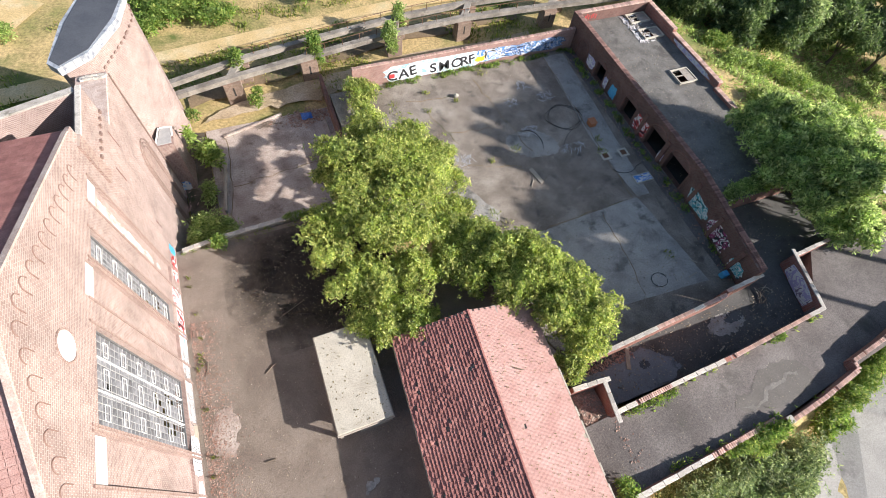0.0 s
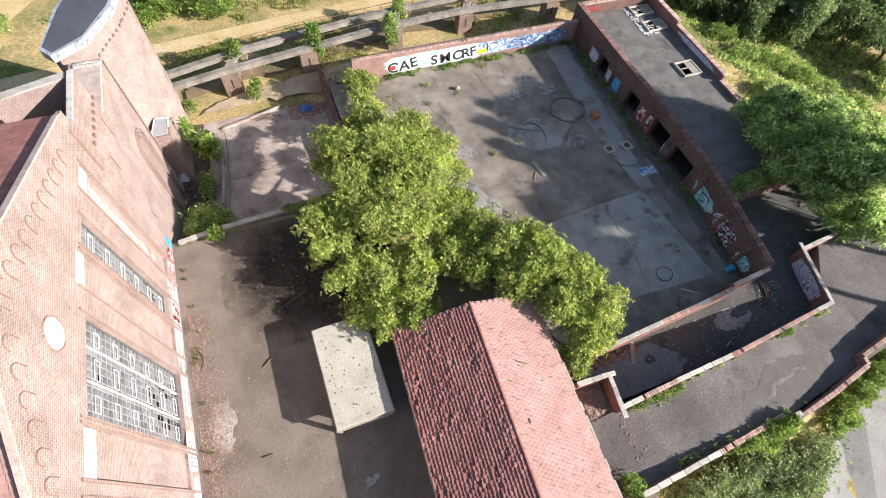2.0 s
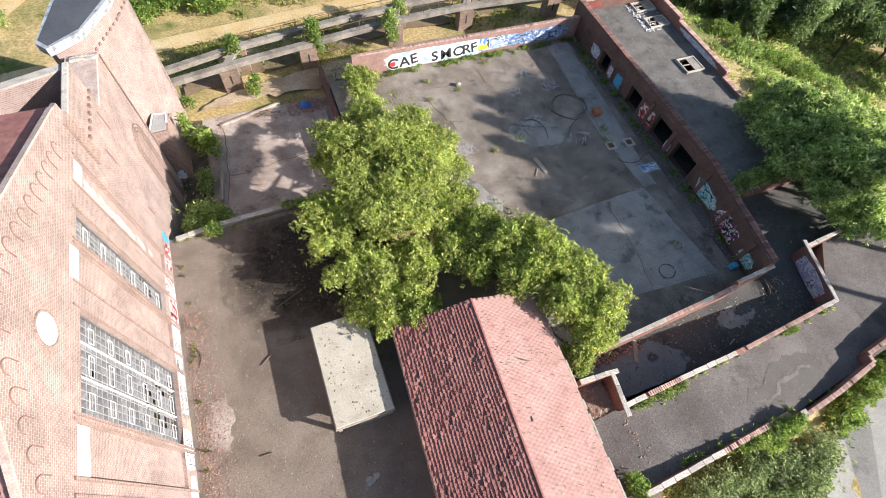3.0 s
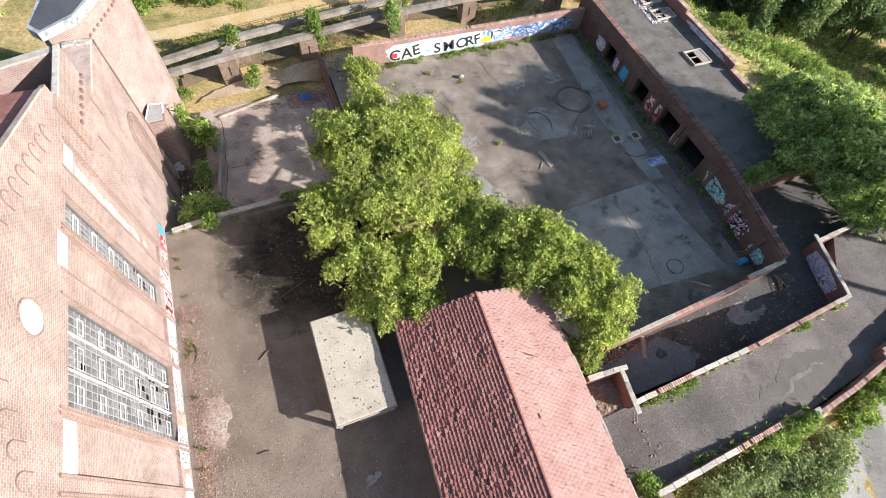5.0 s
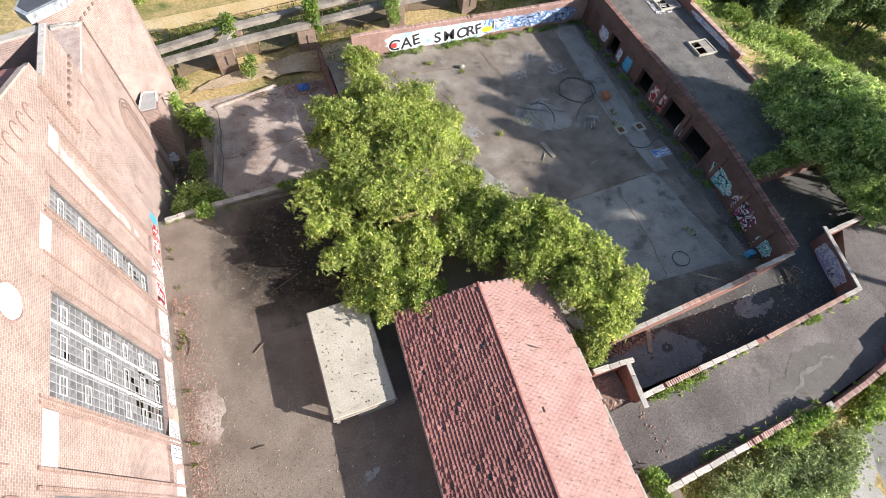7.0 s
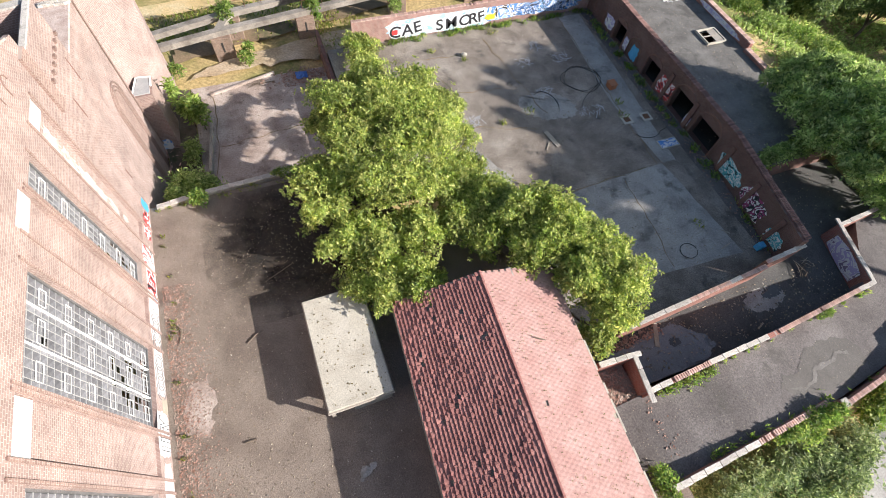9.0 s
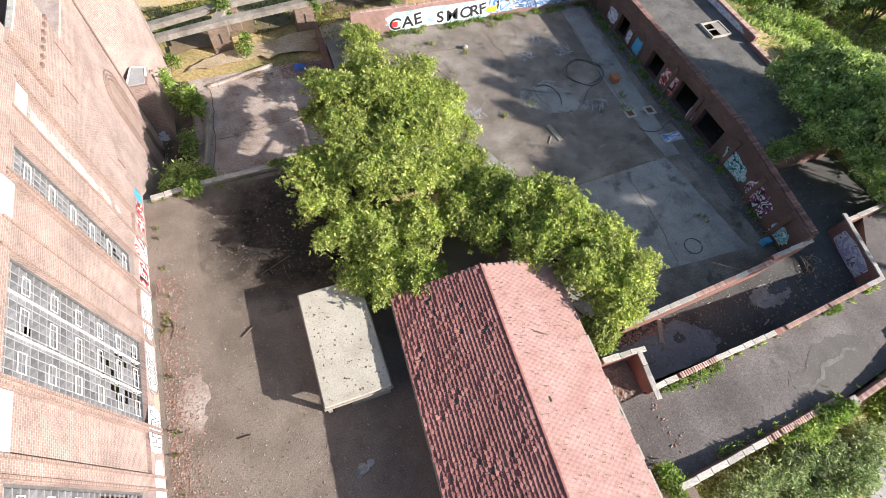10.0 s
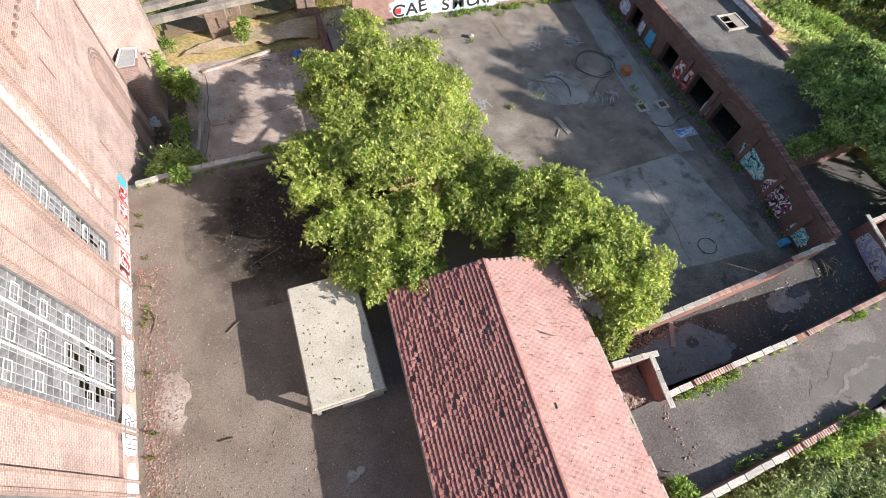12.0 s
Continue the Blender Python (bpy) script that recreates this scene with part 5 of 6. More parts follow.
tree("ash_tree", (8.0, 7.6, YARD), [(7.0, 9.6, 4.9, 1.4, 1.3, 1.2), (8.3, 8.4, 5.3, 1.5, 1.3, 1.3), (9.6, 7.0, 5.4, 1.5, 1.4, 1.4), (10.6, 5.6, 5.3, 1.5, 1.4, 1.3), (10.9, 4.2, 5.0, 1.3, 1.3, 1.3), (10.0, 3.0, 4.6, 1.3, 1.1, 1.2), (8.8, 6.8, 4.9, 2.1, 2.0, 1.5), (9.8, 4.6, 4.8, 1.7, 1.8, 1.4), (7.4, 8.7, 4.6, 1.8, 1.6, 1.3), (8.6, 6.6, 5.2, 1.5, 1.4, 1.3), (9.0, 8.0, 4.8, 1.4, 1.3, 1.2), (9.3, 4.8, 5.0, 1.2, 1.2, 1.2), (9.2, 2.4, 4.2, 0.9, 0.8, 0.8), (6.2, 7.9, 4.6, 1.2, 1.0, 1.0), (6.3, 10.6, 4.6, 1.3, 1.2, 1.1), (5.6, 9.0, 4.6, 1.2, 1.1, 1.0), (8.0, 9.9, 4.4, 1.2, 1.0, 1.0), (7.2, 12.0, 4.0, 0.9, 0.9, 0.9), (7.6, 13.4, 3.0, 0.5, 0.8, 0.6)], 19000, 0.155, leaf_ash, "rounded ash tree growing against the tiled shed", 12, 0.2, wide=0.22)
tree("ash_sapling", (4.6, 23.0, COURT), [(5.0, 25.5, 1.8, 0.9, 0.7, 0.6), (5.8, 24.9, 1.6, 1.0, 1.0, 0.6), (4.9, 24.0, 1.7, 1.0, 1.0, 0.6), (5.0, 22.3, 1.8, 1.0, 1.0, 0.6), (4.8, 20.7, 2.0, 1.0, 1.0, 0.7)], 1150, 0.22, leaf_ash, "young ash growing by the court's dark wall", 13, 0.08)
# scrub and trees behind the range
tree("scrub_tree", (31.6, 11.6, 1.2), [(29.15, 12.93, 3.90, 1.33, 1.24, 1.20), (30.44, 12.15, 4.50, 1.62, 1.43, 1.40), (28.48, 10.84, 3.90, 1.33, 1.33, 1.30), (30.04, 9.86, 4.80, 1.62, 1.52, 1.40), (31.79, 10.83, 4.20, 1.52, 1.43, 1.40), (28.02, 9.41, 3.70, 1.14, 1.14, 1.00)], 5200, 0.27, leaf_scrub, "broad green scrub tree overhanging the flat roof", 21, 0.14, group="trees behind the range")
tree("scrub_tree", (31.4, 7.6, 1.2), [(28.10, 7.98, 3.90, 1.33, 1.33, 1.30), (29.66, 7.58, 4.80, 1.62, 1.52, 1.50), (28.30, 6.27, 3.80, 1.24, 1.24, 1.30), (31.19, 8.15, 4.60, 1.52, 1.43, 1.40), (30.42, 6.06, 4.80, 1.52, 1.43, 1.50)], 4800, 0.27, leaf_scrub, "broad green scrub tree beside the sunken lane", 22, 0.14, group="trees behind the range")
tree("scrub_tree", (31.8, 4.4, 1.2), [(30.6, 4.9, 3.3, 1.4, 1.3, 1.3), (31.0, 3.6, 2.7, 1.2, 1.2, 1.0), (30.0, 4.4, 2.4, 0.9, 0.9, 0.8), (29.4, 5.6, 2.8, 1.1, 1.1, 1.0), (30.6, 6.2, 3.4, 1.3, 1.2, 1.1)], 3200, 0.27, leaf_scrub, "green scrub tree at the ramp's far end", 23, 0.12, group="trees behind the range")
tree("scrub_tree", (34.4, 9.8, 1.0), [(33.4, 9.6, 4.0, 1.5, 1.4, 1.2), (34.6, 11.6, 3.5, 1.5, 1.4, 1.2), (34.4, 7.6, 3.7, 1.5, 1.5, 1.3), (36.0, 9.8, 3.1, 1.6, 1.5, 1.2), (36.2, 12.0, 2.6, 1.5, 1.4, 1.1), (36.0, 7.4, 3.0, 1.4, 1.4, 1.1), (33.0, 13.6, 3.2, 1.3, 1.2, 1.0)], 4800, 0.27, leaf_scrub, "broad sunlit scrub tree on the bank", 24, 0.13, group="trees behind the range")
# tall trees out of view, added along the sun's rays to shade the court
SHADED = [[(16.1, 15.4, 1.8), (17.0, 18.6, 1.9), (14.3, 18.6, 0.7), (13.9, 16.6, 0.6), (14.7, 20.6, 0.6), (13.1, 17.6, 0.4), (13.0, 19.8, 0.4), (13.6, 21.4, 0.35)], [(17.6, 20.4, 2.2), (18.6, 16.6, 2.8), (21.2, 14.4, 1.7), (20.2, 19.4, 1.8)], [(17.0, 11.6, 2.8), (14.7, 11.6, 1.8), (20.6, 10.6, 2.2), (17.6, 14.0, 2.2)], [(19.4, 6.4, 2.3), (16.4, 6.8, 2.4), (13.8, 8.2, 2.0), (21.4, 7.6, 1.8)]]
for i, spots in enumerate(SHADED):
    bl = []
    for j, (x, y, r) in enumerate(spots):
        far = 34 + 3.0 * math.sin(2.1 * j + i)
        p = Vector((x, y, COURT)) + to_sun * far
        bl.append((p.x, p.y, p.z, r * 1.05, r * 1.05, r * 0.32))
    x, y = sum(b[0] for b in bl) / len(bl), sum(b[1] for b in bl) / len(bl)
    tree("shade_tree", (x, y, ground_z(x, y)), bl, 3000, 0.36, leaf_far, "unseen tall tree added to shade the court", 40 + i, 0.24, group="tall trees on the bank", fork=0.8)
wr = random.Random(9)
k = 0
for x, y, top in ((38.5, 30.5, 3.0), (42, 27.5, 2.5), (46, 26.5, 2.0), (50, 24.2, 1.6), (54, 22.5, 1.4), (58, 20.5, 1.6), (43.5, 32, 4.5), (48, 30.5, 4.0), (52.5, 28.5, 3.5), (57, 26.5, 3.5), (62, 24, 3.0), (47, 36, 6), (54, 34, 6), (61, 30, 5.5), (67, 27, 5), (36, 33.5, 3.5), (36.2, 28.6, 3.6), (39.4, 25.4, 3.2), (43.4, 23.6, 2.8), (40.5, 28.6, 4.4), (45, 24.5, 4.0), (58, 15.8, 0.5), (63, 17, 1.5), (40, 37, 5)):
    z = ground_z(x, y)
    bl = [(x + wr.uniform(-1.4, 1.4), y + wr.uniform(-1.4, 1.4), top - wr.uniform(0.5, 3.2), wr.uniform(1.6, 2.5), wr.uniform(1.6, 2.5), wr.uniform(1.4, 2.2)) for _ in range(6)]
    tree("woodland_tree", (x, y, z), bl, 5200, 0.34, leaf_far if k % 5 else leaf_shrub, "dark green woodland tree below the bank", 60 + k, 0.16, group="woodland edge")
    k += 1

# ---- bushes, creepers and weeds ----
bush("fig_bush", [(-4.95, 22.6, 0.9, 0.42, 0.45, 1.2), (-5.5, 23.0, 0.7, 0.4, 0.4, 1.0), (-6.1, 24.4, 1.0, 0.22, 0.3, 1.3), (-5.2, 23.8, 0.5, 0.3, 0.4, 0.8)], 380, 0.3, leaf_fig, "bright green large-leaved bush by the slab", 31)
bush("weed_bush", [(-5.8, 21.0, 0.0, 0.4, 0.5, 0.5), (-5.9, 20.2, 0.0, 0.35, 0.4, 0.45)], 200, 0.2, leaf_bush, "green weeds at the tower's foot", 32)
bush("weed_bush", [(-6.0, 17.3, 0.9, 0.8, 0.9, 1.3), (-5.2, 16.6, 1.2, 0.9, 0.7, 1.4), (-6.2, 16.0, 1.6, 0.6, 0.7, 1.3)], 1300, 0.19, leaf_bush, "dense green bush under the hall's corner", 33)
bush("weed_bush", [(-5.0, 14.5, 3.5, 0.35, 0.35, 0.35)], 110, 0.2, leaf_bright, "small bright bush growing over the low wall", 34)
bush("hanging_weeds", [(-1.0, 14.95, 3.45, 0.8, 0.15, 0.15), (-0.2, 14.8, 3.4, 0.6, 0.2, 0.2)], 200, 0.13, leaf_bright, "yellow-green weeds along the low wall", 35)
for i, (c, h) in enumerate((((3.35, 30.7), 1.9), ((9.2, 30.6), 1.7), ((-2.3, 30.9), 0.7), ((10.7, 33.0), 1.0))):
    bush("creeper", [(c[0], c[1] - 0.15, 1.5, 0.5, 0.6, h * 0.5), (c[0] + 0.15, c[1], 2.0, 0.45, 0.45, h * 0.45), (c[0] + 0.2, c[1] - 0.5, 0.7, 0.4, 0.25, 0.8)], int(260 * h), 0.22, leaf_bright if i in (0, 2) else leaf_bush, "leafy creeper over a viaduct pier", 50 + i, "creeper", "creepers on the viaduct")
bush("weed_bush", [(-1.7, 28.2, -0.1, 0.4, 0.5, 0.5), (-1.4, 28.6, 0.2, 0.35, 0.4, 0.6)], 160, 0.22, leaf_bright, "green weeds at a pier's foot", 55)
bush("weed_bush", [(-6.0, 27.6, 0.2, 0.4, 0.4, 0.5)], 80, 0.2, leaf_bright, "green weeds beside the tower", 56)
bush("grey_shrub", [(18.2, -5.0, -0.6, 1.7, 1.0, 1.5), (20.2, -5.4, -0.5, 1.7, 1.1, 1.6), (16.4, -4.9, -0.5, 1.4, 0.9, 1.4), (19.2, -6.3, -0.8, 1.8, 1.1, 1.3), (14.6, -4.8, -0.4, 1.3, 0.9, 1.5), (17.0, -6.4, -1.0, 1.8, 1.0, 1.2), (12.9, -4.8, -0.2, 1.2, 0.9, 1.6)], 9000, 0.17, leaf_shrub, "large grey-green shrub below the ramp wall", 36)
bush("creeper", [(24.5, -4.3, -1.0, 0.8, 0.7, 1.2), (25.8, -4.1, -0.8, 0.9, 0.7, 1.2), (27.2, -3.6, -0.6, 0.9, 0.8, 1.2), (28.6, -3.0, -0.4, 0.9, 0.8, 1.2), (23.8, -5.2, -1.6, 0.7, 0.6, 0.6), (25.2, -5.2, -1.6, 0.6, 0.5, 0.6), (30.2, -2.6, -0.2, 1.0, 0.8, 1.2)], 3600, 0.18, leaf_bright, "bright creeper tumbling down from the ramp wall", 37, "creeper")
bush("creeper", [(17.6, -3.75, 2.5, 0.6, 0.25, 0.5), (18.0, -3.0, 2.3, 0.4, 0.35, 0.5), (16.2, -3.6, 2.6, 0.7, 0.25, 0.4), (17.3, -4.1, 1.6, 0.6, 0.3, 0.7), (15.2, -3.55, 3.1, 0.7, 0.2, 0.3), (16.9, -3.4, 3.0, 0.8, 0.35, 0.35), (17.8, -3.5, 3.1, 0.5, 0.3, 0.4)], 1300, 0.15, leaf_bright, "green creeper over the broken wall and post", 38, "creeper")
bush("weed_bush", [(9.1, -3.0, 3.6, 0.5, 0.5, 0.4), (8.9, -3.7, 3.7, 0.4, 0.4, 0.5)], 320, 0.15, leaf_bright, "green weeds at the shed's corner", 39)
bush("wall_weeds", [(11.6, -0.35, 3.25, 0.5, 0.2, 0.25), (12.6, -0.35, 3.2, 0.6, 0.25, 0.28), (13.5, -0.3, 3.1, 0.5, 0.25, 0.25), (12.9, -0.6, 3.05, 0.5, 0.2, 0.15)], 230, 0.12, leaf_bright, "yellow-green weeds along the ramp wall", 40)
bush("wall_weeds", [(21.4, 0.15, 2.4, 0.5, 0.2, 0.4)], 130, 0.13, leaf_bright, "yellow-green weeds along the ramp wall", 41)
bush("field_bush", [(-6.6, 40.2, 0.2, 2.2, 1.5, 1.0), (-4.2, 41.0, 0.3, 2.2, 1.4, 1.0), (-7.8, 42.3, 0.3, 2.0, 1.5, 1.0), (-3.0, 38.8, 0.0, 1.6, 1.1, 0.7), (-8.2, 38.8, 0.0, 1.2, 1.0, 0.7)], 4200, 0.26, leaf_bright, "spreading green bush on the waste ground", 42)
bush("roof_creeper", [(25.4, 8.9, 2.6, 0.9, 0.5, 0.4), (26.8, 8.9, 2.7, 1.1, 0.6, 0.4), (28.4, 9.0, 2.8, 1.1, 0.7, 0.5), (24.6, 8.6, 2.3, 0.5, 0.25, 0.4)], 1500, 0.2, leaf_bush, "dull green creeper over the flat roof's edge", 45, "creeper")
bush("field_bush", [(-18.4, 40.4, 0.0, 0.9, 0.8, 0.7)], 300, 0.24, leaf_bush, "small round bush on the sand", 43)
bush("field_bush", [(9.0, 40.0, 0.2, 1.6, 0.9, 0.7), (5.0, 39.6, 0.1, 1.3, 0.8, 0.6)], 900, 0.24, leaf_bright, "low green bush beside the track", 44)

for i, (x, y, r) in enumerate(((34.5, 16.2, 1.0), (36.5, 14.2, 1.2), (38.6, 12.8, 1.3), (40.6, 11.2, 1.3), (37.4, 11.4, 1.1), (39.6, 9.2, 1.2), (36.0, 21.0, 1.0), (38.5, 20.0, 1.2), (41.0, 18.6, 1.2), (43.6, 17.4, 1.2), (46.5, 15.8, 1.2), (35.6, 23.4, 1.0), (34.8, 13.0, 1.1), (42.4, 13.4, 0.9), (36.6, 8.8, 1.2))):
    z = ground_z(x, y)
    bush("bank_scrub", [(x, y, z + 0.35, r, r * 0.8, 0.6), (x + 0.9 * r, y - 0.5 * r, z + 0.3, r * 0.8, r * 0.7, 0.5)], 700, 0.2, leaf_bright if i % 3 else leaf_bush, "low bright scrub covering the bank", 90 + i, "bush", "scrub on the bank")
rg = random.Random(12)
BANK_PATHS = [((37.2, 25.0), (37.8, 21.4), 0.7), ((37.8, 21.4), (39.4, 20.2), 0.6), ((39.4, 20.2), (44.5, 16.2), 0.55), ((44.5, 16.2), (47.2, 13.8), 0.75), ((47.2, 13.8), (51.5, 12.0), 0.9), ((46.0, 16.6), (49.0, 17.6), 0.9)]


def off_line(p, a, b):
    P, A, B = Vector(p), Vector(a), Vector(b)
    f = min(1, max(0, (P - A).dot(B - A) / (B - A).length_squared))
    return (P - A.lerp(B, f)).length


spots = []
while len(spots) < 900:
    x, y = rg.uniform(31.3, 60), rg.uniform(2, 30)
    path = any(off_line((x, y), a, b) < w for a, b, w in BANK_PATHS)
    if not path:
        spots.append((x, y, ground_z(x, y), 0.8))
tufts("bank_growth", spots, 46, 0.34, leaf_bush, "rank green grass and nettles on the bank", 70, "grass", 0.35)
spots = []
while len(spots) < 800:
    x, y = rg.uniform(-26, 34), rg.uniform(27.5, 50)
    if noise.noise(Vector((x * 0.13, y * 0.2, 2))) > 0.05 and not (abs(y - 36.2 - 0.12 * x) < 1.2):
        spots.append((x, y, ground_z(x, y), 0.7))
tufts("dry_grass", spots, 22, 0.3, grass_mat, "dry yellow-green grass in patches", 71)
spots = [(23.0 + rg.uniform(-0.3, 0.25), rg.uniform(4, 26), COURT, 0.25) for _ in range(70)] + [(rg.uniform(7, 22.5), 25.85 + rg.uniform(-0.2, 0.2), COURT, 0.25) for _ in range(60)]
tufts("edge_weeds", spots, 26, 0.22, leaf_bright, "weeds along the foot of the court's walls", 72, "weeds")
spots = [(7.3, 22.8, COURT, 0.5), (8.3, 21.8, COURT, 0.5), (9.6, 22.6, COURT, 0.3), (7.4, 23.7, COURT, 0.5), (20.0, 15.5, COURT, 0.35), (20.4, 16.6, COURT, 0.25), (14.2, 17.5, COURT, 0.4), (12.2, 17.0, COURT, 0.25), (19.8, 6.9, COURT, 0.4), (10.6, 13.0, COURT, 0.4), (9.6, 14.2, COURT, 0.4), (12.0, 23.0, COURT, 0.2), (15.0, 25.2, COURT, 0.4), (8.9, 15.6, COURT, 0.5), (10.9, 12.1, COURT, 0.5), (10.0, 24.4, COURT, 0.3), (6.9, 21.0, COURT, 0.6)]
tufts("court_weeds", spots, 34, 0.2, grass_mat, "weeds growing through the court's cracks", 73, "weeds")
spots = [(-6.8 + rg.uniform(0, 0.25), rg.uniform(2, 14.5), YARD, 0.1) for _ in range(14)] + [(rg.uniform(-6.5, 2), 14.6 + rg.uniform(-0.1, 0.15), YARD, 0.2) for _ in range(30)]
tufts("yard_weeds", spots, 14, 0.16, grass_mat, "small weeds along the yard's edges", 74, "weeds")
spots = [(rg.uniform(10.5, 25), 0, 0, 0.15) for _ in range(26)]
spots = [(x, -0.42 + 0.053 * (x - 10.1), ramp_z(x), 0.12) for x, *_ in spots] + [(x + 0.7, -3.05, ramp_z(x), 0.12) for x, *_ in spots if x < 23]
tufts("ramp_weeds", spots, 16, 0.2, leaf_bright, "small weeds along the ramp's walls", 75, "weeds")

# ---- patches, stains and cracks on the floors ----
def flat_patch(name, pts, z, material, label, category="patch", jitter=0.0, seed=0, thick=0.006, kind=""):
    r = random.Random(seed)
    out = []
    if jitter:
        n = len(pts)
        for i in range(n):
            a, b = Vector(pts[i]), Vector(pts[(i + 1) % n])
            for k in range(5):
                p = a.lerp(b, k / 5)
                out.append((p.x + r.uniform(-jitter, jitter), p.y + r.uniform(-jitter, jitter)))
    else:
        out = list(pts)
    bm = bmesh.new()
    vs = [bm.verts.new((x, y, (z(x) if callable(z) else z) + thick)) for x, y in out]
    bm.faces.new(vs)
    bmesh.ops.recalc_face_normals(bm, faces=bm.faces)
    if bm.faces[:][0].normal.z < 0:
        bmesh.ops.reverse_faces(bm, faces=bm.faces)
    bmesh.ops.triangulate(bm, faces=bm.faces)
    return solid(name, bm, material, label, category, "", kind or "structure")


def disc(cx, cy, rx, ry, n=18, turn=0.0):
    return [(cx + rx * math.cos(2 * math.pi * k / n) * math.cos(turn) - ry * math.sin(2 * math.pi * k / n) * math.sin(turn), cy + rx * math.cos(2 * math.pi * k / n) * math.sin(turn) + ry * math.sin(2 * math.pi * k / n) * math.cos(turn)) for k in range(n)]


flat_patch("pavement_patch", [(12.6, 10.9), (11.6, 7.5), (13.5, 5.0), (21.2, 4.6), (20.8, 7.5), (20.3, 11.3), (19.2, 11.3)], COURT, concrete_patch, "pale concrete patch in the court's floor", "pavement", 0.05, 1)
flat_patch("pavement_patch", [(20.3, 11.35), (21.3, 11.35), (22.4, 25.7), (20.6, 25.7), (19.9, 17.0)], COURT, concrete_patch, "pale concrete strip beside the range", "pavement", 0.05, 2, 0.007)
flat_patch("pavement_patch", [(8.0, 14.6), (10.6, 12.4), (11.0, 13.0), (9.6, 15.6), (8.2, 16.5)], COURT, concrete_patch, "pale concrete patch in the court's floor", "pavement", 0.08, 3)
flat_patch("pavement_patch", disc(15.6, 17.6, 1.9, 1.2, 18, -0.4), COURT, concrete_patch, "pale worn patch in the court's floor", "pavement", 0.12, 4)
flat_patch("pavement_strip", [(22.2, 4.2), (23.0, 4.2), (23.3, 10.6), (23.35, 25.9), (22.5, 25.9), (22.3, 11)], COURT, asphalt_ramp, "darker gutter strip along the range", "pavement", 0.04, 5, 0.009)
wet = mat("standing_water", [(0.05, 0.048, 0.045), (0.075, 0.07, 0.065)], 0.6, 8, 0.16, 0.03, grain=0.15)
# puddle over silt, pale sky and dark tree reflections put into the colour
dried = mat("silty_sky_puddle", [(0.15, 0.155, 0.16), (0.23, 0.235, 0.24)], 0.5, 14, 0.12, 0.02, (0.05, 0.052, 0.055), 0.55, 0.55)
flat_patch("dried_puddle", [(10.7, 0.35), (12.0, 0.2), (14.3, 0.25), (15.5, 0.35), (16.2, 0.7), (16.0, 1.3), (15.3, 1.9), (14.7, 2.35), (13.6, 2.3), (11.8, 2.0), (10.7, 2.1)], LANE, dried, "pale silty puddle in the lane", "puddle", 0.1, 6)
flat_patch("dried_puddle", disc(20.2, 1.9, 1.3, 0.6, 16, 0.05), LANE, concrete_patch, "pale silty puddle in the lane", "puddle", 0.1, 7)
flat_patch("puddle", disc(14.3, 1.5, 0.3, 0.22, 12), LANE, wet, "small dark puddle in the lane", "puddle", 0.05, 8, 0.012)
flat_patch("puddle", disc(20.9, 2.1, 0.7, 0.3, 14, 0.1), LANE, wet, "shallow dark puddle in the lane", "puddle", 0.06, 9, 0.012)
flat_patch("wet_patch", [(16.3, -1.95), (16.9, -1.55), (17.8, -1.7), (18.6, -1.0), (20.2, -0.8), (21.6, -1.15), (21.95, -1.85), (21.75, -2.4), (20.3, -2.75), (18.5, -2.75), (17.3, -2.5)], ramp_z, damp, "damp dark patch on the ramp", "puddle", 0.1, 10)
crust = mat("mud_crust", [(0.14, 0.127, 0.115), (0.2, 0.184, 0.168)], 1.5, 14, 0.9, 0.2, (0.12, 0.108, 0.098), 2.5, 0.5)
flat_patch("mud_ring", [(16.7, -2.06), (17.5, -2.27), (18.2, -2.15), (18.6, -1.76), (19.3, -1.69), (19.9, -1.73), (20.4, -1.46), (21.1, -1.68), (21.05, -1.85), (20.5, -1.6), (20.0, -1.9), (18.75, -1.92), (18.35, -2.29), (17.3, -2.4)], ramp_z, crust, "pale dried mud crust on the ramp", "puddle", 0.035, 15, 0.012)
soil_dark = mat("damp_soil", [(0.07, 0.055, 0.04), (0.12, 0.095, 0.07), (0.2, 0.165, 0.13)], 1.2, 9, 0.95, 0.5, (0.05, 0.06, 0.025), 0.8, 0.55)
flat_patch("soil_patch", [(-7.1, 14.95), (-5.52, 15.0), (-5.52, 26.4), (-6.3, 26.6), (-7.3, 22.0), (-7.1, 18)], LOW + 0.2, soil_dark, "dark damp soil between the slab and the hall", "soil", 0.06, 62, 0.02)
# damp leaf mould, with the ash tree's dense shade put into its colour
humus = mat("shade_dark_leaf_mould", [(0.022, 0.018, 0.014), (0.036, 0.028, 0.021), (0.062, 0.044, 0.03)], 0.8, 5, 0.98, 0.25, (0.018, 0.016, 0.014), 0.5, 0.55, grain=0.4)


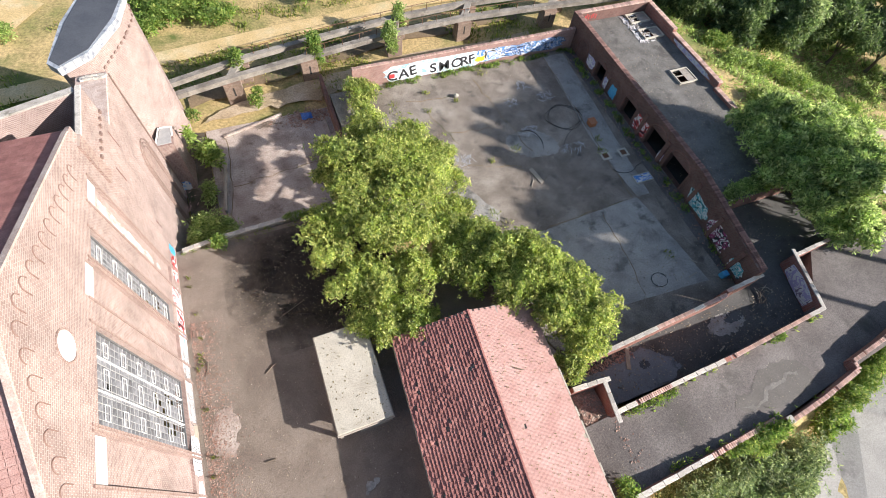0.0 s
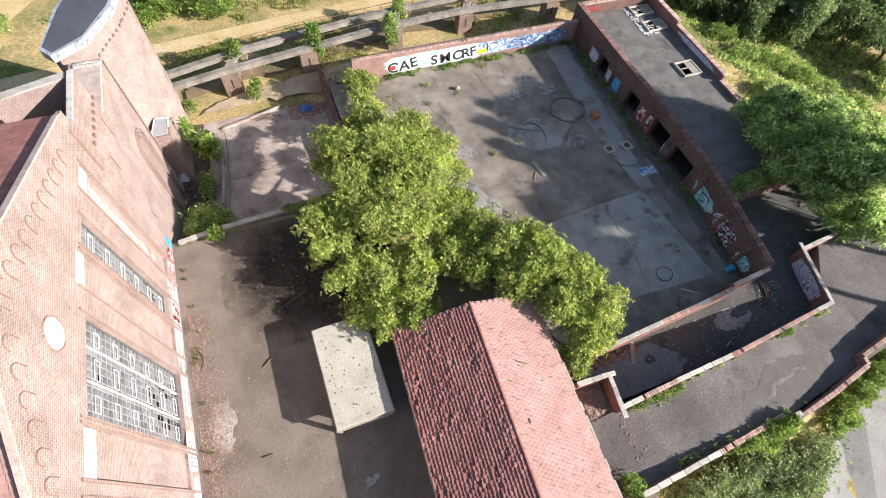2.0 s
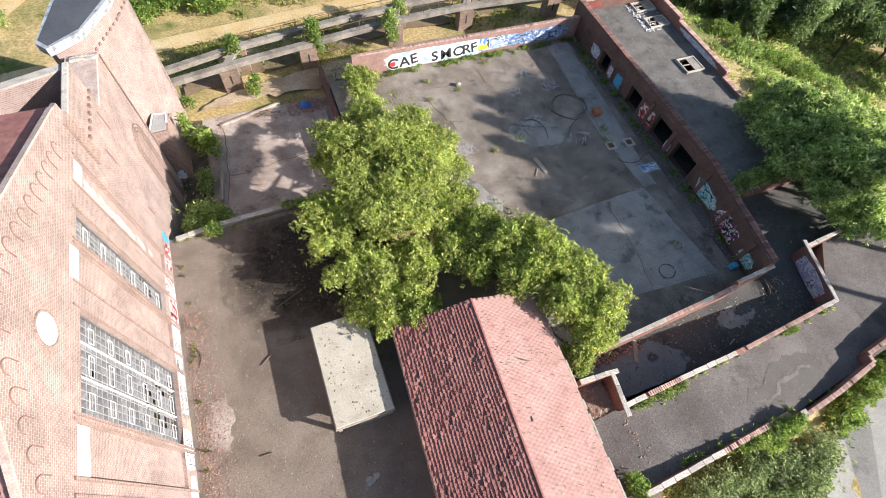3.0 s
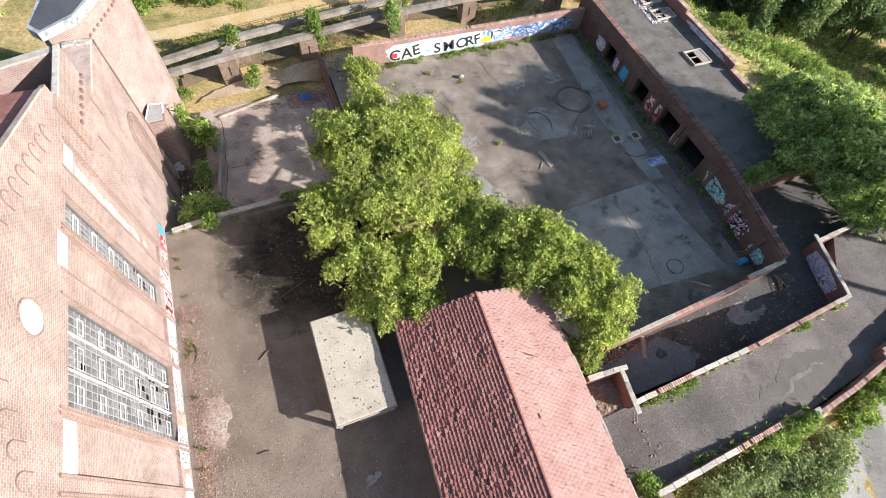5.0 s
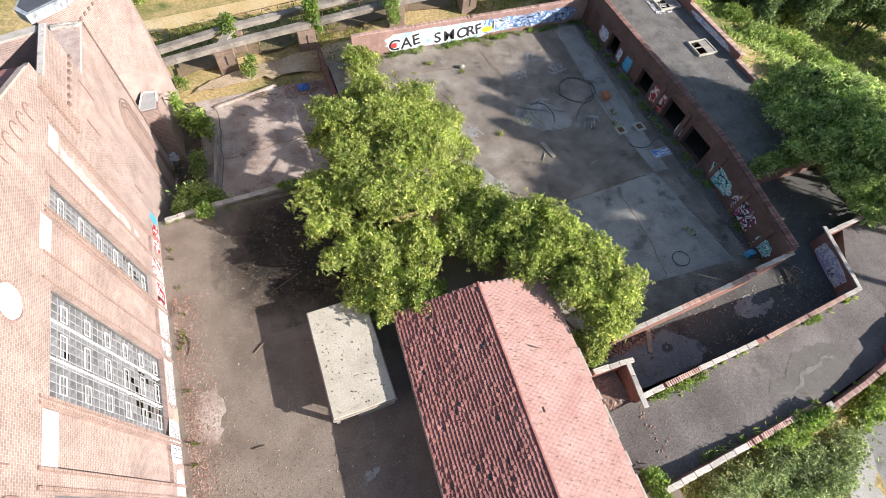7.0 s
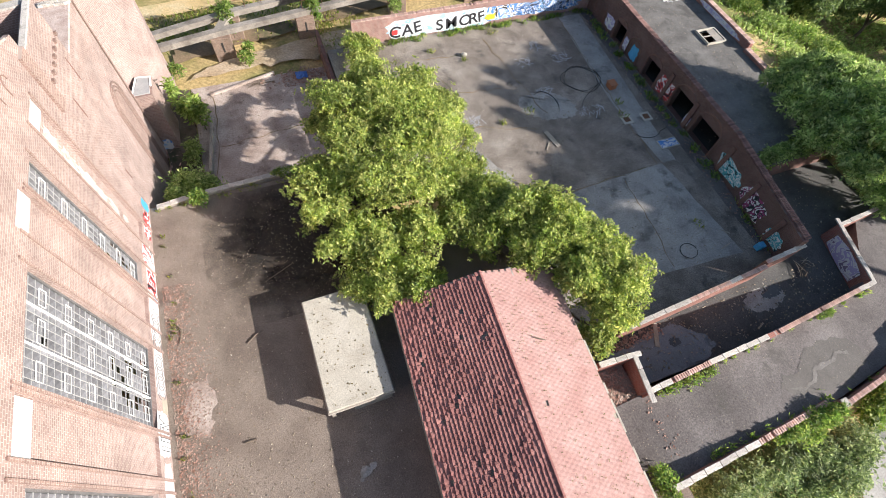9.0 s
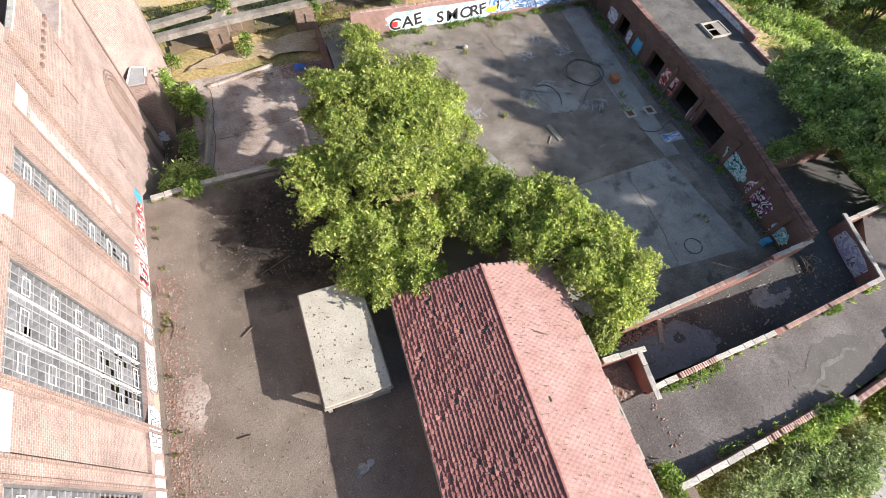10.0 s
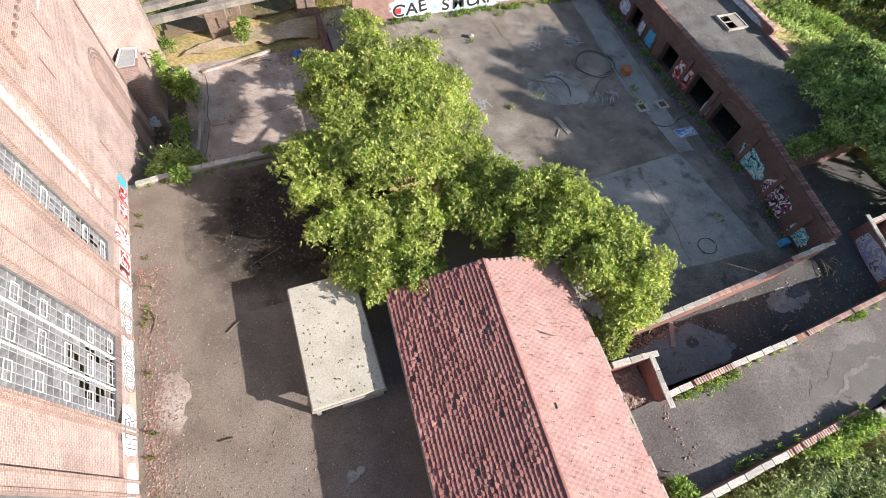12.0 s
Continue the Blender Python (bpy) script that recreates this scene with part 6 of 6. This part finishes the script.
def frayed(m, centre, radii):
    """Let a layer of soil and painted shade thin out towards its rim in ragged patches."""
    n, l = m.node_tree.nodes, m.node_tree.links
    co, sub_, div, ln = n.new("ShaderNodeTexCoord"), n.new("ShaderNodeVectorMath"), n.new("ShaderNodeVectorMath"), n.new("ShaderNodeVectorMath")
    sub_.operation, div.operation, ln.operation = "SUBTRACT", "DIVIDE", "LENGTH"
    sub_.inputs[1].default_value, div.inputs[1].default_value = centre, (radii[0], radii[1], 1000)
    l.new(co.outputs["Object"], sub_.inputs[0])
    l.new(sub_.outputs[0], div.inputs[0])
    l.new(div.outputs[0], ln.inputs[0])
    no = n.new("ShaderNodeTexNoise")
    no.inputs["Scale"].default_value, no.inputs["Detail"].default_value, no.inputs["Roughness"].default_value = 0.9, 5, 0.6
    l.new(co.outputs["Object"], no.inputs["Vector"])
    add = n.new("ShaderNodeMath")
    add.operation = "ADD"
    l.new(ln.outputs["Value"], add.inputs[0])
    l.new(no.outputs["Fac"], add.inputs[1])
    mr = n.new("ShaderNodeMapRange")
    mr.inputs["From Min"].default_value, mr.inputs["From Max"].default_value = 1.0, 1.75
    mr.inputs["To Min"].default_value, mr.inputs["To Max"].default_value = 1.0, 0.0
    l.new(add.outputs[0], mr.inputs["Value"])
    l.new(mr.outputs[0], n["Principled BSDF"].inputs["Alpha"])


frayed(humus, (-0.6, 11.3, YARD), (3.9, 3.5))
flat_patch("leaf_mould", [(-5.2, 7.6), (3.1, 7.6), (3.1, 14.5), (-5.2, 14.5)], YARD, humus, "damp leaf mould darkened with the ash tree's painted shade", "soil", 0, 61)
flat_patch("broken_paving", [(-6.5, 4.2), (-5.8, 4.0), (-5.5, 5.0), (-5.7, 6.2), (-6.3, 6.0), (-6.6, 5.2)], YARD, concrete_slab, "broken pinkish concrete at the hall's foot", "paving", 0.12, 13)
pale_earth = mat("pale_bare_earth", [(0.34, 0.25, 0.15), (0.44, 0.34, 0.23), (0.54, 0.44, 0.33)], 0.5, 9, 0.95, 0.5, (0.24, 0.19, 0.09), 0.5, 0.57, grain=0.35)
# the brown soil patch also holds the viaduct's shade in its colour
for i, (pts, mt, lb) in enumerate((([(-5.5, 27.4), (-1, 27.6), (2.9, 27.4), (4.6, 28.0), (10, 28.6), (22, 29.0), (22, 30.6), (9, 30.6), (3, 29.7), (-3, 28.7)], pale_earth, "pale bare earth under the viaduct"), ([(-6, 29.2), (0, 30.4), (9, 32.1), (22, 32.6), (22, 34.6), (8, 34.0), (-1, 32.2), (-6.2, 31)], soil, "brown soil under the viaduct with its shade painted in"))):
    flat_patch("soil_patch", pts, lambda x: LOW + 0.16, mt, lb, "soil", 0.25, 30 + i, 0.02)
track_pale = mat("trodden_earth", [(0.3, 0.24, 0.16), (0.42, 0.35, 0.25)], 0.7, 8, 0.95, 0.4, (0.2, 0.19, 0.09), 0.6, 0.57)
track = mat("orange_sand_track", [(0.5, 0.36, 0.16), (0.6, 0.44, 0.22), (0.62, 0.5, 0.3)], 0.5, 8, 0.95, 0.4, (0.4, 0.36, 0.18), 0.4, 0.56)
for i, (a, b, w) in enumerate((((-24, 33.0), (-8, 35.2), 0.9), ((-8, 35.2), (6, 36.6), 0.8), ((6, 36.6), (26, 38.6), 0.8), ((-22, 38), (-17, 45), 1.6))):
    A, B = Vector(a), Vector(b)
    sd = Vector((-(B - A).y, (B - A).x)).normalized() * w
    n = 8
    pts = [A.lerp(B, k / n) - sd for k in range(n + 1)] + [B.lerp(A, k / n) + sd for k in range(n + 1)]
    bm = bmesh.new()
    lo = [bm.verts.new((p.x, p.y, ground_z(p.x, p.y) + 0.09)) for p in pts]
    for k in range(n):
        bm.faces.new((lo[k], lo[k + 1], lo[2 * n - k], lo[2 * n + 1 - k]))
    solid("road_track", bm, track, "orange sandy track across the waste ground", "track", "", "structure")


def crack(a, b, z, seed, wide=0.035):
    r = random.Random(seed)
    A, B = Vector(a), Vector(b)
    n = max(4, int((B - A).length / 0.5))
    s = Vector((-(B - A).y, (B - A).x)).normalized()
    bm = bmesh.new()
    last = None
    for k in range(n + 1):
        p = A.lerp(B, k / n) + s * r.uniform(-0.12, 0.12)
        w = wide * r.uniform(0.4, 1.0)
        pair = [bm.verts.new((p.x - s.x * w, p.y - s.y * w, z + 0.014)), bm.verts.new((p.x + s.x * w, p.y + s.y * w, z + 0.014))]
        if last:
            bm.faces.new((last[0], pair[0], pair[1], last[1]))
        last = pair
    bmesh.ops.recalc_face_normals(bm, faces=bm.faces)
    return solid("crack", bm, soil, "earth-filled crack in the paving", "crack", "", "structure")


for i, (a, b, z) in enumerate((((9.5, 22.5), (10.6, 19.0), COURT), ((7.2, 20.6), (13.5, 19.8), COURT), ((12.6, 10.95), (19.2, 11.35), COURT), ((19.9, 11.4), (20.6, 25.6), COURT), ((9.2, 17.5), (14.0, 16.0), COURT), ((14.0, 24.8), (15.2, 17.0), COURT), ((8.4, 23.9), (12.2, 23.5), COURT), ((16.8, 5.0), (17.4, 10.8), COURT), ((-4.9, 17.5), (-4.2, 25.5), SLAB), ((-4.4, 21.2), (1.6, 21.8), SLAB))):
    crack(a, b, z, i)

# ---- loose things ----
moss_mat = mat("brown_moss", [(0.13, 0.1, 0.045), (0.2, 0.16, 0.07)], 5, 30, 0.95, 0.3, island=0.3)


def stone(bm, p, r, rng):
    q = bmesh.ops.create_icosphere(bm, subdivisions=1, radius=r, matrix=Matrix.Translation(p))
    for v in q["verts"]:
        v.co = Vector(p) + (v.co - Vector(p)) * rng.uniform(0.7, 1.15) * 1.0
        v.co.z = p[2] + (v.co.z - p[2]) * 0.6


def scatter(name, region, count, sizes, z, material, label, seed, category="rubble"):
    """Chips, each turned at random, over a region given as a function of the random source."""
    r = np.random.default_rng(seed)
    xy = np.array([region(r) for _ in range(count)])
    s = r.uniform(*sizes, size=count)
    a = r.random(count) * 2 * np.pi
    zz = np.array([z(p[0]) if callable(z) else z for p in xy])
    c, sn = np.cos(a), np.sin(a)
    q = []
    for dx, dy, h in ((-1, -0.5, 0.1), (1, -0.5, 0.1), (1, 0.5, 0.6), (-1, 0.5, 0.6)):
        q.append(np.stack([xy[:, 0] + s * (dx * c - dy * sn), xy[:, 1] + s * (dx * sn + dy * c), zz + 0.012 + s * h * r.uniform(0.5, 1, count)], 1))
    v = np.stack(q, 1).reshape(-1, 3)
    return tagged(new(name, quads(name, v, material)), label, category, "", "stuff")


scatter("rubble", lambda r: (-6.95 + abs(r.normal(0, 0.6)), r.uniform(1.0, 10.5)), 3600, (0.008, 0.038), YARD, rubble_mat, "brick crumbs fallen along the hall's foot", 1)
scatter("litter", lambda r: (r.uniform(-6.9, 1.3), r.uniform(-1, 14.3)), 3600, (0.01, 0.034), YARD, litter_mat, "pale litter and leaf scraps on the yard", 2, "litter")
scatter("litter", lambda r: (r.normal(-2.0, 1.7), r.normal(11.0, 2.0)), 420, (0.006, 0.017), YARD + 0.006, litter_mat, "fallen leaves under the ash tree", 3, "litter")
scatter("litter", lambda r: (r.uniform(7, 23), r.uniform(3.5, 26)), 3200, (0.01, 0.045), COURT + 0.008, litter_mat, "pale litter on the court's floor", 4, "litter")
scatter("litter", lambda r: (r.uniform(8.8, 25), r.uniform(-3, -0.5)), 900, (0.006, 0.022), ramp_z, litter_mat, "pale litter on the ramp", 5, "litter")
scatter("rubble", lambda r: (8.9 + abs(r.normal(0, 0.6)), r.uniform(-2.6, 1.2)), 1700, (0.015, 0.05), lambda x: YARD + 0.04 if x < 10 else ramp_z(x), rubble_mat, "tile crumbs beside the shed", 6)
scatter("litter", lambda r: (r.uniform(10.6, 25), r.uniform(0.5, 2.8)), 700, (0.015, 0.06), LANE + 0.006, litter_mat, "rubbish in the sunken lane", 7, "litter")
scatter("rubble", lambda r: (r.uniform(10.4, 14), r.uniform(2.0, 2.6)), 300, (0.02, 0.08), LANE, rubble_mat, "brick rubble against the low wall", 8)
scatter("litter", lambda r: (r.uniform(-5.4, 3), r.uniform(17, 26.4)), 500, (0.012, 0.05), SLAB + 0.006, litter_mat, "pale litter on the concrete slab", 9, "litter")
scatter("rubble", lambda r: (r.normal(1.6, 0.8), r.normal(26.0, 0.35)), 500, (0.03, 0.11), SLAB, rubble_mat, "heap of rubbish in the slab's corner", 10)
scatter("moss", lambda r: (r.uniform(-1.5, 0.7), r.uniform(3.2, 7.4)), 130, (0.01, 0.04), 4.352, moss_mat, "brown moss cushions on the shelter's roof", 11, "moss")
fleck = np.random.default_rng(77)
fy, fd = fleck.uniform(-6, 5.4, 330), fleck.uniform(0.15, 3.4, 330)
fl = math.hypot(SX1 - SR, SZR - SZE)
q = []
for dy, dd in ((-0.018, -0.06), (0.018, -0.06), (0.018, 0.06), (-0.018, 0.06)):
    g2 = fd + dd * fleck.uniform(0.1, 0.75, 330)
    q.append(np.stack([SR + g2 * (SX1 - SR) / fl, fy + dy, SZR - g2 * (SZR - SZE) / fl + 0.055], 1))
lichen = tagged(new("lichen", quads("lichen", np.stack(q, 1).reshape(-1, 3), moss_mat)), "dark lichen flecks on the sunward tiles", "lichen", "", "stuff")
lichen.matrix_basis = ASKEW @ Matrix.Translation((-4.9, 0, -YARD))
scatter("rubble", lambda r: (r.uniform(-13, -7.6), r.uniform(15.0, 17.0)), 300, (0.02, 0.08), 9.9, litter_mat, "pale rubble on the sunken roof", 12)
scatter("litter", lambda r: (r.uniform(24, 29.5), r.uniform(9, 26)), 900, (0.015, 0.05), 2.65, litter_mat, "dry leaves on the bitumen roof", 13, "litter")
scatter("rubble", lambda r: (27.6 + abs(r.normal(0, 0.7)), r.uniform(23.2, 26.7)), 260, (0.03, 0.11), 2.65, whitewash, "pale broken glass and plaster round the roof lights", 16)
scatter("rubble", lambda r: (r.uniform(22.3, 23.3), r.uniform(4, 25.5)), 500, (0.02, 0.07), COURT + 0.01, rubble_mat, "debris along the foot of the range", 14)
scatter("fallen_leaves", lambda r: (r.uniform(24, 29), r.uniform(4.5, 14)), 350, (0.02, 0.05), LANE, litter_mat, "leaf litter in the lane below the trees", 15, "litter")


def stick(name, pts, r, material, label, category="branch", group=""):
    return solid(name, tube(bmesh.new(), pts, r, 6), material, label, category, group)


stick("branch", [(-6.6, 8.7, YARD + 0.04), (-6.35, 8.35, YARD + 0.09), (-6.4, 8.1, YARD + 0.05), (-6.55, 7.75, YARD + 0.03)], [0.03, 0.025, 0.02, 0.012], bark, "dark crooked dead branch on the yard")
stick("branch", [(-4.7, 3.32, YARD + 0.04), (-4.3, 3.3, YARD + 0.04)], [0.035, 0.03], bark, "short dark stick on the yard")
stick("branch", [(-4.05, 7.0, YARD + 0.03), (-3.7, 7.25, YARD + 0.05), (-3.4, 7.35, YARD + 0.04)], [0.03, 0.025, 0.02], bark, "dark dead branch on the yard")
stick("lath", [(-3.0, 9.45, YARD + 0.03), (-1.7, 10.0, YARD + 0.03)], 0.016, bark, "weathered lath on the yard", "lath")
r0 = random.Random(3)
for p, r in (((-0.91, 0.95, YARD + 0.03), 0.26), ((-0.62, 1.05, YARD + 0.03), 0.16), ((-1.1, 0.75, YARD + 0.02), 0.1)):
    bm = bmesh.new()
    stone(bm, p, r, r0)
    for v in bm.verts:
        v.co.z = p[2] + (v.co.z - p[2]) * 0.3
    solid("stone", bm, concrete_patch, "flat grey lump of concrete on the yard", "stone", "lumps on the yard")
bm = bmesh.new()
stone(bm, (12.1, 23.4, COURT + 0.14), 0.26, r0)
solid("stone", bm, concrete_pale, "pale lump of concrete on the court", "stone")
for p, ang, l, w in (((14.57, 14.95), -1.38, 1.35, 0.3), ((14.05, 14.5), 0.9, 0.65, 0.07), ((16.9, 13.2), 0.3, 0.5, 0.06)):
    bm = boxes((-l / 2, l / 2, -w / 2, w / 2, 0.016, 0.05), bevel=0.006)
    ob = solid("plank", bm, wood_grey, "weathered grey board lying on the court", "plank", "boards on the court")
    ob.matrix_basis = pose(p[0], p[1], COURT, 0, 0, math.degrees(ang))
cart = thing("crate", (20.6, 18.0, COURT), "orange-brown crate tipped over on the court", "crate")
part("body", boxes((20.35, 20.85, 17.75, 18.3, COURT + 0.01, COURT + 0.36), bevel=0.03), orange_plastic, cart)
part("rim", boxes((20.32, 20.88, 17.72, 18.33, COURT + 0.36, COURT + 0.4), bevel=0.01), orange_plastic, cart)
for x, y in ((21.5, 15.0), (20.1, 15.1)):
    t = thing("manhole", (x, y, COURT), "square manhole with pale concrete surround", "manhole", "manholes in the court")
    part("surround", boxes((x - 0.36, x + 0.36, y - 0.36, y + 0.36, COURT, COURT + 0.03), bevel=0.01), concrete_pale, t)
    part("cover", boxes((x - 0.2, x + 0.2, y - 0.2, y + 0.2, COURT + 0.03, COURT + 0.036)), rust, t)
t = thing("painted_board", (21.6, 12.6, COURT), "sprayed board lying beside the range", "board")
part("panel", boxes((20.9, 22.3, 12.25, 12.95, COURT + 0.015, COURT + 0.06), bevel=0.01), concrete_pale, t)
bm = bmesh.new()
vs = [bm.verts.new(p) for p in ((20.98, 12.32, COURT + 0.063), (22.22, 12.32, COURT + 0.063), (22.22, 12.88, COURT + 0.063), (20.98, 12.88, COURT + 0.063))]
bm.faces.new(vs)
part("spray_paint", bm, spray_blue, t)
hp = []
for k in range(96):
    a = k * 2 * math.pi / 46
    r = 1.22 + 0.1 * math.sin(k * 0.21) + 0.06 * math.sin(k * 0.57 + 1)
    hp.append((19.0 + r * math.cos(a) * 1.08, 19.25 + r * math.sin(a) * 0.95, COURT + 0.03 + 0.0004 * k))
for k in range(1, 9):
    hp.append((20.2 - 0.36 * k + 0.15 * math.sin(k), 18.9 - 0.28 * k, COURT + 0.03))
solid("hose", tube(bmesh.new(), hp, 0.014, 6), black_rubber, "black hose coiled on the court", "hose")
hp = [(15.6 + 0.75 * math.cos(k * 0.16 - 0.9), 17.8 + 1.1 * math.sin(k * 0.16 - 0.9), COURT + 0.03) for k in range(20)]
solid("hose", tube(bmesh.new(), hp, 0.018, 6), black_rubber, "short black cable on the court", "hose")
hp = [(20.9 + 0.9 * math.cos(math.pi + k * 0.15), 13.9 + 0.6 * math.sin(math.pi + k * 0.15), COURT + 0.03) for k in range(19)] + [(22.3, 13.75, COURT + 0.03)]
solid("cable", tube(bmesh.new(), hp, 0.018, 6), black_rubber, "black cable lying on the court", "cable")
hp = [(18.2 + 0.5 * math.cos(k * 0.25), 5.6 + 0.45 * math.sin(k * 0.25), COURT + 0.03) for k in range(25)]
solid("cable", tube(bmesh.new(), hp, 0.016, 6), black_rubber, "loop of black cable near the low wall", "cable")
# chalk marks on the court
chalk = mat("chalk_marks", [(0.4, 0.4, 0.41), (0.5, 0.5, 0.51)], 3, 30, 0.9, 0.1)
cr = random.Random(21)
for x, y, w in ((18.7, 21.65, 0.6), (16.1, 18.75, 0.6), (18.3, 16.4, 0.9), (15.9, 21.8, 0.5), (10.5, 17.6, 0.6), (17.4, 23.2, 0.4)):
    bm = bmesh.new()
    for k in range(26):
        q = Vector((x + cr.uniform(-w, w), y + cr.uniform(-0.45, 0.45), COURT + 0.013))
        a, l = cr.uniform(0, 3.1), cr.uniform(0.1, 0.3)
        d, s = Vector((math.cos(a), math.sin(a), 0)), Vector((-math.sin(a), math.cos(a), 0)) * 0.02
        bm.faces.new([bm.verts.new(q + o) for o in (-d * l - s, d * l - s, d * l + s, -d * l + s)])
    bmesh.ops.recalc_face_normals(bm, faces=bm.faces)
    solid("chalk_marks", bm, chalk, "faint chalk scrawl on the court's floor", "marks", "scrawls on the court", "stuff")
# lane and wall debris
for i in range(16):
    a, l = cr.uniform(0, 3.1), cr.uniform(0.4, 0.9)
    x, y = 23.6 + cr.uniform(-0.5, 0.5), 2.7 + cr.uniform(-0.4, 0.4)
    d = Vector((math.cos(a), math.sin(a), 0.1)) * l / 2
    c = Vector((x, y, LANE + 0.06 + 0.012 * i))
    stick("brushwood", [c - d, c + Vector((0.03, 0.02, 0.02)), c + d], [0.014, 0.014, 0.008], bark if i % 3 else wood_grey, "dead brushwood heaped in the lane", "brushwood", "brushwood heap")
for (x, y), ang, l, w in (((13.6, 2.1), 1.1, 1.2, 0.22), ((19.0, 0.75), 0.35, 0.5, 0.08), ((21.9, 4.6), 2.5, 0.6, 0.08), ((20.4, 5.2), 0.2, 0.7, 0.07), ((21.0, 6.0), -0.8, 0.5, 0.07)):
    z = LANE if y < 3.0 else COURT
    ob = solid("plank", boxes((-l / 2, l / 2, -w / 2, w / 2, 0.016, 0.045), bevel=0.005), wood_grey, "short weathered board among the debris", "plank", "boards in the debris")
    ob.matrix_basis = pose(x, y, z, 0, 0, math.degrees(ang))
bm = bmesh.new()
n = 7
grid = [[bm.verts.new((1.1 + 0.13 * i + cr.uniform(-0.03, 0.03), 25.7 + 0.11 * j + cr.uniform(-0.03, 0.03), SLAB + 0.05 + 0.28 * math.exp(-((i - 3) ** 2 + (j - 3) ** 2) / 5) + cr.uniform(0, 0.08))) for i in range(n)] for j in range(n)]
for j in range(n - 1):
    for i in range(n - 1):
        bm.faces.new((grid[j][i], grid[j][i + 1], grid[j + 1][i + 1], grid[j + 1][i]))
solid("plastic_sheet", bm, blue_plastic, "crumpled blue plastic sheet on the rubbish heap", "sheet")
for i in range(12):
    a = cr.uniform(-0.6, 0.6)
    c = Vector((-1.1 + cr.uniform(-0.7, 0.7), 25.9 + cr.uniform(-0.3, 0.3), SLAB + 0.05 + 0.02 * i))
    d = Vector((math.cos(a), math.sin(a), 0.05)) * cr.uniform(0.3, 0.7)
    stick("brushwood", [c - d, c, c + d], [0.014, 0.014, 0.008], bark, "dry brushwood piled by the broken wall", "brushwood", "brushwood by the slab")
stick("pole", [(2.75, 24.0, SLAB + 0.05), (2.7, 25.4, SLAB + 0.1)], 0.05, wood_grey, "grey pole leaning in the slab's corner", "pole")
bm = bmesh.new()
box(bm, 21.9, 22.3, 4.35, 4.7, COURT + 0.012, COURT + 0.45, 0.03)
solid("blue_bin", bm, paint_blue, "faded blue bin against the range's wall", "bin")
# a paved bay with a rail beyond the bank
bm = bmesh.new()
vs = [bm.verts.new((x, y, ground_z(x, y) + 0.25)) for x, y in ((38.6, 6.2), (42, 5.0), (52, 4), (56, 8), (46, 10.0), (41.5, 9.6))]
bm.faces.new(vs)
bmesh.ops.triangulate(bm, faces=bm.faces)
solid("pavement_bay", bm, road_mat, "pale paved bay beyond the trees", "pavement", "", "structure")
t = thing("guard_rail", (44, 10, ground_z(44, 10)), "galvanised steel guard rail along the paved bay", "rail")
ga, gb = Vector((41.5, 9.8, ground_z(41.5, 9.8) + 0.75)), Vector((48, 10.2, ground_z(48, 10.2) + 0.75))
part("rail", tube(bmesh.new(), [ga, ga.lerp(gb, 0.5), gb], 0.09, 6), zinc, t)
for k in range(5):
    p = ga.lerp(gb, k / 4)
    part("post", tube(bmesh.new(), [p - Vector((0, 0, 1.0)), p], 0.05, 6), steel, t)

# worn footpaths down the bank
for k, (a, b, w) in enumerate(BANK_PATHS):
    A, B = Vector(a), Vector(b)
    sd = Vector((-(B - A).y, (B - A).x)).normalized() * w
    n = 6
    bm = bmesh.new()
    rows = []
    for q in range(n + 1):
        p = A.lerp(B, q / n)
        e = [p - sd * cr.uniform(0.8, 1.1), p + sd * cr.uniform(0.8, 1.1)]
        rows.append([bm.verts.new((v.x, v.y, ground_z(v.x, v.y) + 0.07 + 0.004 * k)) for v in e])
    for u, v in zip(rows, rows[1:]):
        bm.faces.new((u[0], v[0], v[1], u[1]))
    bmesh.ops.recalc_face_normals(bm, faces=bm.faces)
    solid("footpath", bm, track_pale, "trodden sandy footpath down the bank", "path", "", "structure")
